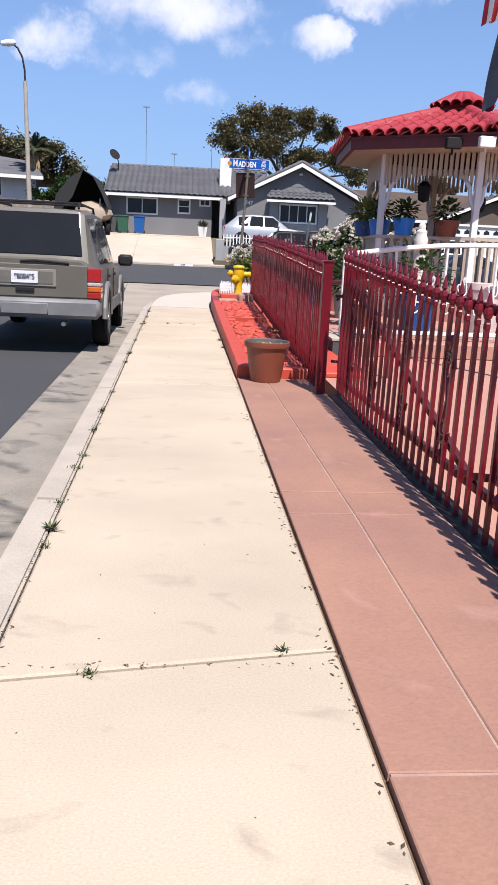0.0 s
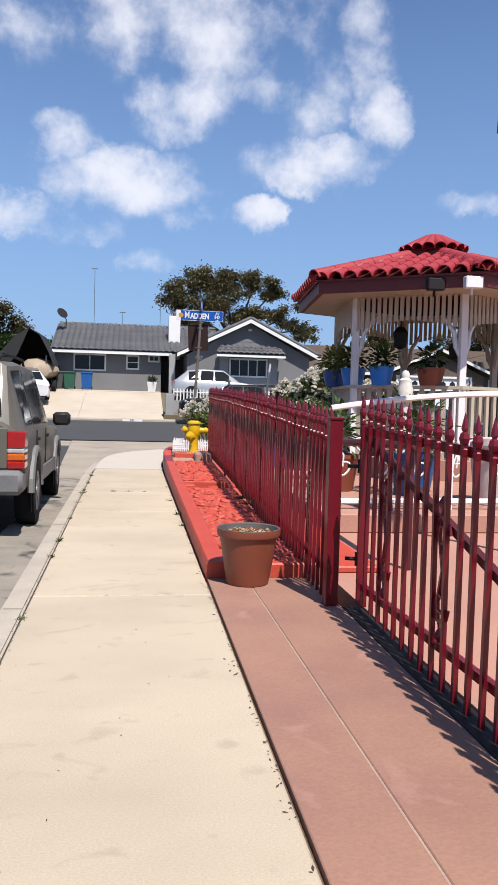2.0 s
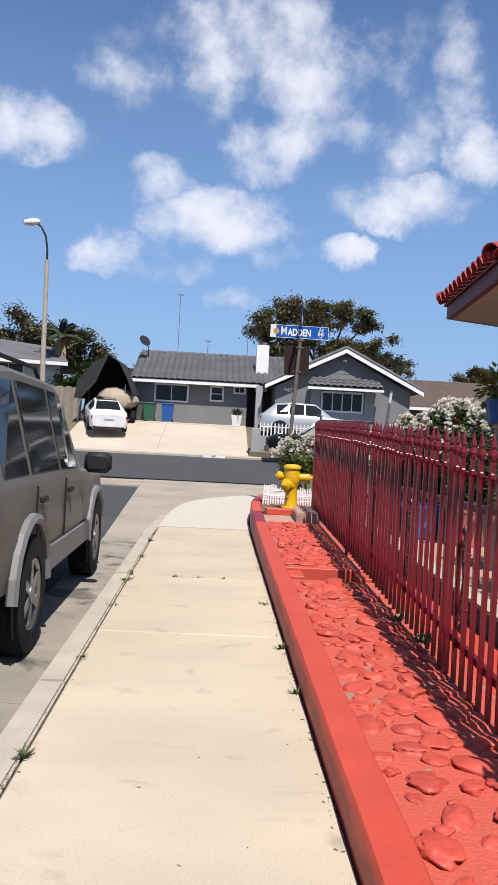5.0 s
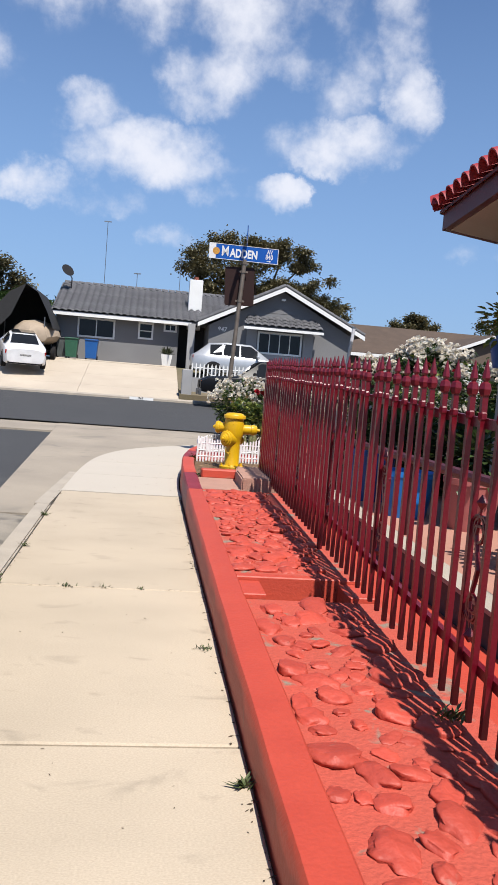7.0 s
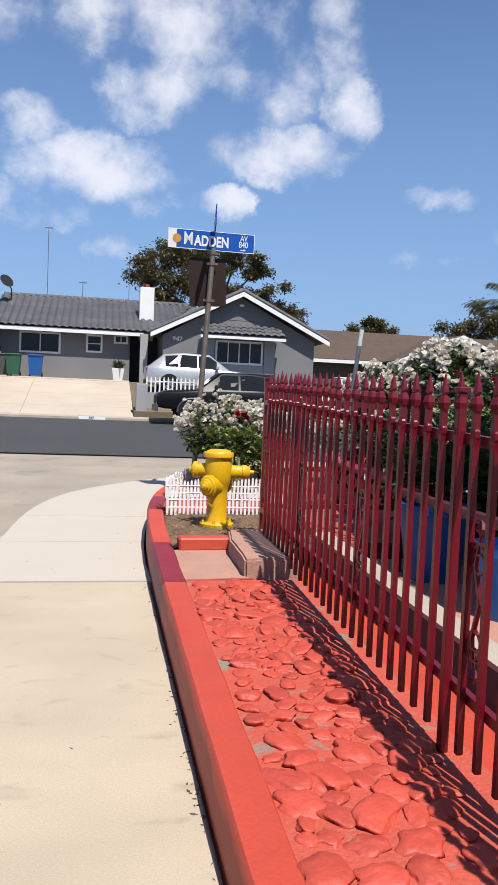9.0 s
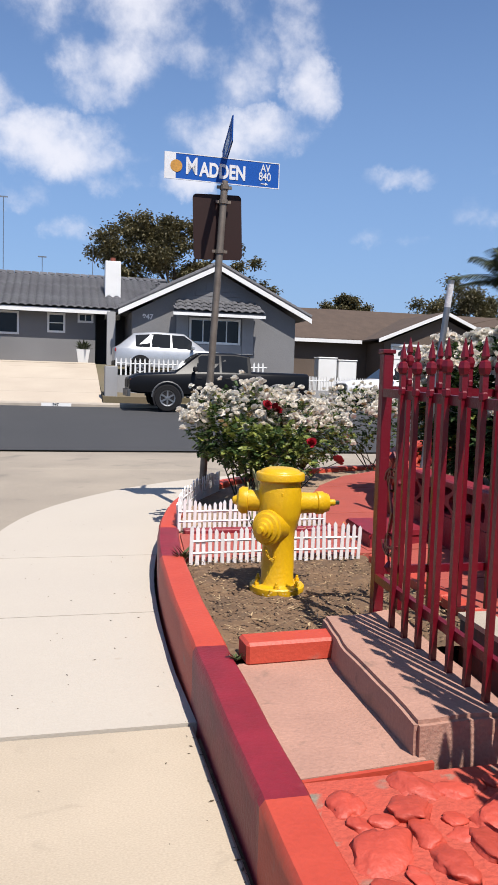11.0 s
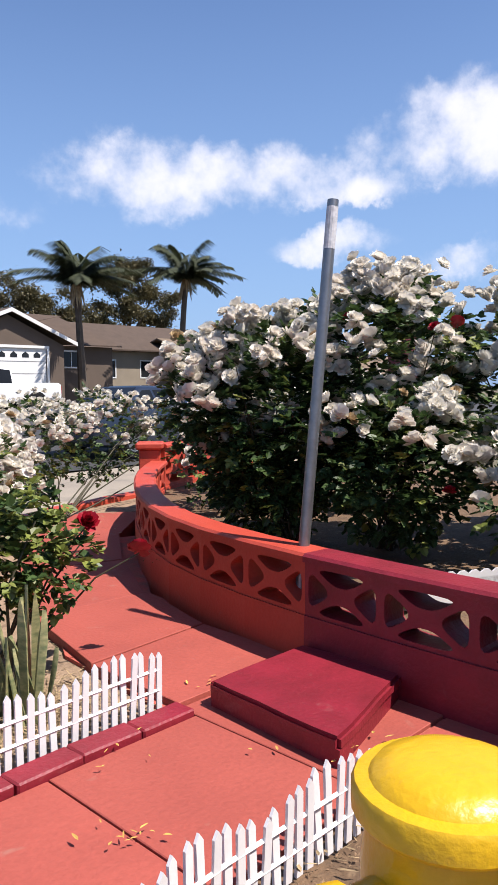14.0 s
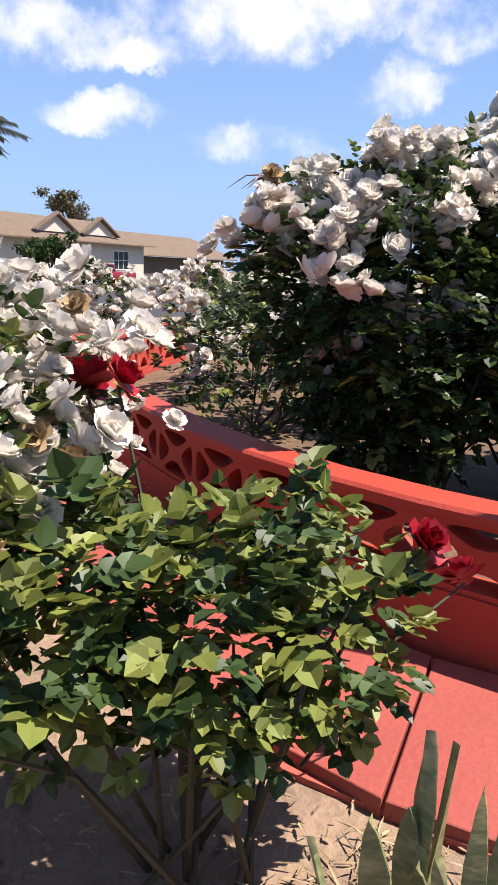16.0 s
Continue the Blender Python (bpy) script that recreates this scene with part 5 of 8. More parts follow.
# the tall roses behind the curved wall
rose_bush("tall dense rose bush covered in white blooms behind the wall",
          [((4.95, 19.75, 1.22), (0.50, 0.55, 0.60)), ((4.75, 20.05, 1.35), (0.34, 0.34, 0.38)), ((4.9, 19.7, 0.85), (0.40, 0.40, 0.36))], 13000, 300, [((5.0, 19.2, 1.78), 0.9)], 7, 0.040, 0.14, 22, (5.0, 19.6, 0.4), 0.85, True, 1.2)
rose_bush("tall dense rose bush with white and red blooms behind the wall",
          [((5.45, 19.25, 1.42), (0.55, 0.55, 0.64)), ((5.15, 18.95, 0.95), (0.50, 0.42, 0.46))], 13000, 280, [((5.15, 18.75, 1.70), 1.0), ((5.3, 18.7, 1.74), 1.0), ((4.95, 18.55, 0.86), 0.9)], 8, 0.040, 0.14, 20, (5.4, 19.2, 0.4), 0.90, True, 1.2)
rose_bush("tall rose bush with fading white blooms behind the wall",
          [((5.9, 18.5, 1.30), (0.60, 0.55, 0.58)), ((5.4, 18.2, 0.85), (0.5, 0.4, 0.36)), ((6.5, 18.2, 1.1), (0.6, 0.6, 0.7))], 12000, 240, [((5.5, 18.2, 1.66), 0.9)], 9, 0.040, 0.2, 20, (5.9, 18.4, 0.4), 0.85, True, 1.2)
rose_bush("low green shrub with a few white roses at the wall",
          [((5.75, 20.9, 0.85), (0.50, 0.45, 0.42)), ((6.6, 20.3, 1.0), (0.7, 0.6, 0.5))], 6000, 70, (), 10, 0.036, 0.3, 14, (5.9, 20.8, 0.4))
rose_bush("rose shrubs with white blooms at the far end of the bed",
          [((6.9, 21.6, 1.0), (0.6, 0.4, 0.42)), ((7.9, 21.5, 1.05), (0.6, 0.5, 0.45))], 5000, 120, (), 12, 0.038, 0.25, 14, (7.2, 21.4, 0.4))
rose_bush("dark green rose bush with white flowers inside the fence",
          [((4.1, 16.9, 1.0), (0.45, 0.45, 0.5)), ((4.8, 17.3, 0.95), (0.5, 0.45, 0.5))], 5000, 40, (), 13, 0.038, 0.15, 14, (4.3, 17.0, 0.1))


def succulents():
    for x, y, s in ((4.32, 18.42, 1.0), (4.62, 18.22, 0.85), (4.95, 18.0, 0.9)):
        p = thing("succulent", "pale green rosette succulent in the rose bed", "succulent", pose(x, y, 0.42), group="succulents")
        bm = BM()
        rnd = random.Random(int(x * 100))
        for i in range(26):
            az, lean = i * 137.5, 20 + 55 * i / 26
            m = Matrix.Rotation(math.radians(az), 4, "Z") @ Matrix.Rotation(math.radians(lean), 4, "X")
            petal(bm, m, 0.024 * s, 0.125 * s * rnd.uniform(0.7, 1.0), 0.25)
        part("leaves", bm, mat("succulent leaf", (0.26, 0.36, 0.10), 0.4, other=(0.2, 0.3, 0.08), scale=20, bump=0.0, island=0.15, through_light=0.3), p, smooth=True)


succulents()


def snake_plant():
    p = thing("snake_plant", "weathered snake plant with upright mottled blades", "plant", pose(2.74, 19.03, 0.21))
    m = mat("snake plant blade", (0.12, 0.14, 0.06), 0.5, other=(0.36, 0.32, 0.15), scale=24, mix=1.0, fine=50, bump=0.1, stretch=(1, 1, 2.2), island=0.15)
    rnd = random.Random(2)
    for i in range(16):
        bm = BM()
        h, w = rnd.uniform(0.22, 0.50), rnd.uniform(0.018, 0.028)
        az, lean = rnd.uniform(0, 360), rnd.uniform(0, 20)
        ox, oy = rnd.uniform(-0.14, 0.20), rnd.uniform(-0.08, 0.14)
        M = pose(ox, oy, 0, 0, 0, az) @ pose(0, 0, 0, lean)
        rows = []
        for t, k in ((0, 0.6), (0.35, 1), (0.75, 0.85), (0.93, 0.4), (1.0, 0.02)):
            tw = t * 0.7
            rows.append([bm.verts.new(M @ Vector((s * w * k * math.cos(tw), s * w * k * math.sin(tw) + (0.010 * (1 - abs(s)) + d), h * t))) for d in (0,) for s in (-1, 0, 1)]
                        + [bm.verts.new(M @ Vector((s * w * k * math.cos(tw), s * w * k * math.sin(tw) - 0.004, h * t))) for s in (1, 0, -1)])
        for a, b in zip(rows, rows[1:]):
            for k in range(6):
                bm.faces.new((a[k], a[(k + 1) % 6], b[(k + 1) % 6], b[k]))
        part("blade", bm, m, p, smooth=True)


snake_plant()


# ---- painted stones of the planter ----
def stone_meshes():
    """Squarish cobbles with flattened faces and blunt edges."""
    out = []
    for k in range(14):
        bm = BM()
        bmesh.ops.create_icosphere(bm, subdivisions=3, radius=1.0)
        flat = 0.62 + 0.36 * ((k * 7) % 5) / 4
        for v in bm.verts:
            d = v.co.normalized()
            q = Vector([math.copysign(abs(c) ** flat, c) for c in d])
            v.co = q * (0.86 + 0.34 * noise.noise(d * 1.3 + Vector((k * 5.1, 0, 0))) + 0.16 * noise.noise(d * 2.9 + Vector((0, k * 3.3, 0))))
            v.co.z += 0.22 * v.co.x * noise.noise(Vector((k * 2.7, 0, 1)))
        me = bpy.data.meshes.new("stone")
        bm.to_mesh(me)
        bm.free()
        for p in me.polygons:
            p.use_smooth = True
        me.materials.append(STONE_RED)
        out.append(me)
    return out


def build_stones():
    rnd = random.Random(21)
    meshes = stone_meshes()
    planter = bpy.data.objects["planter"]
    for y0, y1, fall in ((7.30, 11.80, 0.05), (12.32, 15.10, 0.012)):
        spots = []
        tries = 0
        while tries < 6000 and len(spots) < 148:
            tries += 1
            r = 0.032 + 0.068 * rnd.random() ** 1.1
            x, y = rnd.uniform(1.93, 2.46), rnd.uniform(y0, y1)
            if all(math.hypot(x - a, y - b) > 0.86 * (r + c) for a, b, c in spots):
                spots.append((x, y, r))
                m = pose(x, y, rim_top(y) - fall, rnd.uniform(-9, 9), rnd.uniform(-9, 9), rnd.uniform(0, 360)) @ Matrix.Diagonal((r * rnd.uniform(1.0, 1.45), r * rnd.uniform(0.8, 1.05), min(0.030, r * 0.42), 1))
                child("stone", rnd.choice(meshes), planter, m)


build_stones()


# ---- cars ----
def car(name, label, m, st, paint, wheels, radius, sides, front, rear, track, flare=None, sill=None):
    """A car facing +y. st: stations (y, sill, belt, top, half width, half width at the top) from the tail to the nose."""
    c = thing(name, label, name.replace("_", " "), m)

    def section(s):
        y, zb, zm, zt, hw, ht = s
        half = [(hw * 0.80, zb), (hw * 0.975, zb + 0.05), (hw, lerp(zb, zm, 0.5)), (hw * 0.975, zm - 0.03), (hw * 0.955, zm), (ht, zt - 0.045), (ht - 0.07, zt - 0.005), (ht * 0.45, zt + 0.012)]
        return [(x, y, z) for x, z in half] + [(-x, y, z) for x, z in half[::-1]]

    bm = BM()
    rows = [[bm.verts.new(p) for p in section(s)] for s in st]
    n = len(rows[0])
    for a, b in zip(rows, rows[1:]):
        for k in range(n):
            bm.faces.new((a[k], a[(k + 1) % n], b[(k + 1) % n], b[k]))
    bm.faces.new(rows[0][::-1])
    bm.faces.new(rows[-1])
    body = part("body", bm, paint, c, smooth=True)

    def at(y):
        for a, b in zip(st, st[1:]):
            if a[0] <= y <= b[0]:
                t = (y - a[0]) / max(1e-6, b[0] - a[0])
                return [lerp(p, q, t) for p, q in zip(a, b)]
        return st[-1] if y > st[-1][0] else st[0]

    for y0, y1 in sides:
        for s in (-1, 1):
            bm = BM()
            ys = sorted({y0, y1, *[q[0] for q in st if y0 < q[0] < y1]})
            prev = None
            for y in ys:
                _, zb, zm, zt, hw, ht = at(y)
                lo, hi = Vector((hw * 0.955, zm)), Vector((ht, zt - 0.045))
                p, q = lo.lerp(hi, 0.07), lo.lerp(hi, 0.93)
                cur = [bm.verts.new((s * (p.x + 0.006), y, p.y)), bm.verts.new((s * (q.x + 0.006), y, q.y))]
                if prev:
                    bm.faces.new((prev[0], cur[0], cur[1], prev[1]))
                prev = cur
            part("side_window", bm, CAR_GLASS, c, "dark side window")
    for nm, (ya, yb) in (("windscreen", front), ("rear_window", rear)):
        a, b = at(ya), at(yb)
        bm = BM()
        A = [Vector((k * (a[5] - 0.07), ya, a[3])) for k in (-1, 1)]
        B = [Vector((k * (b[5] - 0.07), yb, b[3])) for k in (1, -1)]
        nrm = (A[1] - A[0]).cross(B[0] - A[1]).normalized()
        if nrm.z < 0:
            nrm = -nrm
        lo, hi = (A[0].lerp(B[1], 0.08), A[1].lerp(B[0], 0.08)), (A[1].lerp(B[0], 0.93), A[0].lerp(B[1], 0.93))
        bm.faces.new([bm.verts.new(p + nrm * 0.016) for p in (*lo, *hi)])
        part(nm, bm, CAR_GLASS, c, "dark tinted glass")
    for y in wheels:
        for s in (-1, 1):
            hw = at(y)[4]
            bm = BM()
            lathe(bm, [(radius + 0.055, 0), (radius + 0.055, 0.004)], 24, Matrix.Translation((s * (hw + 0.002), y, radius + 0.02)) @ Matrix.Rotation(math.radians(90), 4, "Y"))
            for v in bm.verts:
                v.co.z = max(v.co.z, 0.17)
            part("wheel_arch", bm, BLACK_STEEL, c)
            if flare:
                bm = BM()
                tube(bm, [(s * (hw + 0.01), y + (radius + 0.075) * math.cos(t), radius + 0.02 + (radius + 0.075) * math.sin(t)) for t in [math.pi * k / 10 for k in range(11)]], 0.035, 6)
                part("wheel_flare", bm, flare, c)
            M = Matrix.Translation((s * (hw - 0.072), y, radius)) @ Matrix.Rotation(math.radians(90 * s), 4, "Y")
            bm = BM()
            lathe(bm, [(radius * 0.62, -0.10), (radius * 0.96, -0.10), (radius, -0.07), (radius, 0.07), (radius * 0.96, 0.10), (radius * 0.64, 0.105), (radius * 0.60, 0.06)], 28, M, caps=False)
            lathe(bm, [(radius * 0.61, 0.02), (radius * 0.61, 0.03)], 20, M)
            w = part("wheel", bm, RUBBER, c, smooth=True)
            bm = BM()
            lathe(bm, [(radius * 0.62, 0.075), (radius * 0.60, 0.098), (radius * 0.52, 0.085), (radius * 0.5, 0.06)], 24, M, caps=False)
            for k in range(6):
                a = k * math.pi / 3
                box(bm, 0.03, radius * 0.56, -0.028, 0.028, 0.065, 0.092, 0, M @ Matrix.Rotation(a, 4, "Z"))
            lathe(bm, [(0.06, 0.06), (0.06, 0.1), (0.03, 0.105)], 12, M)
            part("rim", bm, GALV, w, "grey alloy rim", smooth=True)
    return c, at


def plates(c, name, quads, material, label=""):
    """Flat fittings standing a little proud of a car: (x0, x1, y, z0, z1, depth) faces across the car."""
    for x0, x1, y, z0, z1, d in quads:
        bm = BM()
        box(bm, x0, x1, min(y, y + d), max(y, y + d), z0, z1, min(0.008, abs(d) * 0.3))
        part(name, bm, material, c, label)


def mirrors(c, y, x, z, m):
    for s in (-1, 1):
        bm = BM()
        box(bm, s * x - 0.11, s * x + 0.11, y - 0.06, y + 0.06, z - 0.085, z + 0.085, 0.035)
        part("wing_mirror", bm, m, c, smooth=True)


BRAKE = mat("red lamp", (0.32, 0.008, 0.008), 0.2, scale=30, mix=0.4, bump=0.0, coat=0.5)
AMBER = mat("amber lamp", (0.50, 0.10, 0.01), 0.2, scale=30, mix=0.4, bump=0.0, coat=0.5)
LENS = mat("clear lamp", (0.55, 0.55, 0.55), 0.12, 0.4, scale=30, mix=0.4, bump=0.0, coat=0.5)


def paint_mat(name, col, metal=0.3, rough=0.35, coat=0.6, spec=0.5):
    return mat(name, col, rough, metal, scale=3, mix=0.25, fine=60, bump=0.02, coat=coat, spec=spec)


def build_cars():
    tan = paint_mat("champagne paint", (0.115, 0.105, 0.086), 0.0, 0.55, 0.1, 0.3)
    grey_plastic = mat("grey bumper plastic", (0.15, 0.15, 0.15), 0.55, scale=6, mix=0.5, fine=60, bump=0.1)
    st = [(0.0, 0.50, 1.02, 1.10, 0.80, 0.72), (0.10, 0.42, 1.02, 1.12, 0.86, 0.74), (0.42, 0.40, 1.03, 1.70, 0.88, 0.66), (1.2, 0.38, 1.03, 1.74, 0.885, 0.68), (2.4, 0.36, 1.02, 1.73, 0.885, 0.68),
          (2.75, 0.36, 1.01, 1.68, 0.885, 0.66), (3.35, 0.36, 0.99, 1.04, 0.88, 0.78), (4.2, 0.38, 0.94, 0.98, 0.86, 0.74), (4.5, 0.42, 0.80, 0.86, 0.80, 0.66)]
    c, at = car("parked_suv", "champagne coloured boxy older SUV parked at the kerb", pose(-0.70, 9.32, -0.115, 0, 0, 1.0), st, tan, (1.0, 3.65), 0.36,
                ((0.52, 1.08), (1.16, 2.02), (2.10, 2.82)), (3.35, 2.75), (0.10, 0.42), 0.84, grey_plastic)
    bm = BM()
    box(bm, -0.89, 0.89, -0.11, 0.20, 0.43, 0.66, 0.04)
    box(bm, -0.28, 0.28, -0.125, -0.10, 0.47, 0.61, 0.012)
    part("rear_bumper", bm, grey_plastic, c, "grey plastic rear bumper", smooth=True)
    bm = BM()
    box(bm, -0.74, 0.74, -0.012, 0.03, 0.67, 1.06, 0.012)
    t = part("tailgate", bm, tan, c)
    plates(t, "plate_recess", [(-0.37, 0.37, -0.016, 0.80, 1.00, -0.012)], mat("recess trim", (0.30, 0.27, 0.22), 0.4, 0.4, bump=0.0))
    plates(t, "plate_recess", [(-0.33, 0.33, -0.030, 0.83, 0.975, -0.004)], mat("recess shade", (0.13, 0.12, 0.10), 0.5, bump=0.0))
    plates(t, "number_plate", [(-0.155, 0.155, -0.036, 0.835, 0.975, -0.006)], SIGN_WHITE, "white number plate with dark characters")
    words("plate_characters", "9B0B495", 0.085, pose(0, -0.0425, 0.905, 90, 0, 0) @ Matrix.Diagonal((0.78, 1.05, 1, 1)), mat("plate ink", (0.02, 0.022, 0.05), 0.5, bump=0.0), t)
    plates(t, "tailgate_handle", [(-0.11, 0.11, -0.014, 0.735, 0.785, -0.02)], BLACK_STEEL)
    for s in (-1, 1):
        bm = BM()
        box(bm, s * 0.815 - 0.082, s * 0.815 + 0.082, -0.02, 0.22, 0.67, 0.745, 0.012)
        lamp_ = part("tail_lamp", bm, BRAKE, c, "red and amber tail lamp")
        for z0, z1, mm in ((0.748, 0.815, AMBER), (0.818, 0.865, LENS), (0.868, 1.03, BRAKE)):
            bm = BM()
            box(bm, s * 0.815 - 0.082, s * 0.815 + 0.082, -0.02, 0.22, z0, z1, 0.012)
            part("lens", bm, mm, lamp_)
    bm = BM()
    tube(bm, [(-0.05, -0.01, 1.085), (0.12, -0.015, 1.10), (0.52, -0.012, 1.075)], 0.012, 6)
    part("rear_wiper", bm, BLACK_STEEL, c)
    for s in (-1, 1):
        bm = BM()
        tube(bm, [(s * 0.58, 0.5, 1.735), (s * 0.58, 0.58, 1.80), (s * 0.58, 2.2, 1.81), (s * 0.58, 2.35, 1.74)], 0.016, 6)
        part("roof_rail", bm, BLACK_STEEL, c)
    for y in (0.62, 1.2):
        bm = BM()
        tube(bm, [(-0.58, y, 1.80), (0.58, y, 1.80)], 0.014, 6)
        part("roof_bar", bm, BLACK_STEEL, c)
    mirrors(c, 2.72, 1.02, 1.10, BLACK_STEEL)
    for s in (-1, 1):
        for y in (1.12, 2.06):
            bm = BM()
            box(bm, s * 0.885 - 0.006, s * 0.885 + 0.008, y - 0.006, y + 0.006, 0.45, 1.0)
            part("door_gap", bm, BLACK_STEEL, c)
            bm = BM()
            box(bm, s * 0.885 - 0.006, s * 0.885 + 0.022, y + 0.10, y + 0.24, 0.885, 0.925, 0.008)
            part("door_handle", bm, BLACK_STEEL, c)
        bm = BM()
        box(bm, s * 0.892 - 0.01, s * 0.892 + 0.012, 1.45, 3.2, 0.40, 0.58, 0.01)
        part("side_cladding", bm, grey_plastic, c)
    bm = BM()
    tube(bm, [(0.45, -0.06, 0.36), (0.45, 0.25, 0.36)], 0.028, 8)
    part("exhaust", bm, GALV, c)

    white = paint_mat("white car paint", (0.78, 0.78, 0.79), 0.0)
    st = [(0.0, 0.36, 0.86, 0.92, 0.76, 0.62), (0.12, 0.26, 0.94, 0.99, 0.86, 0.70), (0.75, 0.22, 0.97, 1.03, 0.90, 0.68), (1.55, 0.22, 0.95, 1.40, 0.905, 0.56), (2.3, 0.22, 0.93, 1.44, 0.905, 0.57),
          (2.75, 0.22, 0.92, 1.38, 0.905, 0.56), (3.5, 0.22, 0.88, 0.92, 0.89, 0.74), (4.4, 0.24, 0.74, 0.78, 0.84, 0.64), (4.65, 0.30, 0.60, 0.66, 0.72, 0.5)]
    c, at = car("white_sedan", "white saloon car with dark roof parked on the driveway", pose(-4.0, 41.6, level(-4, 42.6) - 0.02, 9, 0, 14), st, white, (0.95, 3.75), 0.33,
                ((1.15, 1.95), (2.02, 2.85)), (3.5, 2.75), (0.75, 1.55), 0.86)
    plates(c, "tail_lamp", [(-0.84, -0.52, 0.07, 0.70, 0.86, -0.03), (0.52, 0.84, 0.07, 0.70, 0.86, -0.03)], BRAKE, "red tail lamp")
    plates(c, "number_plate", [(-0.24, 0.24, 0.03, 0.62, 0.72, -0.03)], LENS)
    plates(c, "lower_bumper", [(-0.72, 0.72, 0.06, 0.28, 0.40, -0.04)], BLACK_STEEL)
    bm = BM()
    box(bm, -0.50, 0.50, 1.6, 2.65, 1.44, 1.465, 0.01)
    part("roof_panel", bm, GLASS, c, "black glass roof")

    black = paint_mat("black truck paint", (0.005, 0.005, 0.006), 0.0, 0.35, 0.0, 0.18)
    st = [(0.0, 0.62, 1.22, 1.30, 0.94, 0.88), (0.06, 0.56, 1.24, 1.32, 0.98, 0.90), (1.95, 0.55, 1.25, 1.33, 0.985, 0.90), (2.0, 0.52, 1.25, 1.86, 0.985, 0.70), (2.5, 0.52, 1.25, 1.92, 0.985, 0.72), (3.6, 0.52, 1.24, 1.90, 0.985, 0.70),
          (4.45, 0.52, 1.20, 1.26, 0.985, 0.88), (5.6, 0.55, 1.12, 1.18, 0.96, 0.82), (5.9, 0.60, 0.98, 1.04, 0.88, 0.70)]
    grey_flare = mat("grey wheel flare", (0.06, 0.062, 0.066), 0.5, scale=8, mix=0.4, bump=0.1)
    c, at = car("black_pickup", "black crew cab pickup with grey wheel flares by the kerb", pose(9.15, 38.3, level(6, 38.2) - 0.01, 0, 0, 90), st, black, (1.05, 4.70), 0.42,
                ((2.08, 2.95), (3.02, 3.75)), (4.45, 3.6), (1.95, 2.0), 0.95, grey_flare)
    plates(c, "grille", [(-0.55, 0.55, 5.90, 0.74, 1.00, 0.03)], BLACK_STEEL)
    plates(c, "headlamp", [(-0.86, -0.58, 5.82, 0.78, 1.0, 0.06), (0.58, 0.86, 5.82, 0.78, 1.0, 0.06)], AMBER, "amber edged headlamp")
    plates(c, "front_bumper", [(-0.92, 0.92, 5.86, 0.45, 0.68, 0.10)], grey_flare)
    mirrors(c, 3.85, 1.10, 1.36, BLACK_STEEL)
    for s in (-1, 1):
        bm = BM()
        box(bm, s * 0.96 - 0.04, s * 0.96 + 0.06, 1.7, 4.1, 0.44, 0.50, 0.02)
        part("side_step", bm, BLACK_STEEL, c)
        for y in (2.98, 3.9):
            bm = BM()
            box(bm, s * 0.985 - 0.004, s * 0.985 + 0.02, y - 0.30, y - 0.14, 1.06, 1.10, 0.006)
            part("door_handle", bm, BLACK_STEEL, c)

    silver = paint_mat("silver paint", (0.50, 0.51, 0.52), 0.5)
    st = [(0.0, 0.42, 1.0, 1.08, 0.80, 0.70), (0.12, 0.36, 1.06, 1.14, 0.90, 0.74), (0.75, 0.32, 1.08, 1.66, 0.96, 0.64), (1.6, 0.30, 1.07, 1.74, 0.97, 0.67), (2.7, 0.30, 1.05, 1.70, 0.97, 0.66),
          (3.55, 0.30, 1.02, 1.08, 0.96, 0.84), (4.5, 0.34, 0.92, 0.97, 0.92, 0.74), (4.8, 0.42, 0.78, 0.82, 0.80, 0.6)]
    c, at = car("silver_suv", "silver SUV parked in front of the grey house", pose(3.15, 43.9, level(4, 43.9) - 0.02, 0, 0, -90), st, silver, (0.98, 3.85), 0.37,
                ((0.80, 1.35), (1.42, 2.15), (2.22, 3.0)), (3.55, 2.7), (0.12, 0.75), 0.92)
    plates(c, "tail_lamp", [(-0.88, -0.50, 0.05, 0.92, 1.06, -0.04), (0.50, 0.88, 0.05, 0.92, 1.06, -0.04)], BRAKE, "red tail lamp")
    plates(c, "rear_bumper", [(-0.86, 0.86, 0.06, 0.40, 0.58, -0.08)], BLACK_STEEL)
    mirrors(c, 3.0, 1.05, 1.14, silver)

    st = [(0.0, 0.55, 1.12, 1.18, 0.92, 0.86), (0.06, 0.50, 1.14, 1.20, 0.96, 0.88), (1.95, 0.48, 1.15, 1.21, 0.97, 0.88), (2.02, 0.46, 1.15, 1.76, 0.97, 0.70), (2.6, 0.46, 1.15, 1.83, 0.97, 0.72), (3.7, 0.46, 1.14, 1.80, 0.97, 0.70),
          (4.5, 0.46, 1.10, 1.16, 0.97, 0.86), (5.6, 0.50, 1.06, 1.10, 0.94, 0.80), (5.85, 0.55, 0.92, 0.98, 0.86, 0.70)]
    c, at = car("white_pickup", "white crew cab pickup truck parked before the brown house", pose(18.55, 43.6, level(15, 43.6) - 0.02, 0, 0, 88), st, white, (1.1, 4.72), 0.40,
                ((2.08, 2.95), (3.02, 3.85)), (4.5, 3.7), (1.95, 2.02), 0.93)
    plates(c, "grille", [(-0.6, 0.6, 5.84, 0.66, 0.94, 0.03)], BLACK_STEEL)
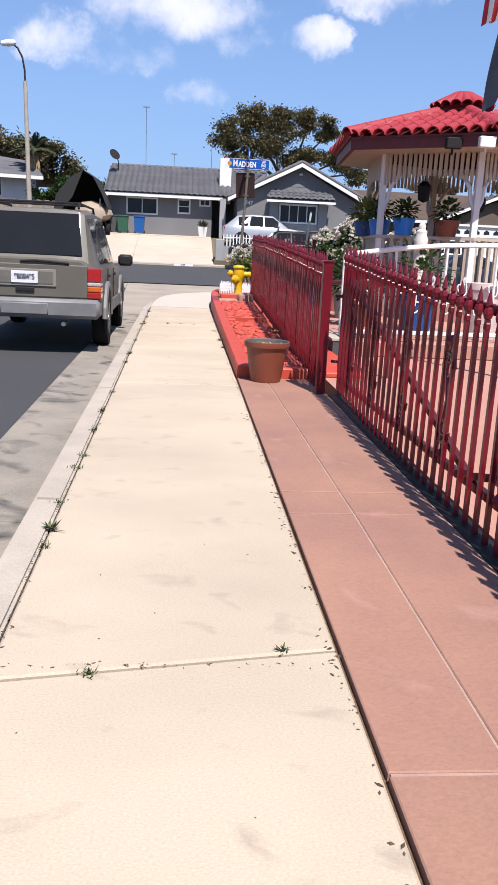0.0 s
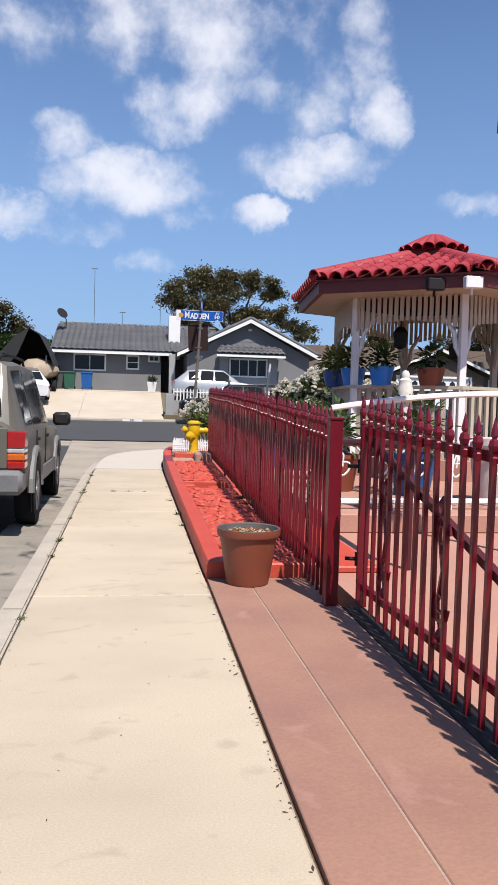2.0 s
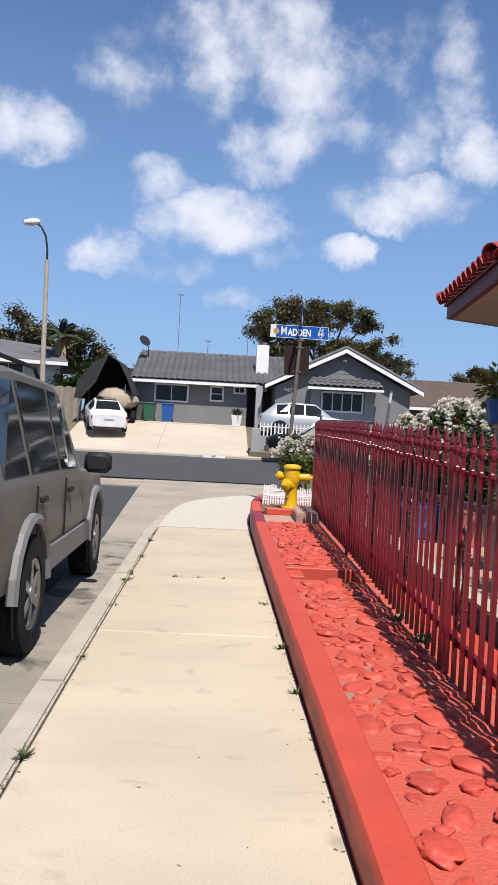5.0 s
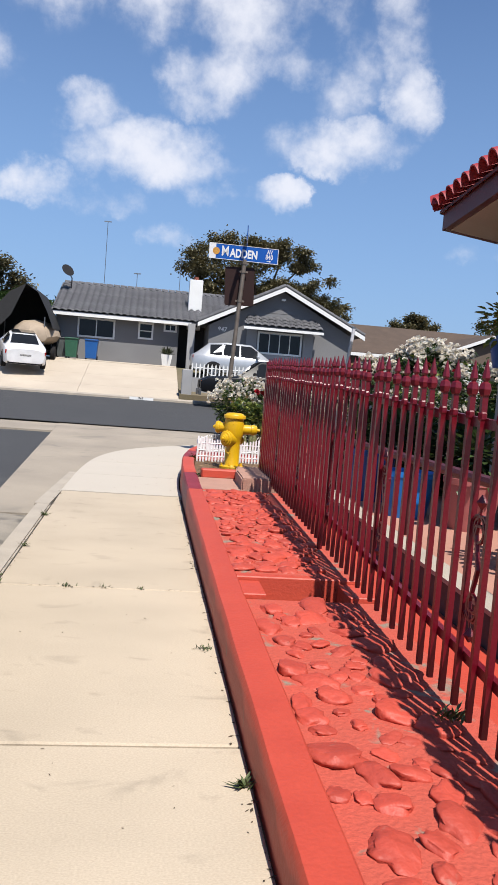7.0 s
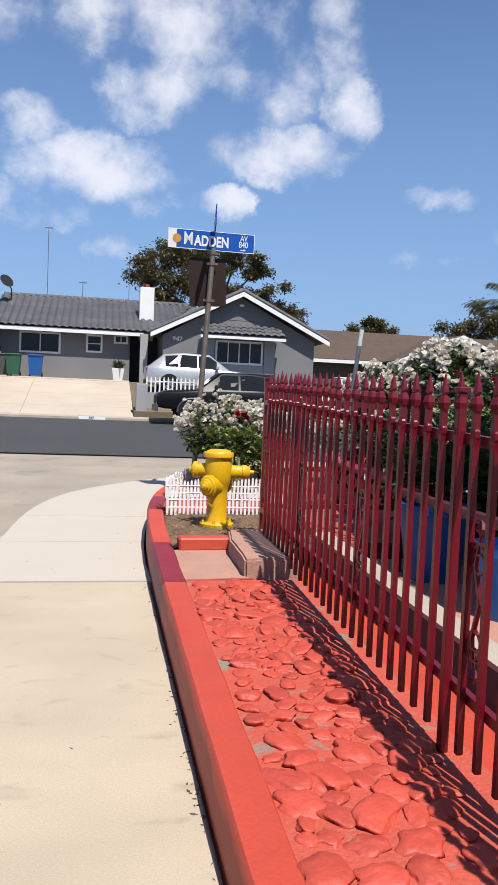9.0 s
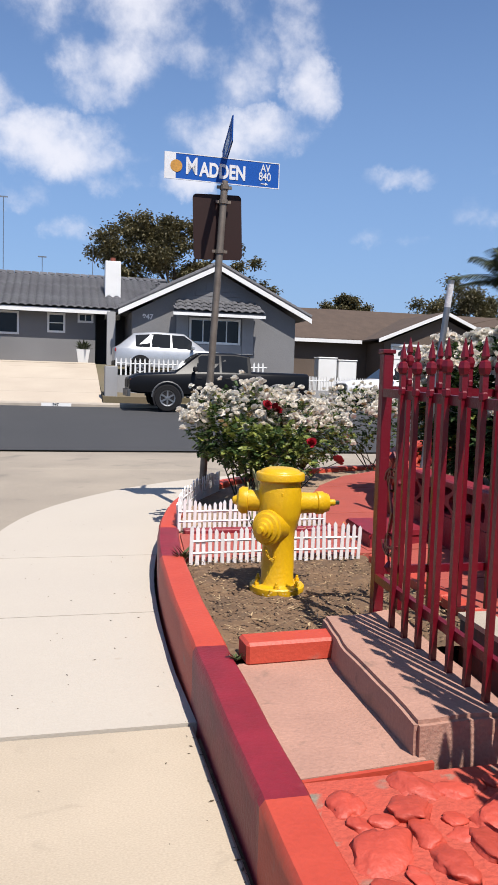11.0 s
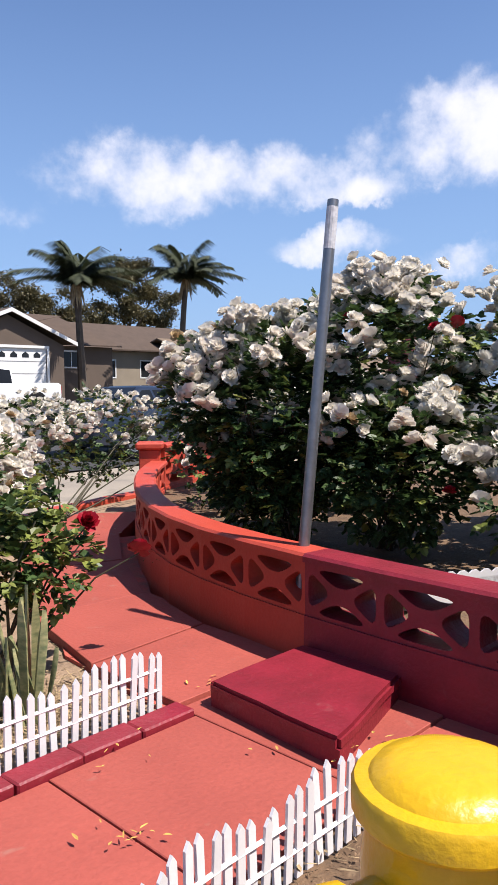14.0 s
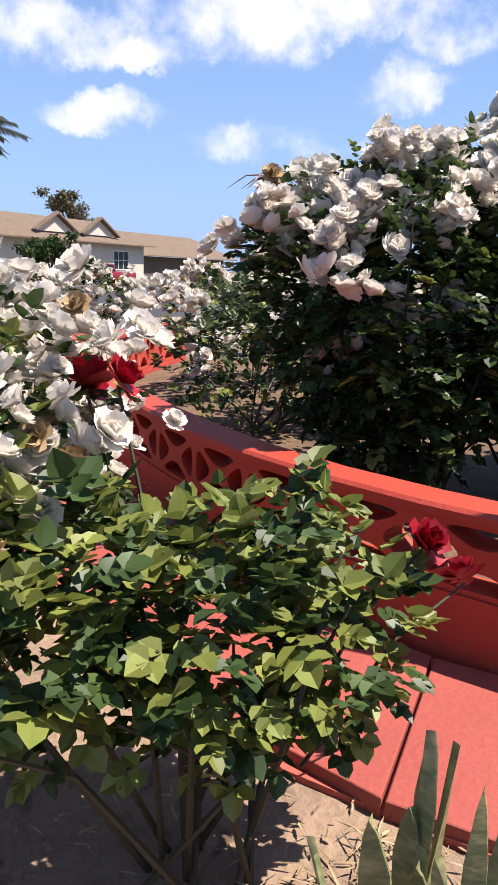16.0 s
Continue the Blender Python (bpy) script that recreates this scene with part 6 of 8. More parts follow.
    plates(c, "tail_lamp", [(-0.93, -0.78, 0.02, 0.78, 1.08, -0.03), (0.78, 0.93, 0.02, 0.78, 1.08, -0.03)], BRAKE, "red tail lamp")
    mirrors(c, 3.9, 1.08, 1.28, BLACK_STEEL)

    navy = paint_mat("dark blue paint", (0.018, 0.028, 0.05), 0.3)
    st = [(0.0, 0.36, 0.86, 0.92, 0.76, 0.62), (0.12, 0.26, 0.92, 0.99, 0.86, 0.70), (0.7, 0.22, 0.95, 1.02, 0.90, 0.68), (1.5, 0.22, 0.94, 1.42, 0.90, 0.58), (2.5, 0.22, 0.92, 1.44, 0.90, 0.58),
          (3.5, 0.22, 0.88, 0.93, 0.89, 0.74), (4.3, 0.24, 0.74, 0.80, 0.84, 0.64), (4.6, 0.30, 0.60, 0.66, 0.72, 0.5)]
    c, at = car("blue_sedan", "dark blue saloon car parked beyond the rose bed", pose(9.9, 29.4, level(12, 29.4) - 0.01, 0, 0, -82), st, navy, (0.95, 3.7), 0.33, ((0.95, 1.75), (1.82, 2.7)), (3.5, 2.5), (0.7, 1.5), 0.86)
    red = paint_mat("red truck paint", (0.28, 0.012, 0.018), 0.1)
    st = [(0.0, 0.5, 1.0, 1.05, 0.84, 0.78), (1.9, 0.45, 1.02, 1.06, 0.88, 0.78), (2.0, 0.42, 1.02, 1.58, 0.88, 0.62), (2.9, 0.42, 1.0, 1.62, 0.88, 0.64), (3.6, 0.42, 0.98, 1.02, 0.88, 0.76), (4.5, 0.45, 0.92, 0.95, 0.85, 0.72), (4.75, 0.5, 0.8, 0.84, 0.78, 0.6)]
    c, at = car("red_pickup", "old red pickup truck on a far driveway", pose(49.6, 52.4, level(47, 52) - 0.10, 0, 0, 80), st, red, (0.95, 3.8), 0.34, ((2.1, 3.0),), (3.6, 2.9), (1.9, 2.0), 0.84)


build_cars()


# ---- houses ----
def tile_slope(bm, x0, x1, y0, z0, y1, z1, rows, pitch=0.30, amp=0.055, skew=None):
    """A slope of barrel tiles between an eave (y0, z0) and a ridge (y1, z1), running along x; skew(t) trims the ends."""
    run = Vector((0, y1 - y0, z1 - z0))
    nrm = Vector((0, -(z1 - z0), y1 - y0)).normalized()
    if nrm.z < 0:
        nrm = -nrm
    for r in range(rows):
        t0, t1 = r / rows, (r + 1) / rows
        a0, a1 = (skew(t0) if skew else (x0, x1))
        n = max(2, int((a1 - a0) / (pitch / 6)))
        lo, hi = [], []
        for i in range(n + 1):
            x = lerp(a0, a1, i / n)
            h = amp * abs(math.sin(math.pi * x / pitch)) ** 0.8
            for lst, t, lift in ((lo, t0 - 0.02, 0.035), (hi, t1, 0.0)):
                p = Vector((x, y0, z0)) + run * t + nrm * (h + lift)
                lst.append(bm.verts.new(p))
        for i in range(n):
            bm.faces.new((lo[i], lo[i + 1], hi[i + 1], hi[i]))
    return bm


def wall_with_openings(bm, x0, x1, y, z0, z1, holes, thick=0.16):
    """A wall along x facing -y, with openings (x0, x1, z0, z1) that go through it."""
    xs = sorted({x0, x1, *[h[0] for h in holes], *[h[1] for h in holes]})
    zs = sorted({z0, z1, *[h[2] for h in holes], *[h[3] for h in holes]})
    solid = set()
    for a, b in zip(xs, xs[1:]):
        for c, d in zip(zs, zs[1:]):
            mx, mz = (a + b) / 2, (c + d) / 2
            if not any(h[0] < mx < h[1] and h[2] < mz < h[3] for h in holes):
                solid.add((xs.index(a), zs.index(c)))
    verts = {}

    def vert(i, j, k):
        if (i, j, k) not in verts:
            verts[i, j, k] = bm.verts.new((xs[i], y + thick * j, zs[k]))
        return verts[i, j, k]

    for i, k in sorted(solid):
        bm.faces.new((vert(i, 0, k), vert(i + 1, 0, k), vert(i + 1, 0, k + 1), vert(i, 0, k + 1)))
        bm.faces.new((vert(i, 1, k + 1), vert(i + 1, 1, k + 1), vert(i + 1, 1, k), vert(i, 1, k)))
        for di, dk, (p, q) in ((-1, 0, ((i, k + 1), (i, k))), (1, 0, ((i + 1, k), (i + 1, k + 1))), (0, -1, ((i, k), (i + 1, k))), (0, 1, ((i + 1, k + 1), (i, k + 1)))):
            if (i + di, k + dk) not in solid:
                bm.faces.new((vert(p[0], 0, p[1]), vert(p[0], 1, p[1]), vert(q[0], 1, q[1]), vert(q[0], 0, q[1])))
    return bm


def window(house, x0, x1, z0, z1, y, cols=2, rows=1, frame=WHITE_PAINT, trim=0.09):
    bm = BM()
    box(bm, x0 - trim, x1 + trim, y - 0.03, y + 0.02, z1, z1 + trim)
    box(bm, x0 - trim, x1 + trim, y - 0.04, y + 0.02, z0 - trim, z0)
    box(bm, x0 - trim, x0, y - 0.03, y + 0.02, z0, z1)
    box(bm, x1, x1 + trim, y - 0.03, y + 0.02, z0, z1)
    w = part("window", bm, frame, house, "white framed window")
    for i in range(1, cols):
        bm = BM()
        x = lerp(x0, x1, i / cols)
        box(bm, x - 0.022, x + 0.022, y + 0.02, y + 0.06, z0, z1)
        part("mullion", bm, frame, w)
    for i in range(1, rows):
        bm = BM()
        z = lerp(z0, z1, i / rows)
        box(bm, x0, x1, y + 0.022, y + 0.058, z - 0.02, z + 0.02)
        part("mullion", bm, frame, w)
    for i in range(cols):
        for j in range(rows):
            bm = BM()
            box(bm, lerp(x0, x1, i / cols) + 0.01, lerp(x0, x1, (i + 1) / cols) - 0.01, y + 0.065, y + 0.075, lerp(z0, z1, j / rows) + 0.01, lerp(z0, z1, (j + 1) / rows) - 0.01)
            part("pane", bm, GLASS, w)
    return w


def beam(bm, p, q, w, h):
    """A straight board between two points, h high and w deep (along y)."""
    p, q = Vector(p), Vector(q)
    vs = []
    for c in (p, q):
        for dy, dz in ((-w, -h), (w, -h), (w, h), (-w, h)):
            vs.append(bm.verts.new(c + Vector((0, dy, dz))))
    for f in ((3, 2, 1, 0), (4, 5, 6, 7), (0, 1, 5, 4), (1, 2, 6, 5), (2, 3, 7, 6), (3, 0, 4, 7)):
        bm.faces.new([vs[i] for i in f])
    return bm


def gable_prism(bm, x0, xm, x1, z_eave, z_top, y, thick=0.16):
    a = [bm.verts.new((x, yy, z)) for yy in (y, y + thick) for x, z in ((x0, z_eave), (x1, z_eave), (xm, z_top))]
    bm.faces.new(a[:3])
    bm.faces.new(a[3:][::-1])
    for i in range(3):
        j = (i + 1) % 3
        bm.faces.new((a[i], a[i + 3], a[j + 3], a[j]))
    return bm


def roof_sheet(bm, pts, th=0.10):
    top = [bm.verts.new(Vector(p) + Vector((0, 0, th))) for p in pts]
    bot = [bm.verts.new(p) for p in pts]
    n = len(pts)
    bm.faces.new(top)
    bm.faces.new(bot[::-1])
    for i in range(n):
        bm.faces.new((bot[i], bot[(i + 1) % n], top[(i + 1) % n], top[i]))
    return bm


def grey_house():
    h = thing("grey_house", "single storey grey stucco house with grey tile roof", "house")
    z0 = 1.6
    holes = [(-2.42, -0.72, 3.18, 4.0), (0.63, 1.22, 3.32, 4.0), (1.92, 2.42, 3.80, 4.06)]
    bm = BM()
    wall_with_openings(bm, -3.6, 2.6, 47.8, z0, 4.22, holes)
    part("wall", bm, GREY_STUCCO, h)
    # side and back walls: their shade is painted in with the darker stucco
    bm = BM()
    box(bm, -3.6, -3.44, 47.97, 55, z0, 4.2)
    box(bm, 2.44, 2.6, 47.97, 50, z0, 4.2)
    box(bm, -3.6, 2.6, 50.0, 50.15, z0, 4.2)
    part("wall", bm, DARK_AND_SHADE_STUCCO, h)
    window(h, *holes[0], 47.8, 2)
    window(h, *holes[1], 47.8, 1, 2)
    window(h, *holes[2], 47.8, 2)
    # entry recess with its shade painted as darker stucco, post and side wall
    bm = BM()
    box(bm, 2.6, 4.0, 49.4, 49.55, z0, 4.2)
    part("wall", bm, DARK_AND_SHADE_STUCCO, h, "entry recess wall with shade in its colour")
    bm = BM()
    box(bm, 3.0, 3.35, 45.9, 46.2, z0, 4.1, 0.01)
    part("post", bm, LIGHT_STUCCO, h, "pale grey porch post")
    # gable wing
    wh = [(6.5, 8.55, 2.98, 3.90)]
    bm = BM()
    wall_with_openings(bm, 4.0, 11.1, 45.5, z0, 4.10, wh)
    gable_prism(bm, 4.0, 7.55, 11.1, 4.10, 5.98, 45.5)
    box(bm, 4.0, 4.16, 45.67, 55, z0, 4.1)
    box(bm, 10.94, 11.1, 45.67, 55, z0, 4.1)
    part("wall", bm, GREY_STUCCO, h)
    window(h, *wh[0], 45.5, 4)
    bm = BM()
    box(bm, 5.85, 6.35, 45.42, 45.49, 2.5, 4.1)
    box(bm, 8.70, 9.20, 45.42, 45.49, 2.5, 4.1)
    box(bm, 6.36, 8.69, 45.42, 45.49, 2.5, 2.87)
    part("panel", bm, LIGHT_STUCCO, h, "pale panels beside the window")
    for k in range(3):
        bm = BM()
        box(bm, 6.2 + 0.45 * k, 9.0 - 0.45 * k, 45.46, 45.49, 4.72 + 0.2 * k, 4.90 + 0.2 * k)
        part("siding", bm, GREY_STUCCO, h)
    # roofs
    bm = BM()
    roof_sheet(bm, [(-3.75, 47.25, 4.20), (4.6, 47.25, 4.20), (6.2, 51.6, 6.05), (-3.75, 51.6, 6.05)], 0.08)
    roof_sheet(bm, [(-3.75, 56, 4.2), (4.6, 56, 4.2), (6.2, 51.6, 6.05), (-3.75, 51.6, 6.05)], 0.08)
    roof_sheet(bm, [(3.42, 45.05, 4.10), (3.42, 56, 4.10), (7.55, 56, 6.15), (7.55, 45.05, 6.15)], 0.08)
    roof_sheet(bm, [(7.55, 45.05, 6.15), (7.55, 56, 6.15), (11.68, 56, 4.10), (11.68, 45.05, 4.10)], 0.08)
    r = part("roof", bm, GREY_TILE, h)
    bm = BM()
    tile_slope(bm, -3.75, 6.2, 47.25, 4.29, 51.6, 6.14, 13, 0.34, 0.10, lambda t: (-3.78, lerp(4.0, 6.0, t)))
    part("tiles", bm, GREY_TILE, r, "grey barrel tiles")
    bm = BM()
    for s in (-1, 1):
        n = 17
        for i in range(n):
            t = (i + 0.5) / n
            c = Vector((7.55 + s * 4.13 * t, 45.10, 6.26 - 2.05 * t))
            d = Vector((s * 4.13, 0, -2.05)).normalized()
            tube(bm, [c - d * 0.14, c + d * 0.14], [0.10, 0.115], 8)
    part("rake_tiles", bm, GREY_TILE, r)
    bm = BM()
    for i in range(26):
        tube(bm, [(-3.7 + 0.38 * i, 51.6, 6.20), (-3.34 + 0.38 * i, 51.6, 6.19)], [0.11, 0.10], 8)
    part("ridge_tiles", bm, GREY_TILE, r)
    bm = BM()
    beam(bm, (3.40, 45.03, 4.03), (7.55, 45.03, 6.08), 0.03, 0.10)
    beam(bm, (7.55, 45.03, 6.08), (11.70, 45.03, 4.03), 0.03, 0.10)
    beam(bm, (-3.78, 47.22, 4.17), (3.2, 47.22, 4.17), 0.03, 0.09)
    part("fascia", bm, WHITE_PAINT, h, "white fascia boards")
    # window awning
    bm = BM()
    roof_sheet(bm, [(5.62, 44.65, 4.12), (9.5, 44.65, 4.12), (9.15, 45.48, 4.62), (5.9, 45.48, 4.62)], 0.05)
    aw = part("awning", bm, GREY_TILE, h)
    bm = BM()
    tile_slope(bm, 5.62, 9.5, 44.65, 4.18, 45.48, 4.68, 3, 0.34, 0.09, lambda t: (5.62 + 0.28 * t, 9.5 - 0.35 * t))
    part("tiles", bm, GREY_TILE, aw)
    bm = BM()
    beam(bm, (5.6, 44.63, 4.06), (9.52, 44.63, 4.06), 0.025, 0.06)
    part("fascia", bm, WHITE_PAINT, aw)
    bm = BM()
    box(bm, 3.05, 3.75, 48.8, 49.5, 4.0, 6.62, 0.015)
    ch = part("chimney", bm, WHITE_PAINT, h, "white chimney")
    bm = BM()
    lathe(bm, [(0.13, 6.62), (0.12, 6.80), (0.05, 6.81)], 10, Matrix.Translation((3.4, 49.15, 0)))
    part("flue", bm, TERRACOTTA, ch)
    words("house_number", "847", 0.30, pose(4.65, 45.49, 3.92, 90, 0, 0), WHITE_PAINT, h)
    bm = BM()
    box(bm, 7.45, 7.65, 45.30, 45.49, 5.55, 5.65, 0.02)
    part("flood_lamp", bm, WHITE_PAINT, h)
    # satellite dish and whip aerials
    bm = BM()
    tube(bm, [(-3.2, 50.4, 5.6), (-3.2, 50.4, 6.3), (-3.35, 50.2, 6.5)], 0.03, 6)
    lathe(bm, [(0.02, 0), (0.2, 0.03), (0.36, 0.10)], 14, pose(-3.45, 50.1, 6.6, 60, 0, 40))
    part("satellite_dish", bm, BLACK_STEEL, h, "dark satellite dish on the roof")
    for x, y, z, t in ((-1.6, 52, 6.0, 9.8), (2.6, 52, 6.0, 8.2), (0.2, 52, 6.0, 7.1)):
        bm = BM()
        tube(bm, [(x, y, z), (x, y, t)], 0.018, 5)
        box(bm, x - 0.2, x + 0.2, y - 0.015, y + 0.015, t - 0.06, t)
        part("aerial", bm, GALV, h)


grey_house()


def yard_picket():
    pk = BM()
    box(pk, -0.03, 0.03, -0.01, 0.01, 0, 0.55)
    box(pk, -0.018, 0.018, -0.01, 0.01, 0.551, 0.60)
    me = bpy.data.meshes.new("picket")
    pk.to_mesh(me)
    pk.free()
    me.materials.append(WHITE_PAINT)
    return me


PICKET = yard_picket()


def driveway():
    d = setting("driveway", "cracked sunlit concrete driveway rising to the house", "driveway")
    for xa, xb in ((-6.0, -1.6), (-1.59, 2.55)):
        ys = [39.42, 41.0, 43.0, 45.0, 46.4, 47.78]
        for a, b in zip(ys, ys[1:]):
            bm = BM()
            prism(bm, [(xa, a), (xb, a), (xb, b - 0.015), (xa, b - 0.015)], lambda x, y: level(0, y) - 0.4, lambda x, y: level(0, y) + 0.0)
            part("slab", bm, DRIVE, d)
    k = setting("far_kerb", "concrete kerb and pavement across the street", "kerb")
    bm = BM()
    for a, b in zip([-60, -40, -20, -6, 0, 7, 12], [-40, -20, -6, 0, 7, 12, 20]):
        sa, sb = max(0, a - 7) * 0.30, max(0, b - 7) * 0.30
        prism(bm, [(a, 38.91 + sa), (b, 38.91 + sb), (b, 39.40 + sb), (a, 39.40 + sa)], -0.3, lambda x, y: level(x, 39.0) + 0.07 + 0.10 * (y - 38.9 - max(0, x - 7) * 0.3))
    part("kerb_stone", bm, KERB, k)
    bm = BM()
    box(bm, 0.55, 1.5, 38.895, 38.905, 0.36, 0.47)
    num = part("painted_patch", bm, WHITE_PAINT, k, "white painted house number patch")
    words("kerb_number", "847", 0.13, pose(1.0, 38.89, 0.415, 90, 0, 0), BLACK_STEEL, num)
    bm = BM()
    prism(bm, [(2.56, 39.7), (9, 40.5), (11.5, 45.2), (12, 60), (4, 60), (2.56, 47.7)], lambda x, y: 0.2, lambda x, y: max(level(0, y) - 0.05, 0.7))
    tagged(part("front_yard", bm, GROUND), "dry front yard of the houses across the street", "yard", kind="structure")
    w = thing("yard_fence", "low grey stucco pillar with white picket fence", "fence")
    bm = BM()
    box(bm, 2.62, 3.05, 39.8, 40.2, 0.3, 1.75, 0.02)
    part("pillar", bm, LIGHT_STUCCO, w)
    run = [(3.06, 40.65), (8.6, 40.65), (12.0, 45.0), (17.0, 47.5)]
    for (xa, ya), (xb, yb) in zip(run, run[1:]):
        zt = 1.45 if xa < 8 else 1.05
        bm = BM()
        prism(bm, [(xa, ya), (xb, yb), (xb, yb + 0.1), (xa, ya + 0.1)], 0.2, zt)
        part("low_wall", bm, LIGHT_STUCCO, w)
        bm = BM()
        tube(bm, [(xa, ya + 0.07, zt + 0.42), (xb, yb + 0.07, zt + 0.42)], 0.022, 4)
        part("rail", bm, WHITE_PAINT, w)
        n = int(math.dist((xa, ya), (xb, yb)) / 0.165)
        for i in range(n):
            child("picket", PICKET, w, pose(lerp(xa, xb, i / n), lerp(ya, yb, i / n) + 0.05, zt, 0, 0, math.degrees(math.atan2(yb - ya, xb - xa))))


driveway()


def house_clutter():
    for x, y, m, label in ((-1.65, 46.6, BLUE_PLASTIC, "blue wheeled recycling bin by the wall"), (-2.6, 46.5, mat("green plastic", (0.02, 0.09, 0.05), 0.5, bump=0.05), "dark green wheeled bin by the wall"),
                           (-3.05, 46.9, mat("grey plastic", (0.07, 0.08, 0.08), 0.5, bump=0.05), "grey wheeled bin by the wall")):
        b = thing("wheeled_bin", label, "bin", pose(x, y, level(0, y)), group="bins")
        bm = BM()
        prism(bm, [(-0.25, -0.27), (0.25, -0.27), (0.25, 0.27), (-0.25, 0.27)], 0.06, 0.92, [(-0.31, -0.33), (0.31, -0.33), (0.31, 0.33), (-0.31, 0.33)])
        part("body", bm, m, b)
        bm = BM()
        box(bm, -0.33, 0.33, -0.37, 0.36, 0.921, 0.99, 0.02)
        part("lid", bm, m, b)
        for s in (-1, 1):
            bm = BM()
            lathe(bm, [(0.10, -0.03), (0.10, 0.03)], 12, Matrix.Translation((s * 0.27, 0.27, 0.1)) @ Matrix.Rotation(math.radians(90), 4, "Y"))
            part("wheel", bm, RUBBER, b)
    p = thing("potted_cycad", "spiky green plant in a tall white pot", "potted plant", pose(2.05, 46.6, level(0, 46.6)))
    bm = BM()
    prism(bm, [(-0.2, -0.2), (0.2, -0.2), (0.2, 0.2), (-0.2, 0.2)], 0, 0.55, [(-0.28, -0.28), (0.28, -0.28), (0.28, 0.28), (-0.28, 0.28)])
    part("pot", bm, WHITE_PAINT, p)
    bm = BM()
    rnd = random.Random(3)
    for i in range(60):
        d = Vector((rnd.uniform(-1, 1), rnd.uniform(-1, 1), rnd.uniform(0.2, 1.2))).normalized()
        leaf(bm, Vector((0, 0, 0.5)), d, Vector((0, 0, 1)) if abs(d.z) < 0.95 else Vector((1, 0, 0)), rnd.uniform(0.4, 0.6), 0.05)
    part("leaves", bm, PALM, p)
    t = thing("canopy_shelter", "black fabric boat canopy on poles beside the house", "canopy")
    bm = BM()
    z = level(0, 45.5)
    for x in (-6.0, -3.7):
        for y in (44.6, 47.4):
            tube(bm, [(x, y, z - 0.2), (x, y, 3.7)], 0.03, 6)
    part("frame", bm, GALV, t)
    bm = BM()
    prof = [(-6.25, 2.9), (-6.1, 3.8), (-5.3, 4.75), (-4.6, 5.15), (-4.05, 4.8), (-3.6, 3.95), (-3.3, 3.2)]
    a = [bm.verts.new((x, 44.5, zz)) for x, zz in prof]
    b = [bm.verts.new((x, 47.6, zz + 0.1)) for x, zz in prof]
    for i in range(6):
        bm.faces.new((a[i], a[i + 1], b[i + 1], b[i]))
    bm.faces.new(b + [bm.verts.new((-3.3, 47.6, 2.0)), bm.verts.new((-6.25, 47.6, 2.0))])
    bm.faces.new([a[0], a[1], a[2], a[3], bm.verts.new((-5.2, 44.49, 3.7)), bm.verts.new((-5.9, 44.49, 2.9))])
    part("fabric", bm, mat("black canvas", (0.012, 0.012, 0.013), 0.8, bump=0.2), t)
    bt = thing("covered_boat", "boat under a tan cover on a trailer", "boat", pose(-4.25, 45.2, level(0, 45.2)))
    bm = BM()
    rows = []
    for y, w, hh in ((-1.3, 0.1, 0.75), (-0.9, 0.75, 1.05), (0.2, 1.05, 1.3), (1.8, 1.05, 1.35)):
        rows.append([bm.verts.new((w * math.sin(q) * 1.0, y, 0.62 + hh * 0.55 * (1 + math.cos(q) * (1.0 if math.cos(q) > 0 else 0.6)) - 0.2)) for q in [2 * math.pi * k / 12 for k in range(12)]])
    for r0, r1 in zip(rows, rows[1:]):
        for k in range(12):
            bm.faces.new((r0[k], r0[(k + 1) % 12], r1[(k + 1) % 12], r1[k]))
    bm.faces.new(rows[0])
    bm.faces.new(rows[-1][::-1])
    part("cover", bm, mat("tan canvas", (0.33, 0.26, 0.19), 0.85, scale=3, bump=0.2), bt, "tan fabric boat cover", smooth=True)
    bm = BM()
    box(bm, -0.7, 0.7, -1.2, 1.6, 0.35, 0.45)
    tr = part("trailer", bm, BLACK_STEEL, bt)
    for s in (-1, 1):
        bm = BM()
        lathe(bm, [(0.32, -0.1), (0.33, 0), (0.32, 0.1)], 16, Matrix.Translation((s * 0.9, 0.3, 0.32)) @ Matrix.Rotation(math.radians(90), 4, "Y"))
        part("wheel", bm, RUBBER, tr)
    f = thing("plank_fence", "weathered grey plank fence beside the driveway", "fence")
    pk = BM()
    box(pk, -0.07, 0.07, -0.012, 0.012, 0, 1.7, 0.004)
    me = bpy.data.meshes.new("plank")
    pk.to_mesh(me)
    pk.free()
    me.materials.append(mat("weathered plank", (0.24, 0.20, 0.16), 0.9, scale=4, mix=0.7, bump=0.4, vary=0.15))
    for i in range(46):
        child("plank", me, f, pose(-12.8 + 0.145 * i, 46.5, level(0, 46.5) - 0.1 + 0.03 * math.sin(i * 1.9)))


house_clutter()


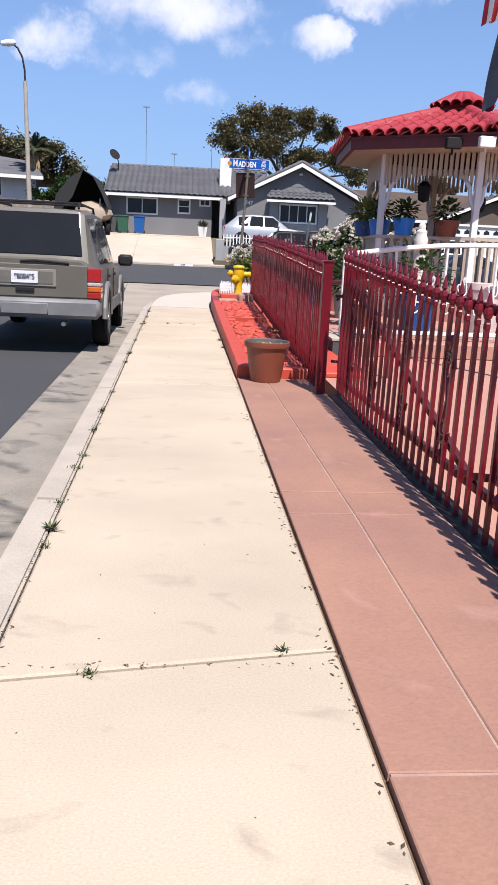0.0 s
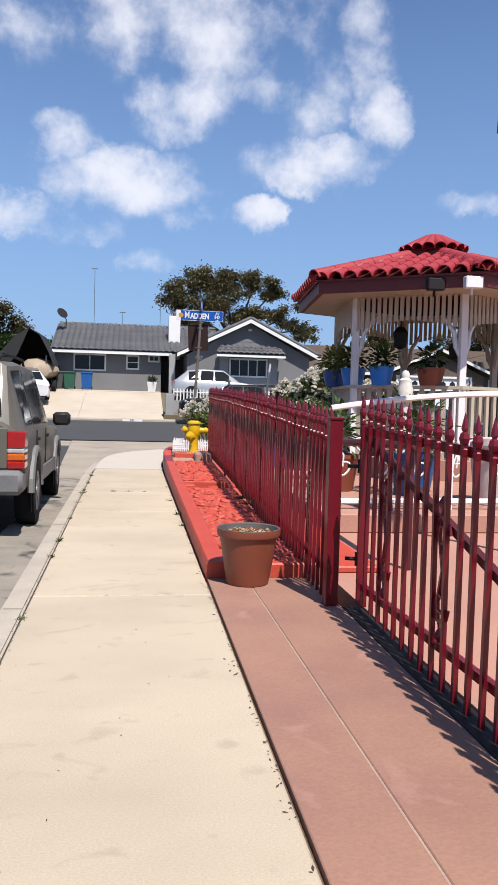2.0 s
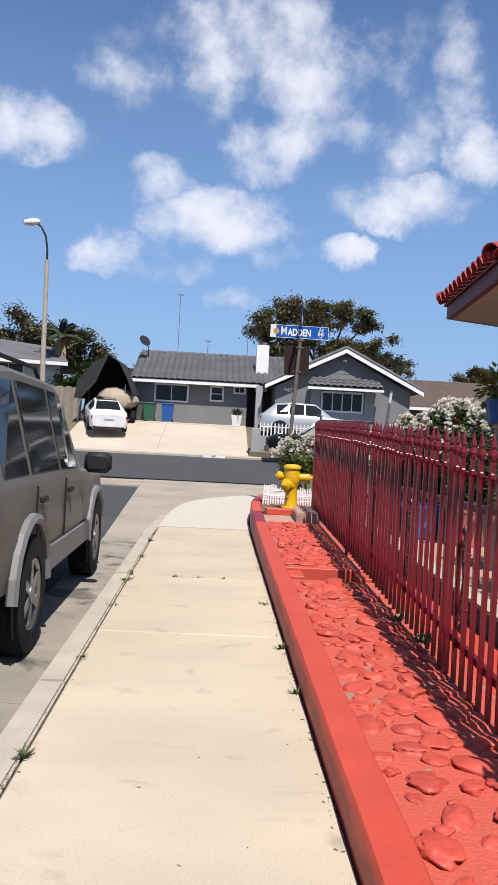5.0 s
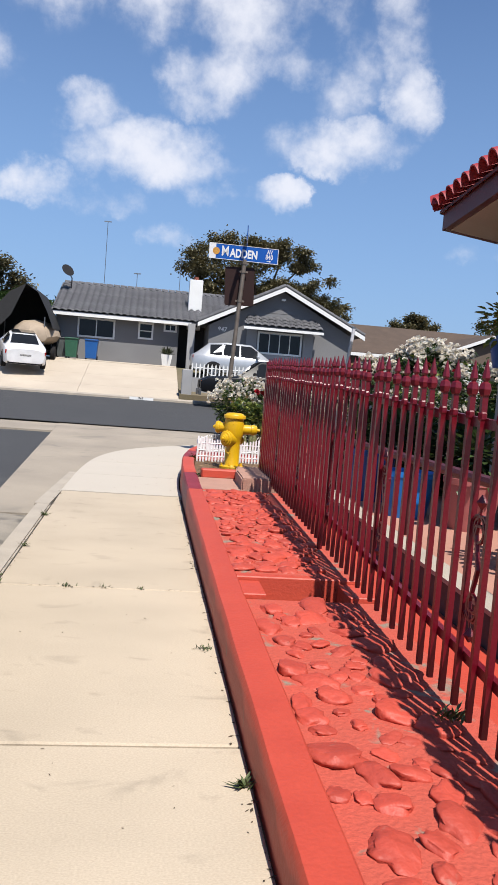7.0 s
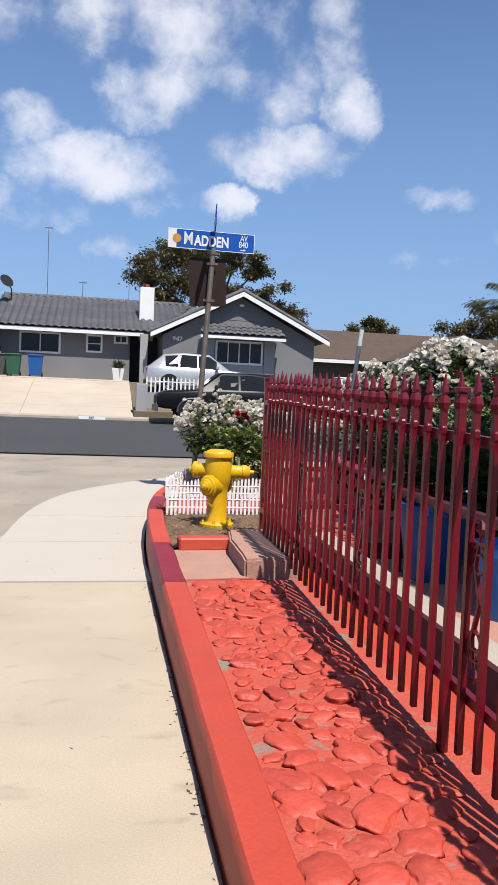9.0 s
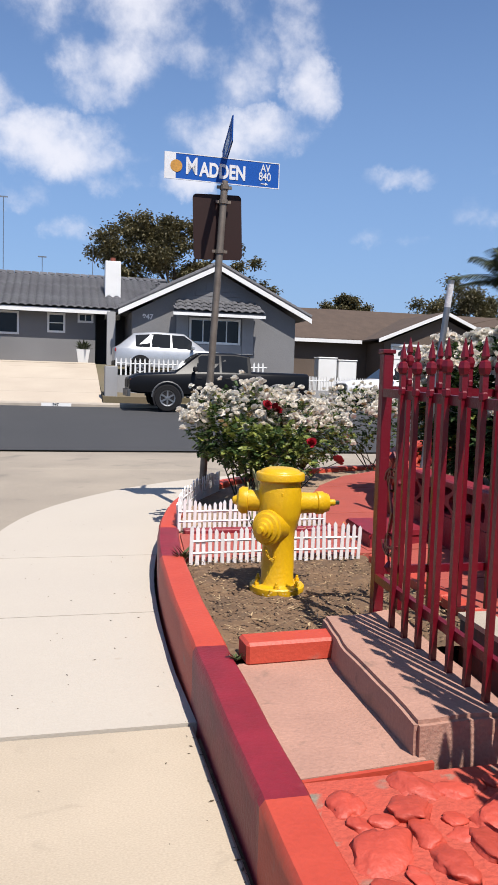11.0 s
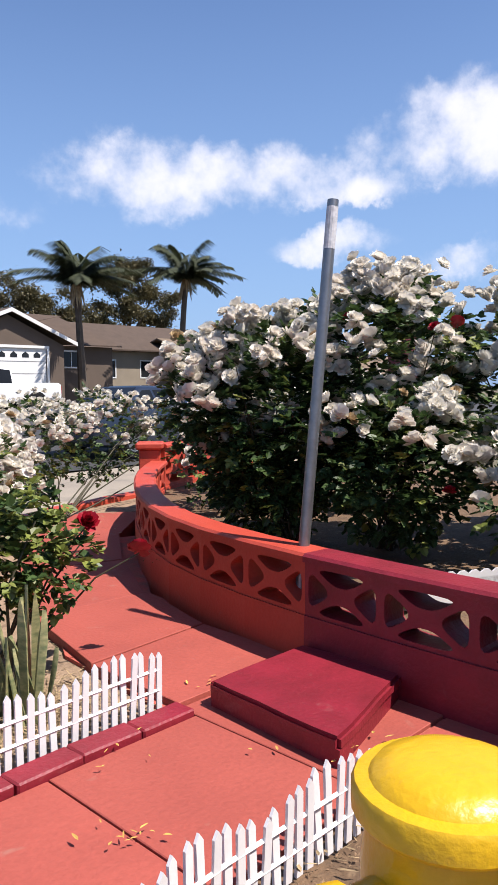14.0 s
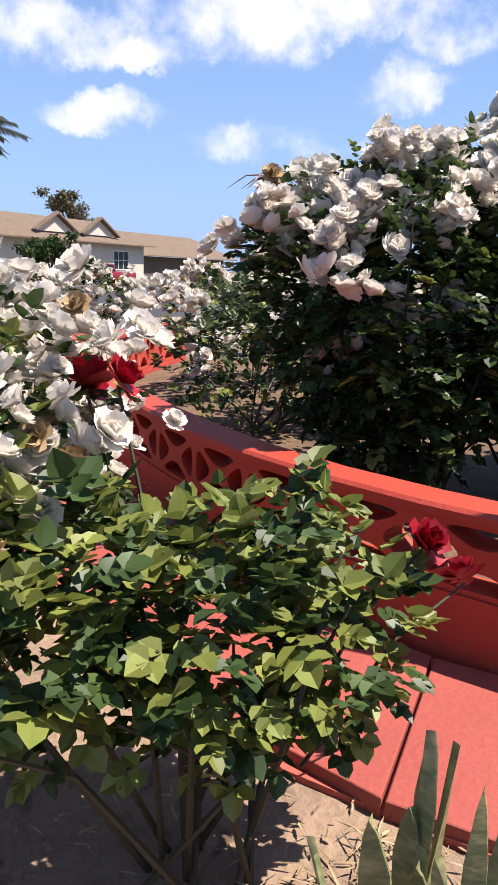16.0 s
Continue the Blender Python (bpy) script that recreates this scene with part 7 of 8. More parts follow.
def brown_house():
    h = thing("brown_house", "brown stucco house with shingle roof and white garage door", "house")
    z0 = 0.5
    door = (19.15, 24.4, 0.9, 3.55)
    bm = BM()
    wall_with_openings(bm, 18.6, 25.5, 53.0, z0, 3.75, [door])
    gable_prism(bm, 18.6, 22.15, 25.5, 3.75, 5.25, 53.0)
    box(bm, 25.34, 25.5, 53.17, 60, z0, 3.75)
    box(bm, 13.0, 18.59, 55.5, 55.66, z0, 3.8)
    box(bm, 18.6, 18.76, 53.17, 60, z0, 3.75)
    part("wall", bm, BROWN_STUCCO, h)
    bm = BM()
    box(bm, *door[:2], 53.05, 53.12, *door[2:])
    gd = part("garage_door", bm, WHITE_PAINT, h, "white panelled garage door with small windows")
    for i in range(7):
        x = 19.7 + 0.69 * i
        bm = BM()
        prism(bm, [(-0.2, 0), (0.2, 0), (0.2, 0.16), (0.0, 0.32), (-0.2, 0.16)], -0.012, 0.0)
        bmesh.ops.transform(bm, matrix=pose(x, 53.04, 3.05, 90, 0, 0), verts=bm.verts)
        part("door_window", bm, GLASS, gd)
    for z in (1.55, 2.2, 2.85):
        bm = BM()
        box(bm, door[0], door[1], 53.035, 53.045, z - 0.012, z + 0.012)
        part("panel_groove", bm, LIGHT_STUCCO, gd)
    bm = BM()
    beam(bm, (19.0, 52.97, 3.62), (24.55, 52.97, 3.62), 0.03, 0.07)
    beam(bm, (18.1, 52.55, 3.82), (22.15, 52.55, 5.48), 0.03, 0.10)
    beam(bm, (22.15, 52.55, 5.48), (26.1, 52.55, 3.82), 0.03, 0.10)
    beam(bm, (12.8, 55.0, 3.82), (18.1, 55.0, 3.82), 0.03, 0.10)
    box(bm, 19.0, 19.14, 52.95, 53.02, 0.9, 3.54)
    box(bm, 24.41, 24.55, 52.95, 53.02, 0.9, 3.54)
    part("trim", bm, WHITE_PAINT, h, "white trim boards")
    bm = BM()
    roof_sheet(bm, [(18.1, 52.58, 3.85), (18.1, 60, 3.85), (22.15, 60, 5.52), (22.15, 52.58, 5.52)], 0.08)
    roof_sheet(bm, [(22.15, 52.58, 5.52), (22.15, 60, 5.52), (26.1, 60, 3.85), (26.1, 52.58, 3.85)], 0.08)
    roof_sheet(bm, [(12.8, 55.0, 3.88), (19.5, 55.0, 3.88), (30, 60, 6.05), (13.2, 60, 6.05)], 0.08)
    roof_sheet(bm, [(22.5, 55.6, 3.95), (31.5, 55.6, 3.95), (29.5, 60, 6.05), (22.5, 60, 6.05)], 0.08)
    roof_sheet(bm, [(13.2, 60, 6.05), (30, 60, 6.05), (31, 66, 3.9), (12.8, 66, 3.9)], 0.08)
    part("roof", bm, BROWN_SHINGLE, h)
    bm = BM()
    wall_with_openings(bm, 25.51, 31.2, 56.2, z0, 3.95, [(27.4, 28.9, 2.7, 3.6)])
    part("wall", bm, BROWN_STUCCO, h)
    window(h, 27.4, 28.9, 2.7, 3.6, 56.2, 2)
    for x, z0_, z1_ in ((14.5, 1.0, 2.9), (15.6, 1.0, 2.8)):
        b = thing("garden_shed", "white metal cabinet standing by the house", "cabinet", pose(x, 51.0, 0.65))
        bm = BM()
        box(bm, -0.5, 0.5, -0.35, 0.35, 0, z1_ - 0.9, 0.03)
        part("body", bm, WHITE_PAINT, b)
        bm = BM()
        box(bm, -0.53, 0.53, -0.38, 0.38, z1_ - 0.899, z1_ - 0.83, 0.02)
        part("lid", bm, WHITE_PAINT, b)

    h = thing("tan_house", "long low tan house with brown roof behind palms", "house")
    bm = BM()
    wall_with_openings(bm, 31.5, 47, 62.0, 0.3, 4.1, [(34.2, 35.8, 2.2, 3.4), (38.2, 40.2, 2.2, 3.4), (43, 44, 0.4, 3.0)])
    part("wall", bm, TAN_STUCCO, h)
    window(h, 34.2, 35.8, 2.2, 3.4, 62.0, 2)
    window(h, 38.2, 40.2, 2.2, 3.4, 62.0, 2)
    bm = BM()
    box(bm, 43, 44, 62.08, 62.12, 0.3, 3.0)
    part("door", bm, DARK_AND_SHADE_STUCCO, h)
    bm = BM()
    roof_sheet(bm, [(31, 61.3, 4.1), (47.5, 61.3, 4.1), (47.5, 66, 6.3), (31, 66, 6.3)], 0.1)
    roof_sheet(bm, [(31, 66, 6.3), (47.5, 66, 6.3), (47.5, 71, 4.1), (31, 71, 4.1)], 0.1)
    part("roof", bm, BROWN_SHINGLE, h)

    h = thing("cream_house", "cream house with two small gables and white garage door", "house")
    bm = BM()
    wall_with_openings(bm, 40.5, 58.5, 57.0, -0.3, 3.15, [(46.5, 51.2, -0.2, 2.6), (54.2, 56.2, 1.2, 2.6)])
    part("wall", bm, mat("cream stucco", (0.60, 0.54, 0.44), 0.9, scale=0.8, mix=0.3, bump=0.3), h)
    bm = BM()
    box(bm, 46.5, 51.2, 57.05, 57.1, -0.2, 2.6)
    gd = part("garage_door", bm, WHITE_PAINT, h, "white garage door")
    for z in (0.5, 1.2, 1.9):
        bm = BM()
        box(bm, 46.5, 51.2, 57.03, 57.045, z - 0.02, z + 0.02)
        part("panel_groove", bm, LIGHT_STUCCO, gd)
    window(h, 54.2, 56.2, 1.2, 2.6, 57.0, 3, 2)
    bm = BM()
    roof_sheet(bm, [(39.8, 56.2, 3.1), (59.2, 56.2, 3.1), (58.2, 62, 5.1), (39.8, 62, 5.1)], 0.1)
    roof_sheet(bm, [(39.8, 62, 5.1), (58.2, 62, 5.1), (59.2, 68, 3.1), (39.8, 68, 3.1)], 0.1)
    part("roof", bm, mat("tan shingle", (0.16, 0.115, 0.075), 0.95, scale=1.5, mix=0.7, fine=9, bump=0.5), h)
    for xm in (47.6, 52.8):
        bm = BM()
        gable_prism(bm, xm - 2.1, xm, xm + 2.1, 3.75, 4.95, 57.4)
        g = part("gable", bm, mat("cream stucco", (0.6, 0.54, 0.44)), h)
        bm = BM()
        beam(bm, (xm - 2.4, 57.3, 3.75), (xm, 57.3, 5.10), 0.25, 0.07)
        beam(bm, (xm, 57.3, 5.10), (xm + 2.4, 57.3, 3.75), 0.25, 0.07)
        part("barge_board", bm, MATS["tan shingle"], g)
    h = thing("far_house", "far tan roofed house at the end of the street", "house")
    bm = BM()
    box(bm, 64, 90, 66, 66.2, -0.4, 2.6)
    part("wall", bm, BROWN_STUCCO, h)
    bm = BM()
    roof_sheet(bm, [(61, 65, 2.6), (92, 65, 2.6), (90, 71, 5.2), (62, 71, 5.2)], 0.1)
    part("roof", bm, MATS["tan shingle"], h)

    h = thing("white_house", "pale house with grey roof beyond the parked SUV", "house")
    bm = BM()
    wall_with_openings(bm, -22, -8.2, 50, 1.6, 5.0, [(-12.8, -10.3, 3.9, 4.9), (-17.5, -15.5, 3.8, 4.9)])
    part("wall", bm, mat("white stucco", (0.62, 0.62, 0.62), 0.9, scale=0.8, mix=0.3, bump=0.3), h)
    window(h, -12.8, -10.3, 3.9, 4.9, 50, 3)
    window(h, -17.5, -15.5, 3.8, 4.9, 50, 2)
    bm = BM()
    roof_sheet(bm, [(-22.6, 49.3, 5.2), (-7.6, 49.3, 5.0), (-9.0, 53.5, 6.2), (-22.6, 53.5, 7.6)], 0.1)
    roof_sheet(bm, [(-22.6, 53.5, 7.6), (-9.0, 53.5, 6.2), (-7.6, 58, 5.0), (-22.6, 58, 5.2)], 0.1)
    part("roof", bm, GREY_TILE, h)
    bm = BM()
    beam(bm, (-22.6, 49.25, 5.2), (-7.6, 49.25, 4.98), 0.03, 0.10)
    part("fascia", bm, WHITE_PAINT, h)


brown_house()


# ---- trees ----
def tree(label, base, limbs, clumps, leaves, size, seed, foliage=CROWN, trunk=0.35):
    """A trunk with limbs to the clumps, each clump a loose cloud of small leaves with gaps."""
    rnd = random.Random(seed)
    t = thing("tree", label, "tree", group="trees")
    base = Vector(base)
    bm = BM()
    cx = sum(c[0][0] for c in clumps) / len(clumps)
    cy = sum(c[0][1] for c in clumps) / len(clumps)
    zl = min(c[0][2] - c[1] for c in clumps)
    fork = Vector((lerp(base.x, cx, 0.6), lerp(base.y, cy, 0.6), lerp(base.z, zl, 0.95)))
    tube(bm, [base, base.lerp(fork, 0.5) + Vector((trunk * 0.4, 0, 0)), fork], [trunk, trunk * 0.8, trunk * 0.65], 9)
    for c, r in clumps:
        c = Vector(c)
        tube(bm, [fork, fork.lerp(c, 0.5) + Vector((rnd.uniform(-0.4, 0.4), 0, 0.2)), c], [trunk * 0.5, trunk * 0.3, trunk * 0.1], 6)
    part("trunk", bm, BARK, t)
    bm = BM()
    vol = sum(r ** 2 for _, r in clumps)
    for c, r in clumps:
        c = Vector(c)
        subs = [c + Vector((rnd.gauss(0, 0.46), rnd.gauss(0, 0.46), rnd.gauss(0, 0.34))) * r for _ in range(12)]
        for i in range(int(leaves * r * r / vol)):
            q = rnd.choice(subs) + Vector((rnd.gauss(0, 0.20), rnd.gauss(0, 0.20), rnd.gauss(0, 0.15))) * r
            d = Vector((rnd.uniform(-1, 1), rnd.uniform(-1, 1), rnd.uniform(-1, 0.5))).normalized()
            leaf(bm, q, d, Vector((0.1, 0.2, 1)).normalized(), size * rnd.uniform(0.7, 1.4), size * 0.33)
    part("crown", bm, foliage, t)
    return t


tree("tall eucalyptus with clumped grey green foliage behind the house", (9.5, 75, 1.9), 6,
     [((5.0, 75, 11.2), 1.9), ((7.0, 75.5, 13.3), 1.9), ((9.5, 75, 13.0), 1.6), ((12.2, 75, 13.3), 1.5), ((14.2, 75, 12.4), 1.3), ((9.0, 74.5, 10.8), 2.0), ((12.0, 75, 10.4), 1.7), ((15.0, 75, 9.8), 1.5), ((17.0, 75, 8.8), 1.2), ((6.5, 75, 9.5), 1.6)], 34000, 0.24, 31)
tree("dark round tree behind the brown house", (24.8, 75, 1.5), 4, [((24.0, 75, 7.6), 1.2), ((25.6, 75, 7.6), 1.2), ((24.8, 75, 8.3), 1.0)], 9000, 0.22, 32)
tree("dark bushy tree behind the brown house", (34, 72, 1.5), 4, [((31.5, 72, 7.5), 1.8), ((34.0, 72, 8.4), 1.9), ((36.5, 72, 8.0), 1.8), ((39, 72, 7.4), 1.6)], 15000, 0.24, 33)
tree("tall dark eucalyptus behind the palms", (47, 75, 1.5), 5, [((45.5, 75, 11.5), 2.0), ((48, 75, 12.5), 1.9), ((50.5, 75, 10.6), 2.0), ((46.5, 75, 8.6), 2.0), ((51, 75, 8.0), 1.8), ((43.5, 75, 7.6), 1.5)], 20000, 0.26, 34)
tree("leafy tree behind the pale house", (-12, 56, 1.8), 4, [((-13.5, 56, 7.0), 1.5), ((-11.5, 56, 7.7), 1.6), ((-9.3, 56, 7.0), 1.5), ((-7.6, 56, 6.2), 1.4)], 14000, 0.22, 35)
tree("green garden shrubs by the plank fence", (-6.8, 50, 1.8), 3, [((-7.4, 50, 4.1), 0.9), ((-6.2, 50, 4.4), 1.0), ((-5.0, 50.3, 4.6), 0.8)], 3600, 0.22, 36, LEAF)
tree("far tree beside the cream house", (74, 78, 0), 4, [((72.5, 78, 8.2), 1.6), ((75, 78, 8.4), 1.7), ((77, 78, 6.6), 1.5)], 4000, 0.34, 37)
tree("small dense tree before the cream house", (38.2, 50, 0), 3, [((37.4, 50, 2.0), 0.9), ((38.6, 50, 2.5), 1.0), ((39.6, 50, 1.8), 0.9)], 4000, 0.22, 38, LEAF, 0.15)


def palm(label, base, top, fronds, length, seed):
    rnd = random.Random(seed)
    t = thing("palm_tree", label, "palm", group="palms")
    bm = BM()
    base, top = Vector(base), Vector(top)
    tube(bm, [base, base.lerp(top, 0.5), top], [0.30, 0.20, 0.16], 9)
    part("trunk", bm, BARK, t)
    for i in range(fronds):
        az, rise = 2.4 * i + rnd.uniform(-0.2, 0.2), radians(rnd.uniform(5, 88))
        d = Vector((math.cos(az), math.sin(az), 0))
        L = length * rnd.uniform(0.8, 1.1)
        pts = [top + d * (L * s * (math.cos(rise) + 0.20 * s)) + Vector((0, 0, L * (math.sin(rise) * s - 0.40 * s * s))) for s in [k / 8 for k in range(9)]]
        bm = BM()
        tube(bm, pts, [0.03 * (1 - k / 10) for k in range(9)], 4)
        side = d.cross(Vector((0, 0, 1)))
        for k in range(1, 9):
            for q in range(4):
                p = pts[k - 1].lerp(pts[k], q / 4)
                for s in (-1, 1):
                    w = (side * s * 0.8 + d * 0.7 + Vector((0, 0, -0.45 - 0.3 * rnd.random()))).normalized()
                    leaf(bm, p, w, Vector((0, 0, 1)), L * 0.36 * (1 - 0.5 * k / 9), 0.065)
        part("frond", bm, PALM, t)
    bm = BM()
    for i in range(40):
        az = rnd.uniform(0, 6.28)
        p = top + Vector((0.15 * math.cos(az), 0.15 * math.sin(az), -0.1))
        leaf(bm, p, Vector((0.25 * math.cos(az), 0.25 * math.sin(az), -1)).normalized(), Vector((math.cos(az), math.sin(az), 0)), rnd.uniform(0.8, 2.0), 0.08)
    part("dead_skirt", bm, DRY, t, "hanging dry fronds")


palm("palm with drooping green fronds before the brown house", (27.0, 53.4, 0.8), (26.7, 53.4, 7.6), 24, 3.3, 41)
palm("palm with green fronds before the tan house", (34.8, 54.0, 0.8), (35.6, 54.0, 8.8), 24, 3.4, 42)
palm("distant fan palm beside the street lamp", (-8.5, 51.5, 1.6), (-8.5, 51.5, 6.9), 16, 1.5, 43)


def street_lamp():
    l = thing("street_lamp", "tall concrete street lamp with curved arm", "street lamp")
    bm = BM()
    tube(bm, [(-5.83, 36.1, 0.2), (-5.9, 36.1, 4.2), (-5.935, 36.1, 7.9)], [0.13, 0.10, 0.08], 12)
    part("pole", bm, KERB, l, smooth=True)
    bm = BM()
    tube(bm, [(-5.935, 36.1, 7.8), (-5.945, 36.1, 8.35), (-6.03, 36.1, 8.85), (-6.22, 36.1, 9.2), (-6.43, 36.1, 9.34)], 0.04, 8)
    part("arm", bm, BLACK_STEEL, l, smooth=True)
    bm = BM()
    lathe(bm, [(0.02, -0.34), (0.10, -0.28), (0.15, 0.0), (0.12, 0.25), (0.04, 0.33)], 12, pose(-6.60, 36.1, 9.36, 0, 84, 0))
    part("lamp_head", bm, WHITE_PAINT, l, smooth=True)


street_lamp()


# ---- the yard behind the fence ----
GAZ = Vector((6.0, 14.0, 0.0))


def hexp(r, k, z=0.0):
    a = math.radians(145 + 60 * k)
    return GAZ + Vector((r * math.cos(a), r * math.sin(a), z))


def hex_ring(bm, r0, r1, z0, z1):
    for k in range(6):
        a, b, c, d = hexp(r0, k), hexp(r0, k + 1), hexp(r1, k + 1), hexp(r1, k)
        prism(bm, [(p.x, p.y) for p in (a, b, c, d)], z0, z1)
    return bm


def build_gazebo():
    g = thing("gazebo", "cream gazebo with red barrel tile roof and slatted frieze", "gazebo")
    bm = BM()
    prism(bm, [tuple(hexp(1.85, k))[:2] for k in range(6)], 0.0, 0.5)
    part("floor", bm, PATIO, g)
    zt, ze = 3.60, 3.06
    roofs = []
    for k in range(6):
        bm = BM()
        a, b, c, d = hexp(2.40, k, ze), hexp(2.40, k + 1, ze), hexp(0.48, k + 1, zt), hexp(0.48, k, zt)
        roof_sheet(bm, [tuple(p) for p in (a, b, c, d)], 0.03)
        roofs.append(part("roof_side", bm, MAROON_WOOD, g))

    def tile_mesh(L, r0, r1):
        bm = BM()
        rows = []
        for y, r in ((0, r0), (L, r1)):
            rows.append([bm.verts.new((r * math.cos(t), y, r * math.sin(t))) for t in [math.pi * i / 7 for i in range(8)]] + [bm.verts.new(((r - 0.014) * math.cos(t), y, (r - 0.014) * math.sin(t))) for t in [math.pi * i / 7 for i in range(7, -1, -1)]])
        n = 16
        for i in range(n):
            bm.faces.new((rows[0][i], rows[0][(i + 1) % n], rows[1][(i + 1) % n], rows[1][i]))
        bm.faces.new(rows[0][::-1])
        bm.faces.new(rows[1])
        bmesh.ops.recalc_face_normals(bm, faces=bm.faces)
        me = bpy.data.meshes.new("tile")
        bm.to_mesh(me)
        bm.free()
        for p in me.polygons:
            p.use_smooth = True
        me.set_sharp_from_angle(angle=radians(40))
        me.materials.append(TILE_RED)
        return me

    tile = tile_mesh(0.46, 0.105, 0.085)
    hip = tile_mesh(0.46, 0.125, 0.105)
    for k in range(6):
        roof = roofs[k]
        a, b = hexp(2.44, k, ze + 0.03), hexp(2.44, k + 1, ze + 0.03)
        mid_low, mid_top = (a + b) / 2, (hexp(0.48, k, zt + 0.03) + hexp(0.48, k + 1, zt + 0.03)) / 2
        u = (b - a).normalized()
        s = (mid_top - mid_low)
        L = s.length
        s.normalize()
        n = u.cross(s)
        if n.z < 0:
            n = -n
        M = Matrix(((u.x, s.x, n.x, 0), (u.y, s.y, n.y, 0), (u.z, s.z, n.z, 0), (0, 0, 0, 1)))
        half = (b - a).length / 2
        cols = 11
        for i in range(cols):
            off = -half + (i + 0.5) * 2 * half / cols
            reach = L * (1 - max(0, abs(off) - 0.24) / (half - 0.24))
            j = 0
            while j * 0.38 < reach - 0.12:
                q = mid_low + u * off + s * (j * 0.38 - 0.03) + n * 0.012
                child("tile", tile, roof, Matrix.Translation(q) @ M @ Matrix.Rotation(radians(1.8), 4, "X"))
                j += 1
        h0, h1 = hexp(2.46, k, ze + 0.06), hexp(0.55, k, zt + 0.06)
        d = (h1 - h0)
        HL = d.length
        d.normalize()
        su = d.cross(Vector((0, 0, 1))).normalized()
        nn = su.cross(d)
        Mh = Matrix(((su.x, d.x, nn.x, 0), (su.y, d.y, nn.y, 0), (su.z, d.z, nn.z, 0), (0, 0, 0, 1)))
        for j in range(int(HL / 0.38)):
            child("hip_tile", hip, roof, Matrix.Translation(h0 + d * (j * 0.38)) @ Mh @ Matrix.Rotation(radians(2), 4, "X"))
    # cupola
    bm = BM()
    prism(bm, [tuple(hexp(0.42, k))[:2] for k in range(6)], 3.55, 3.76)
    prism(bm, [tuple(hexp(0.48, k))[:2] for k in range(6)], 3.70, 3.77)
    cup = part("cupola", bm, MAROON_WOOD, g)
    for k in range(18):
        a = radians(20 * k)
        p = GAZ + Vector((0.52 * math.cos(a), 0.52 * math.sin(a), 3.78))
        top = GAZ + Vector((0.16 * math.cos(a), 0.16 * math.sin(a), 3.98))
        d = (top - p).normalized()
        su = d.cross(Vector((0, 0, 1))).normalized()
        nn = su.cross(d)
        child("tile", tile, cup, Matrix.Translation(p) @ Matrix(((su.x, d.x, nn.x, 0), (su.y, d.y, nn.y, 0), (su.z, d.z, nn.z, 0), (0, 0, 0, 1))))
    bm = BM()
    lathe(bm, [(0.50, 3.77), (0.20, 3.98), (0.12, 4.03), (0.0, 4.05)], 18, Matrix.Translation(GAZ))
    part("cap", bm, TILE_RED, cup, smooth=True)
    for k in range(6):
        for name, r0, r1, z0, z1, m in (("fascia_board", 2.36, 2.28, 2.90, 3.07, MAROON_WOOD), ("soffit_board", 2.275, 1.5, 2.90, 2.94, CREAM)):
            bm = BM()
            prism(bm, [tuple(hexp(r, k + q))[:2] for r, q in ((r0, 0), (r0, 1), (r1, 1), (r1, 0))], z0, z1)
            part(name, bm, m, g)
    # frieze slats, longer towards the posts
    sl = {}
    for k in range(6):
        a, b = hexp(1.66, k), hexp(1.66, k + 1)
        az = math.degrees(math.atan2(b.y - a.y, b.x - a.x))
        n = 19
        for i in range(n):
            t = (i + 0.5) / n
            drop = round(0.36 + 0.16 * abs(2 * t - 1) ** 2, 2)
            if drop not in sl:
                bm = BM()
                box(bm, -0.028, 0.028, -0.01, 0.01, -drop, 0)
                me = bpy.data.meshes.new("slat")
                bm.to_mesh(me)
                bm.free()
                me.materials.append(CREAM)
                sl[drop] = me
            p = a.lerp(b, t)
            child("slat", sl[drop], g, pose(p.x, p.y, 2.90, 0, 0, az))
        p0, p1 = hexp(1.62, k), hexp(1.62, k + 1)
        bm = BM()
        box(bm, p0.x - 0.05, p0.x + 0.05, p0.y - 0.05, p0.y + 0.05, 0.5, 2.9, 0.006)
        post = part("post", bm, WHITE_PAINT if k in (1, 2) else CREAM, g)
        for s, q in ((1, p1), (-1, hexp(1.62, k - 1))):
            d = (q - p0).normalized()
            bm = BM()
            tube(bm, [p0 + Vector((0, 0, 1.95)), p0 + d * 0.10 + Vector((0, 0, 2.15)), p0 + d * 0.13 + Vector((0, 0, 2.35)), p0 + d * 0.30 + Vector((0, 0, 2.60))], [0.035, 0.04, 0.035, 0.03], 6)
            part("brace", bm, WHITE_PAINT if k in (1, 2) else CREAM, post)
        if k == 3:
            continue
        bm = BM()
        a, b, c, d = hexp(1.70, k), hexp(1.70, k + 1), hexp(1.52, k + 1), hexp(1.52, k)
        prism(bm, [(p.x, p.y) for p in (a, b, c, d)], 1.53, 1.58)
        part("handrail", bm, CREAM, g)
        bm = BM()
        box(bm, -0.032, 0.032, -0.02, 0.02, 0.5, 1.53)
        me = bpy.data.meshes.new("baluster")
        bm.to_mesh(me)
        bm.free()
        me.materials.append(CREAM)
        step = 0.085 if k == 0 else 0.16
        n = int(1.62 / step)
        for i in range(n):
            p = p0.lerp(p1, (i + 0.5) / n)
            child("baluster", me, g, pose(p.x, p.y, 0, 0, 0, math.degrees(math.atan2(p1.y - p0.y, p1.x - p0.x))))
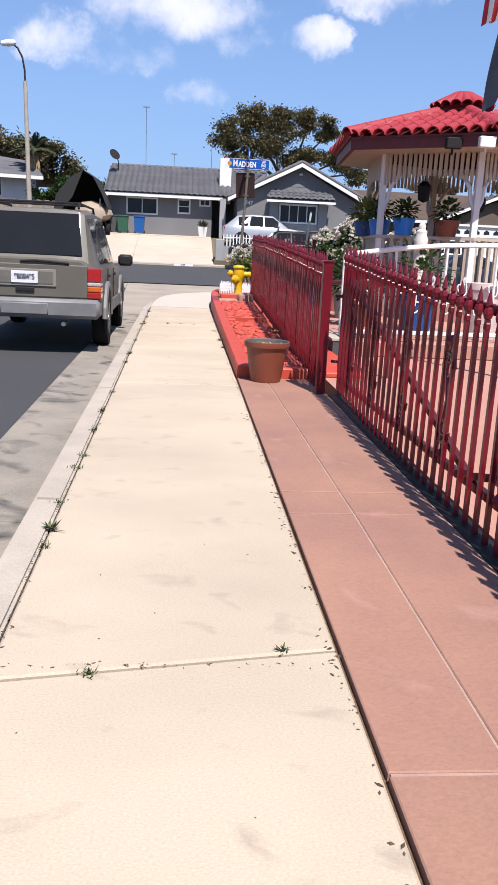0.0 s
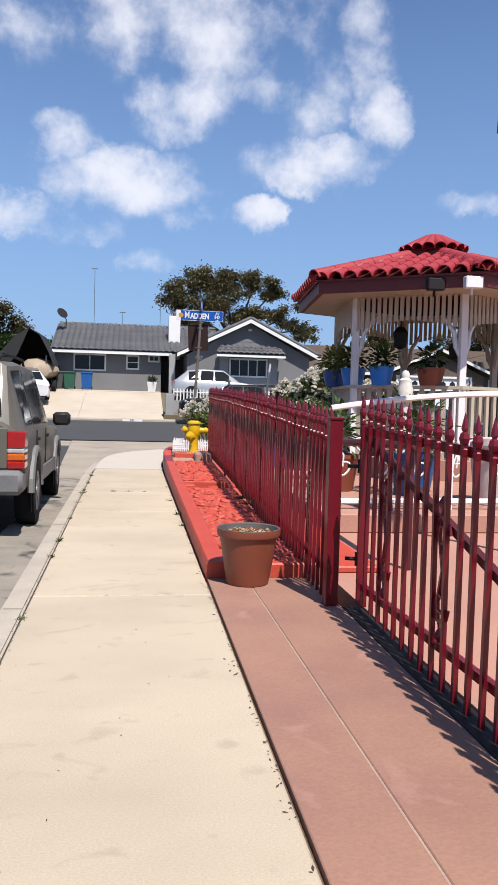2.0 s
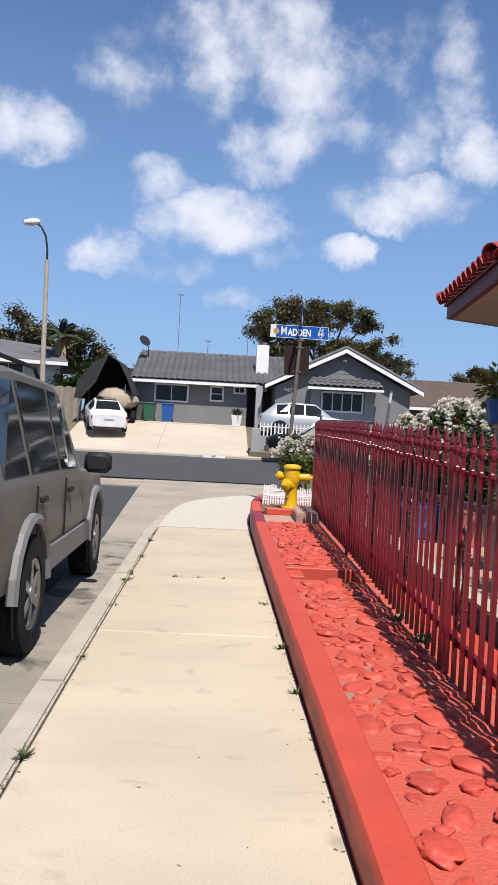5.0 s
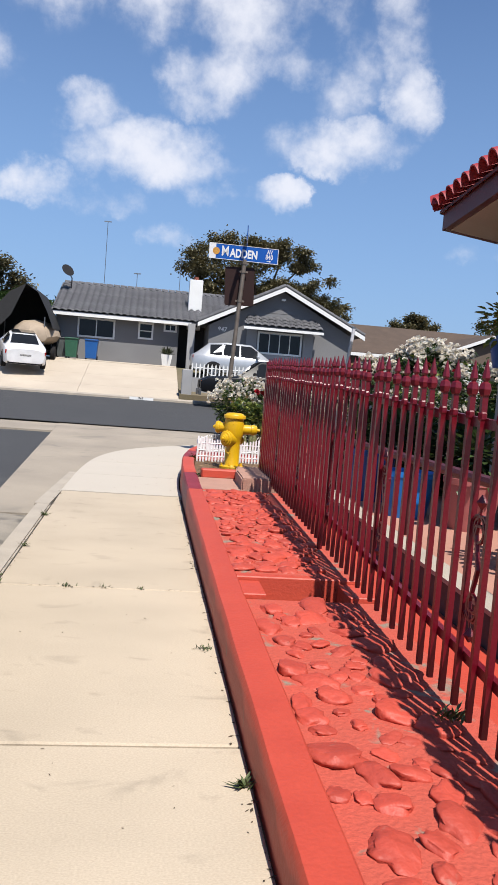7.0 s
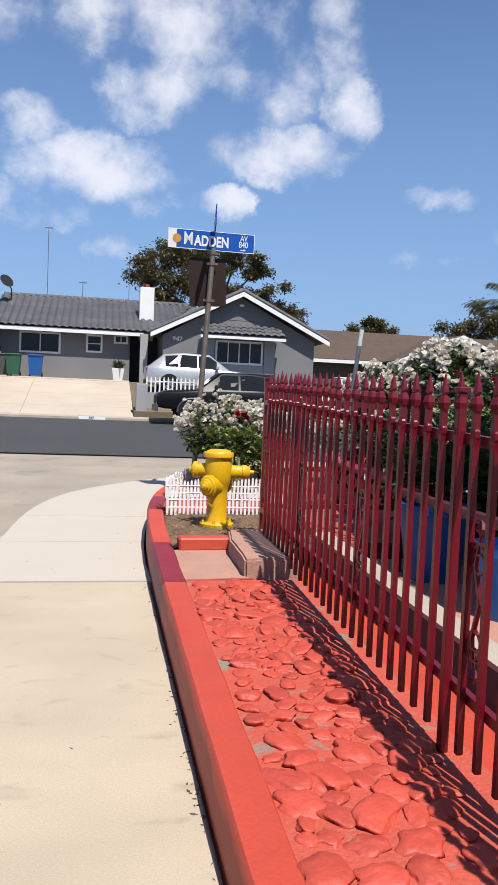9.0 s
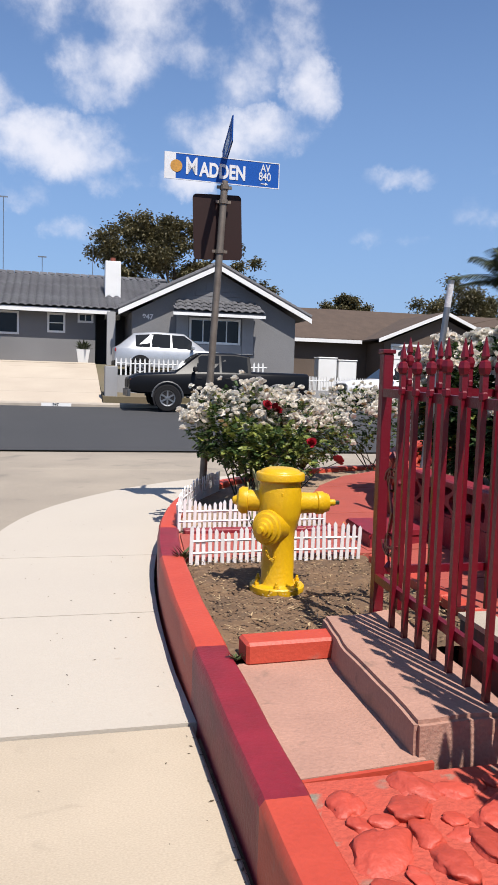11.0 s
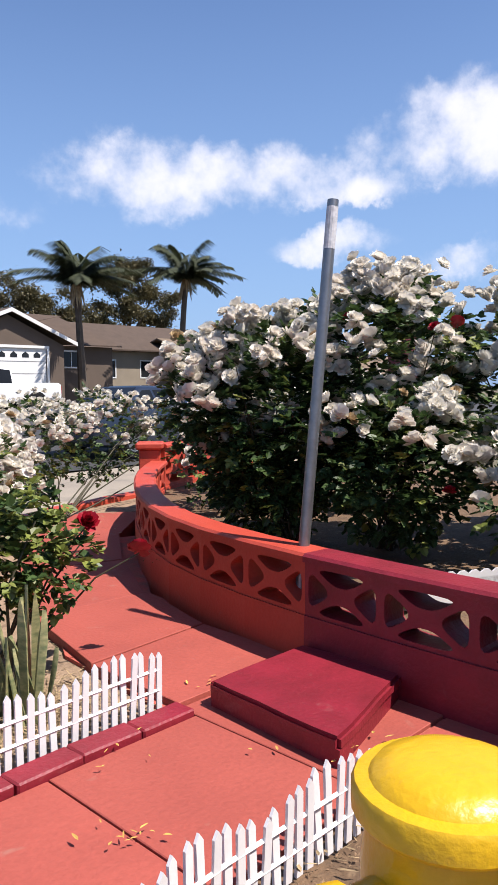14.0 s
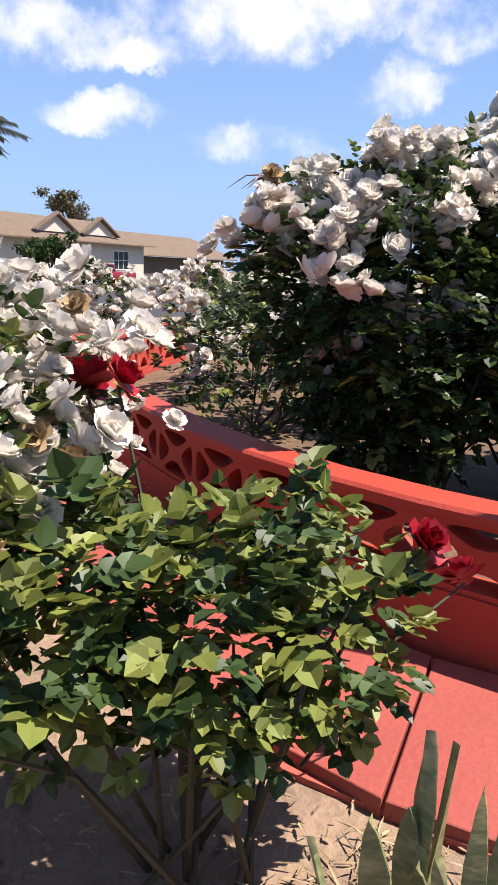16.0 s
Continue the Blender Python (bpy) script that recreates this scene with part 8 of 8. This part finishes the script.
    for t, m in ((0.72, BLACK_STEEL), (0.93, WHITE_PAINT)):
        p = hexp(2.40, 1).lerp(hexp(2.40, 2), t)
        bm = BM()
        box(bm, p.x - 0.12, p.x + 0.12, p.y - 0.10, p.y + 0.02, 2.86, 3.02, 0.012)
        tube(bm, [(p.x, p.y, 2.86), (p.x, p.y, 2.78)], 0.02, 6)
        part("flood_lamp", bm, m, g, "square flood lamp under the eave")
    for k in (1, 4):
        p = hexp(1.62, k).lerp(hexp(1.62, k + 1), 0.42)
        bm = BM()
        lathe(bm, [(0.02, 2.16), (0.10, 2.20), (0.12, 2.42), (0.06, 2.50), (0.008, 2.52), (0.008, 2.9)], 8, Matrix.Translation((p.x + 0.2, p.y + 0.5, 0)))
        part("hanging_lantern", bm, BLACK_STEEL, g)


build_gazebo()


def leafy(parent, c, r, n, size, seed, m):
    rnd = random.Random(seed)
    bm = BM()
    for i in range(n):
        d = Vector((rnd.gauss(0, 1), rnd.gauss(0, 1), rnd.gauss(0.3, 0.8))).normalized()
        leaf(bm, Vector(c) + d * r * rnd.uniform(0.2, 1.0), (d + Vector((0, 0, -0.2))).normalized(), Vector((0.2, 0.1, 1)).normalized(), size * rnd.uniform(0.7, 1.4), size * 0.4)
    return part("foliage", bm, m, parent)


def pot_plant(x, y, z, r, h, m, label, foliage=0.3, n=160, group="yard pots", fm=LEAF):
    p = thing("plant_pot", label, "pot", pose(x, y, z), group=group)
    bm = BM()
    lathe(bm, [(0.0, 0.0), (r * 0.72, 0.0), (r * 0.97, h * 0.88), (r, h * 0.89), (r, h), (r * 0.9, h), (r * 0.86, h * 0.9), (0.0, h * 0.88)], 20)
    part("body", bm, m, p, smooth=True)
    if foliage:
        leafy(p, (0, 0, h + foliage * 0.5), foliage, n, 0.09, int(x * 100 + y * 10), fm)
    return p


def build_yard():
    blue2 = mat("bright blue plastic", (0.015, 0.20, 0.62), 0.4, scale=5, mix=0.3, bump=0.05)
    pot_plant(4.60, 13.62, 1.58, 0.20, 0.27, blue2, "bright blue plastic pot with leafy plant on the rail", 0.24)
    pot_plant(4.88, 13.06, 1.58, 0.19, 0.28, blue2, "bright blue plastic pot with small plant on the rail", 0.2)
    pot_plant(4.48, 14.35, 1.58, 0.19, 0.26, BLUE_PLASTIC, "blue plastic pot with pale leafy plant on the rail", 0.28, 160, "yard pots", LEAF_LIGHT)
    pot_plant(4.62, 14.80, 1.58, 0.19, 0.26, BLUE_PLASTIC, "blue plastic pot with trailing plant on the rail", 0.30, 180, "yard pots", LEAF_LIGHT)
    pot_plant(5.50, 12.66, 1.58, 0.21, 0.26, TERRACOTTA, "terracotta bowl with dark plant on the rail", 0.22)
    pot_plant(3.62, 14.4, 0.205, 0.24, 0.40, blue2, "large bright blue barrel pot on the terrace", 0.0)
    pot_plant(3.55, 15.3, 0.205, 0.24, 0.5, BLUE_PLASTIC, "blue barrel pot on the patio", 0.0)
    pot_plant(3.99, 13.9, 0.205, 0.24, 0.42, mat("pink pot", (0.42, 0.13, 0.12), 0.6, bump=0.1), "dusty pink clay pot on the patio", 0.35)
    pot_plant(3.85, 12.3, 0.205, 0.26, 0.50, mat("grey stone pot", (0.28, 0.27, 0.26), 0.8, bump=0.3), "grey stone planter on the patio", 0.4)
    pot_plant(3.7, 11.0, 0.205, 0.25, 0.45, TERRACOTTA, "terracotta pot with dense plant on the patio", 0.45, 260)
    pot_plant(4.5, 10.6, 0.205, 0.28, 0.5, BLUE_PLASTIC, "blue pot with tall plant on the patio", 0.5, 300)
    pot_plant(5.2, 9.9, 0.205, 0.30, 0.72, mat("pale urn", (0.62, 0.52, 0.48), 0.7, bump=0.2), "pale stone urn beside the white railing", 0.0)
    for i, (x, y, s, k) in enumerate(((3.9, 15.75, 0.55, 700), (4.7, 16.2, 0.6, 800), (8.5, 12.0, 0.9, 900), (9.5, 9.5, 1.0, 900), (10.5, 15, 1.1, 1000), (5.3, 16.6, 0.6, 700), (11, 7, 1.1, 1000))):
        b = thing("shrub", "dark green leafy shrub in the yard", "shrub", pose(x, y, 0.205 if 8.93 < y < 15.9 else 0.02), group="yard shrubs")
        bm = BM()
        tube(bm, [(0, 0, 0), (0.03, 0.02, s)], [0.03, 0.012], 6)
        part("stem", bm, STEM, b)
        leafy(b, (0, 0, s * 0.95), s * 0.85, k, 0.11, 60 + i, LEAF)
    st = thing("garden_statue", "small pale stone figure on a pedestal by the gazebo", "statue", pose(4.95, 12.2, 0.205) @ Matrix.Diagonal((1, 1, 0.9, 1)))
    bm = BM()
    lathe(bm, [(0.16, 0), (0.16, 0.08), (0.10, 0.12), (0.10, 1.22), (0.15, 1.27), (0.15, 1.33), (0.10, 1.335), (0.115, 1.45), (0.085, 1.52), (0.09, 1.58), (0.055, 1.62), (0.06, 1.68), (0.035, 1.73), (0.0, 1.74)], 14)
    part("figure", bm, mat("pale cast stone", (0.62, 0.58, 0.52), 0.8, scale=14, mix=0.5, bump=0.3), st, smooth=True)
    w = thing("white_railing", "white wrought iron arched railing with scrolls", "railing")
    arc = [(3.15 + 3.2 * t, 9.3, 1.10 + 0.30 * math.sin(math.pi * (0.12 + 0.62 * t))) for t in [i / 20 for i in range(21)]]
    bm = BM()
    tube(bm, arc, 0.030, 6)
    part("top_rail", bm, WHITE_PAINT, w)
    bm = BM()
    tube(bm, [(3.15, 9.3, 0.28), (6.35, 9.3, 0.30)], 0.03, 6)
    part("bottom_rail", bm, WHITE_PAINT, w)
    for i in range(0, 21, 4):
        bm = BM()
        x, y, z = arc[i]
        tube(bm, [(x, y, 0.205), (x, y, z)], 0.018, 6)
        part("post", bm, WHITE_PAINT, w)
    for i in range(8):
        x = 3.38 + 0.4 * i
        bm = BM()
        for s in (-1, 1):
            pts = [(x + s * (0.10 - 0.10 * k / 16 * math.cos(k * 0.5)), 9.3, 0.75 + s * 0.12 + 0.16 * (1 - k / 22) * math.sin(k * 0.5)) for k in range(17)]
            tube(bm, pts, 0.010, 5)
        part("scroll", bm, WHITE_PAINT, w)
    b = thing("handrail", "dark red painted pipe handrail behind the fence", "handrail")
    bm = BM()
    tube(bm, [(3.25, 7.2, 0.95), (3.25, 11.5, 0.80), (3.4, 15.6, 0.75)], 0.035, 8)
    part("top_rail", bm, DARK_IRON, b)
    for y in (7.3, 9.3, 11.4, 13.5, 15.5):
        bm = BM()
        tube(bm, [(3.25 + 0.035 * max(0, y - 11.5), y, 0.205 if y > 9 else 0.02), (3.25 + 0.035 * max(0, y - 11.5), y, 0.92 - 0.02 * (y - 7))], 0.025, 6)
        part("leg", bm, DARK_IRON, b)
    f = thing("flagpole", "white flagpole with hanging striped flag and navy flag", "flagpole")
    bm = BM()
    tube(bm, [(4.60, 7.5, 0.02), (4.26, 7.5, 3.6), (4.08, 7.5, 5.6)], [0.035, 0.03, 0.022], 10)
    part("pole", bm, WHITE_PAINT, f)
    cloth = {True: mat("flag red", (0.40, 0.015, 0.03), 0.8, scale=8, mix=0.3, bump=0.1, through_light=0.25), False: mat("flag white", (0.72, 0.70, 0.70), 0.8, scale=8, mix=0.3, bump=0.1, through_light=0.25)}

    def sheet(x_of, z0, z1, u0, u1, m, name):
        bm = BM()
        rows = []
        for i in range(15):
            t = i / 14
            rows.append([bm.verts.new((x_of(t, u), 7.5 + 0.10 * math.sin(u * 9 + 2.4 * t), lerp(z1, z0, t) + 0.05 * u)) for u in (u0, (u0 + u1) / 2, u1)])
        for a, b_ in zip(rows, rows[1:]):
            for k in range(2):
                bm.faces.new((a[k], a[k + 1], b_[k + 1], b_[k]))
        part(name, bm, m, f, smooth=True)

    for k in range(9):
        sheet(lambda t, u: 4.06 - 0.12 * t + u * (0.40 - 0.26 * t), 3.35, 4.75, k / 9, (k + 1) / 9, cloth[k % 2 == 0], "stripe")
    sheet(lambda t, u: 4.10 - 0.06 * t + u * (0.26 - 0.20 * t), 2.60, 3.36, 0, 1, mat("flag navy", (0.018, 0.026, 0.045), 0.8, bump=0.1), "navy_cloth")
    # brick pillar with an air plant at the yard's far corner
    p = thing("brick_pillar", "dark red brick pillar with a spiky plant on top", "pillar")
    bm = BM()
    box(bm, 14.38, 14.80, 24.55, 24.97, -0.1, 2.60, 0.02)
    part("shaft", bm, MAROON_WOOD, p)
    bm = BM()
    lathe(bm, [(0.14, 2.62), (0.20, 2.95), (0.17, 2.95), (0.0, 2.9)], 12, Matrix.Translation((14.59, 24.76, 0)))
    part("pot", bm, TERRACOTTA, p)
    bm = BM()
    rnd = random.Random(9)
    for i in range(16):
        a = rnd.uniform(0, 6.28)
        d = Vector((math.cos(a), math.sin(a), 0))
        L = rnd.uniform(0.5, 1.0)
        tube(bm, [Vector((14.59, 24.76, 2.9)) + d * (L * s) + Vector((0, 0, 0.5 * L * (1.2 * s - 1.6 * s * s))) for s in (0, 0.3, 0.6, 1.0)], [0.02, 0.016, 0.01, 0.003], 4)
    part("spiky_plant", bm, DARK_IRON, p)


build_yard()


# ---- small things: weeds, litter, clods ----
def tuft(label, x, y, z, r, n, h, seed, m=WEED):
    t = thing("weed_tuft", label, "weed", pose(x, y, z), group="weeds")
    rnd = random.Random(seed)
    bm = BM()
    for i in range(n):
        a = rnd.uniform(0, 6.28)
        d = Vector((math.cos(a), math.sin(a), rnd.uniform(0.2, 1.6))).normalized()
        leaf(bm, Vector((rnd.gauss(0, r * 0.35), rnd.gauss(0, r * 0.35), 0)), d, Vector((0.3, 0.2, 1)).normalized(), h * rnd.uniform(0.5, 1.2), h * 0.10)
    part("foliage", bm, m, t)


def build_small():
    rnd = random.Random(77)
    spots = [(side_l(y) + rnd.uniform(-0.012, 0.012), y, rnd.uniform(0.02, 0.045), rnd.randint(12, 30), rnd.uniform(0.025, 0.06)) for y in (2.75, 2.95, 3.3, 3.9, 4.15, 4.8, 5.4, 6.2, 7.9, 8.6, 9.9, 11.2, 12.15, 12.45, 12.6, 13.4, 14.6)]
    spots += [(0.98, 1.80, 0.03, 24, 0.03), (1.56, 1.93, 0.02, 14, 0.035), (1.70, 10.25, 0.03, 22, 0.06), (1.70, 9.45, 0.03, 22, 0.05), (0.93, 12.42, 0.05, 26, 0.03), (1.15, 12.43, 0.03, 16, 0.025), (1.36, 12.43, 0.03, 14, 0.025),
              (1.66, 11.45, 0.05, 26, 0.03), (2.45, 9.9, 0.08, 60, 0.07), (2.40, 10.4, 0.06, 40, 0.06), (1.95, 17.85, 0.04, 30, 0.10), (1.90, 16.1, 0.03, 16, 0.05)]
    for i, (x, y, r, n, h) in enumerate(spots):
        tuft("small green weed growing from a pavement joint", x, y, 0.0 if x < 1.8 else 0.16 if y < 14 else 0.245, r, n, h, i)
    # litter in the joints, twigs and specks lying about
    bm = BM()

    def speck(x, y, z, s):
        a = rnd.uniform(0, 6.28)
        c, q = math.cos(a), math.sin(a)
        l, w = s * rnd.uniform(0.7, 1.6), s * rnd.uniform(0.25, 0.6)
        top = bm.verts.new((x, y, z + s * 0.4))
        ring_ = [bm.verts.new((x + c * u * l - q * v * w, y + q * u * l + c * v * w, z + 0.001)) for u, v in ((-1, 0), (0, -1), (1, 0), (0, 1))]
        for k in range(4):
            bm.faces.new((ring_[k], ring_[(k + 1) % 4], top))

    for i in range(520):
        y = rnd.uniform(0, 17)
        speck(side_l(y) + rnd.gauss(0, 0.012), y, 0.002, rnd.uniform(0.003, 0.010))
    for i in range(420):
        y = rnd.uniform(0.5, 17)
        speck(1.725 - abs(rnd.gauss(0, 0.02)), y, 0.001, rnd.uniform(0.003, 0.011))
    for i in range(120):
        x, y = rnd.uniform(0.6, 1.7), rnd.uniform(1, 16)
        speck(x, y, 0.001, rnd.uniform(0.002, 0.007))
    for i in range(60):
        speck(rnd.uniform(0.7, 1.75), rnd.uniform(16.1, 20.5), 0.005, rnd.uniform(0.003, 0.008))
    for yj in (1.85, 6.70, 12.42):
        for i in range(50):
            speck(rnd.uniform(0.7, 1.7), yj + rnd.gauss(0, 0.008), 0.001, rnd.uniform(0.002, 0.007))
    tagged(part("litter", bm, mat("dark litter", (0.07, 0.05, 0.03), 0.9, bump=0.0, island=0.4)), "dark crumbs and leaf litter in the pavement joints", "litter", kind="stuff")
    bm = BM()
    for i in range(2600):
        x, y = rnd.uniform(1.93, 3.12), rnd.uniform(16.22, 17.78)
        if math.hypot(x - 2.37, y - 17.16) < 0.18:
            continue
        speck(x, y, 0.236, 0.003 + 0.011 * rnd.random() ** 2)
    tagged(part("clods", bm, mat("soil clod", (0.19, 0.12, 0.068), 0.95, scale=30, mix=0.7, bump=0.4, island=0.4)), "dry soil clods and stones round the hydrant", "soil", kind="stuff")
    bm = BM()
    for i in range(1500):
        x, y = rnd.uniform(1.95, 3.14), rnd.uniform(16.25, 17.78)
        if i > 800:
            x, y = rnd.uniform(2.1, 3.4), rnd.uniform(18.78, 19.9)
        if i > 1250:
            x, y = rnd.uniform(4.1, 6.0), rnd.uniform(19.6, 21.4)
        z = 0.25 if i <= 800 else (0.222 if i <= 1250 else 0.43)
        a, l = rnd.uniform(0, 6.28), rnd.uniform(0.012, 0.055)
        d = Vector((math.cos(a), math.sin(a), rnd.uniform(-0.1, 0.25)))
        leaf(bm, Vector((x, y, z + rnd.uniform(0, 0.012))), d.normalized(), Vector((0, 0.1, 1)).normalized(), l, rnd.uniform(0.0015, 0.006))
    for i in range(1500):
        x, y = 2.85 + rnd.gauss(0, 0.22), 19.05 + rnd.gauss(0, 0.17)
        if not (2.15 < x < 3.22 and 18.80 < y < 19.7):
            continue
        a, l = rnd.uniform(0, 6.28), rnd.uniform(0.03, 0.10)
        leaf(bm, Vector((x, y, 0.222 + rnd.uniform(0, 0.02))), Vector((math.cos(a), math.sin(a), rnd.uniform(-0.05, 0.3))).normalized(), Vector((0, 0.1, 1)).normalized(), l, rnd.uniform(0.0012, 0.004))
    tagged(part("bark_and_straw", bm, DRY), "dry straw and bark chips on the soil", "mulch", kind="stuff")
    bm = BM()
    for i in range(40):
        x, y = rnd.choice(((2.6, 18.2), (3.3, 18.25), (2.9, 18.55), (3.45, 18.72), (3.4, 18.0)))
        x, y = x + rnd.gauss(0, 0.06), y + rnd.gauss(0, 0.04)
        a = rnd.uniform(0, 6.28)
        leaf(bm, Vector((x, y, 0.268)), Vector((math.cos(a), math.sin(a), 0.15)).normalized(), Vector((0, 0.1, 1)).normalized(), rnd.uniform(0.015, 0.035), rnd.uniform(0.002, 0.006))
    tagged(part("fallen_petals", bm, mat("yellowed petal", (0.55, 0.35, 0.08), 0.8, bump=0.0, island=0.3)), "yellowed petals and twigs on the path", "litter", kind="stuff")


build_small()
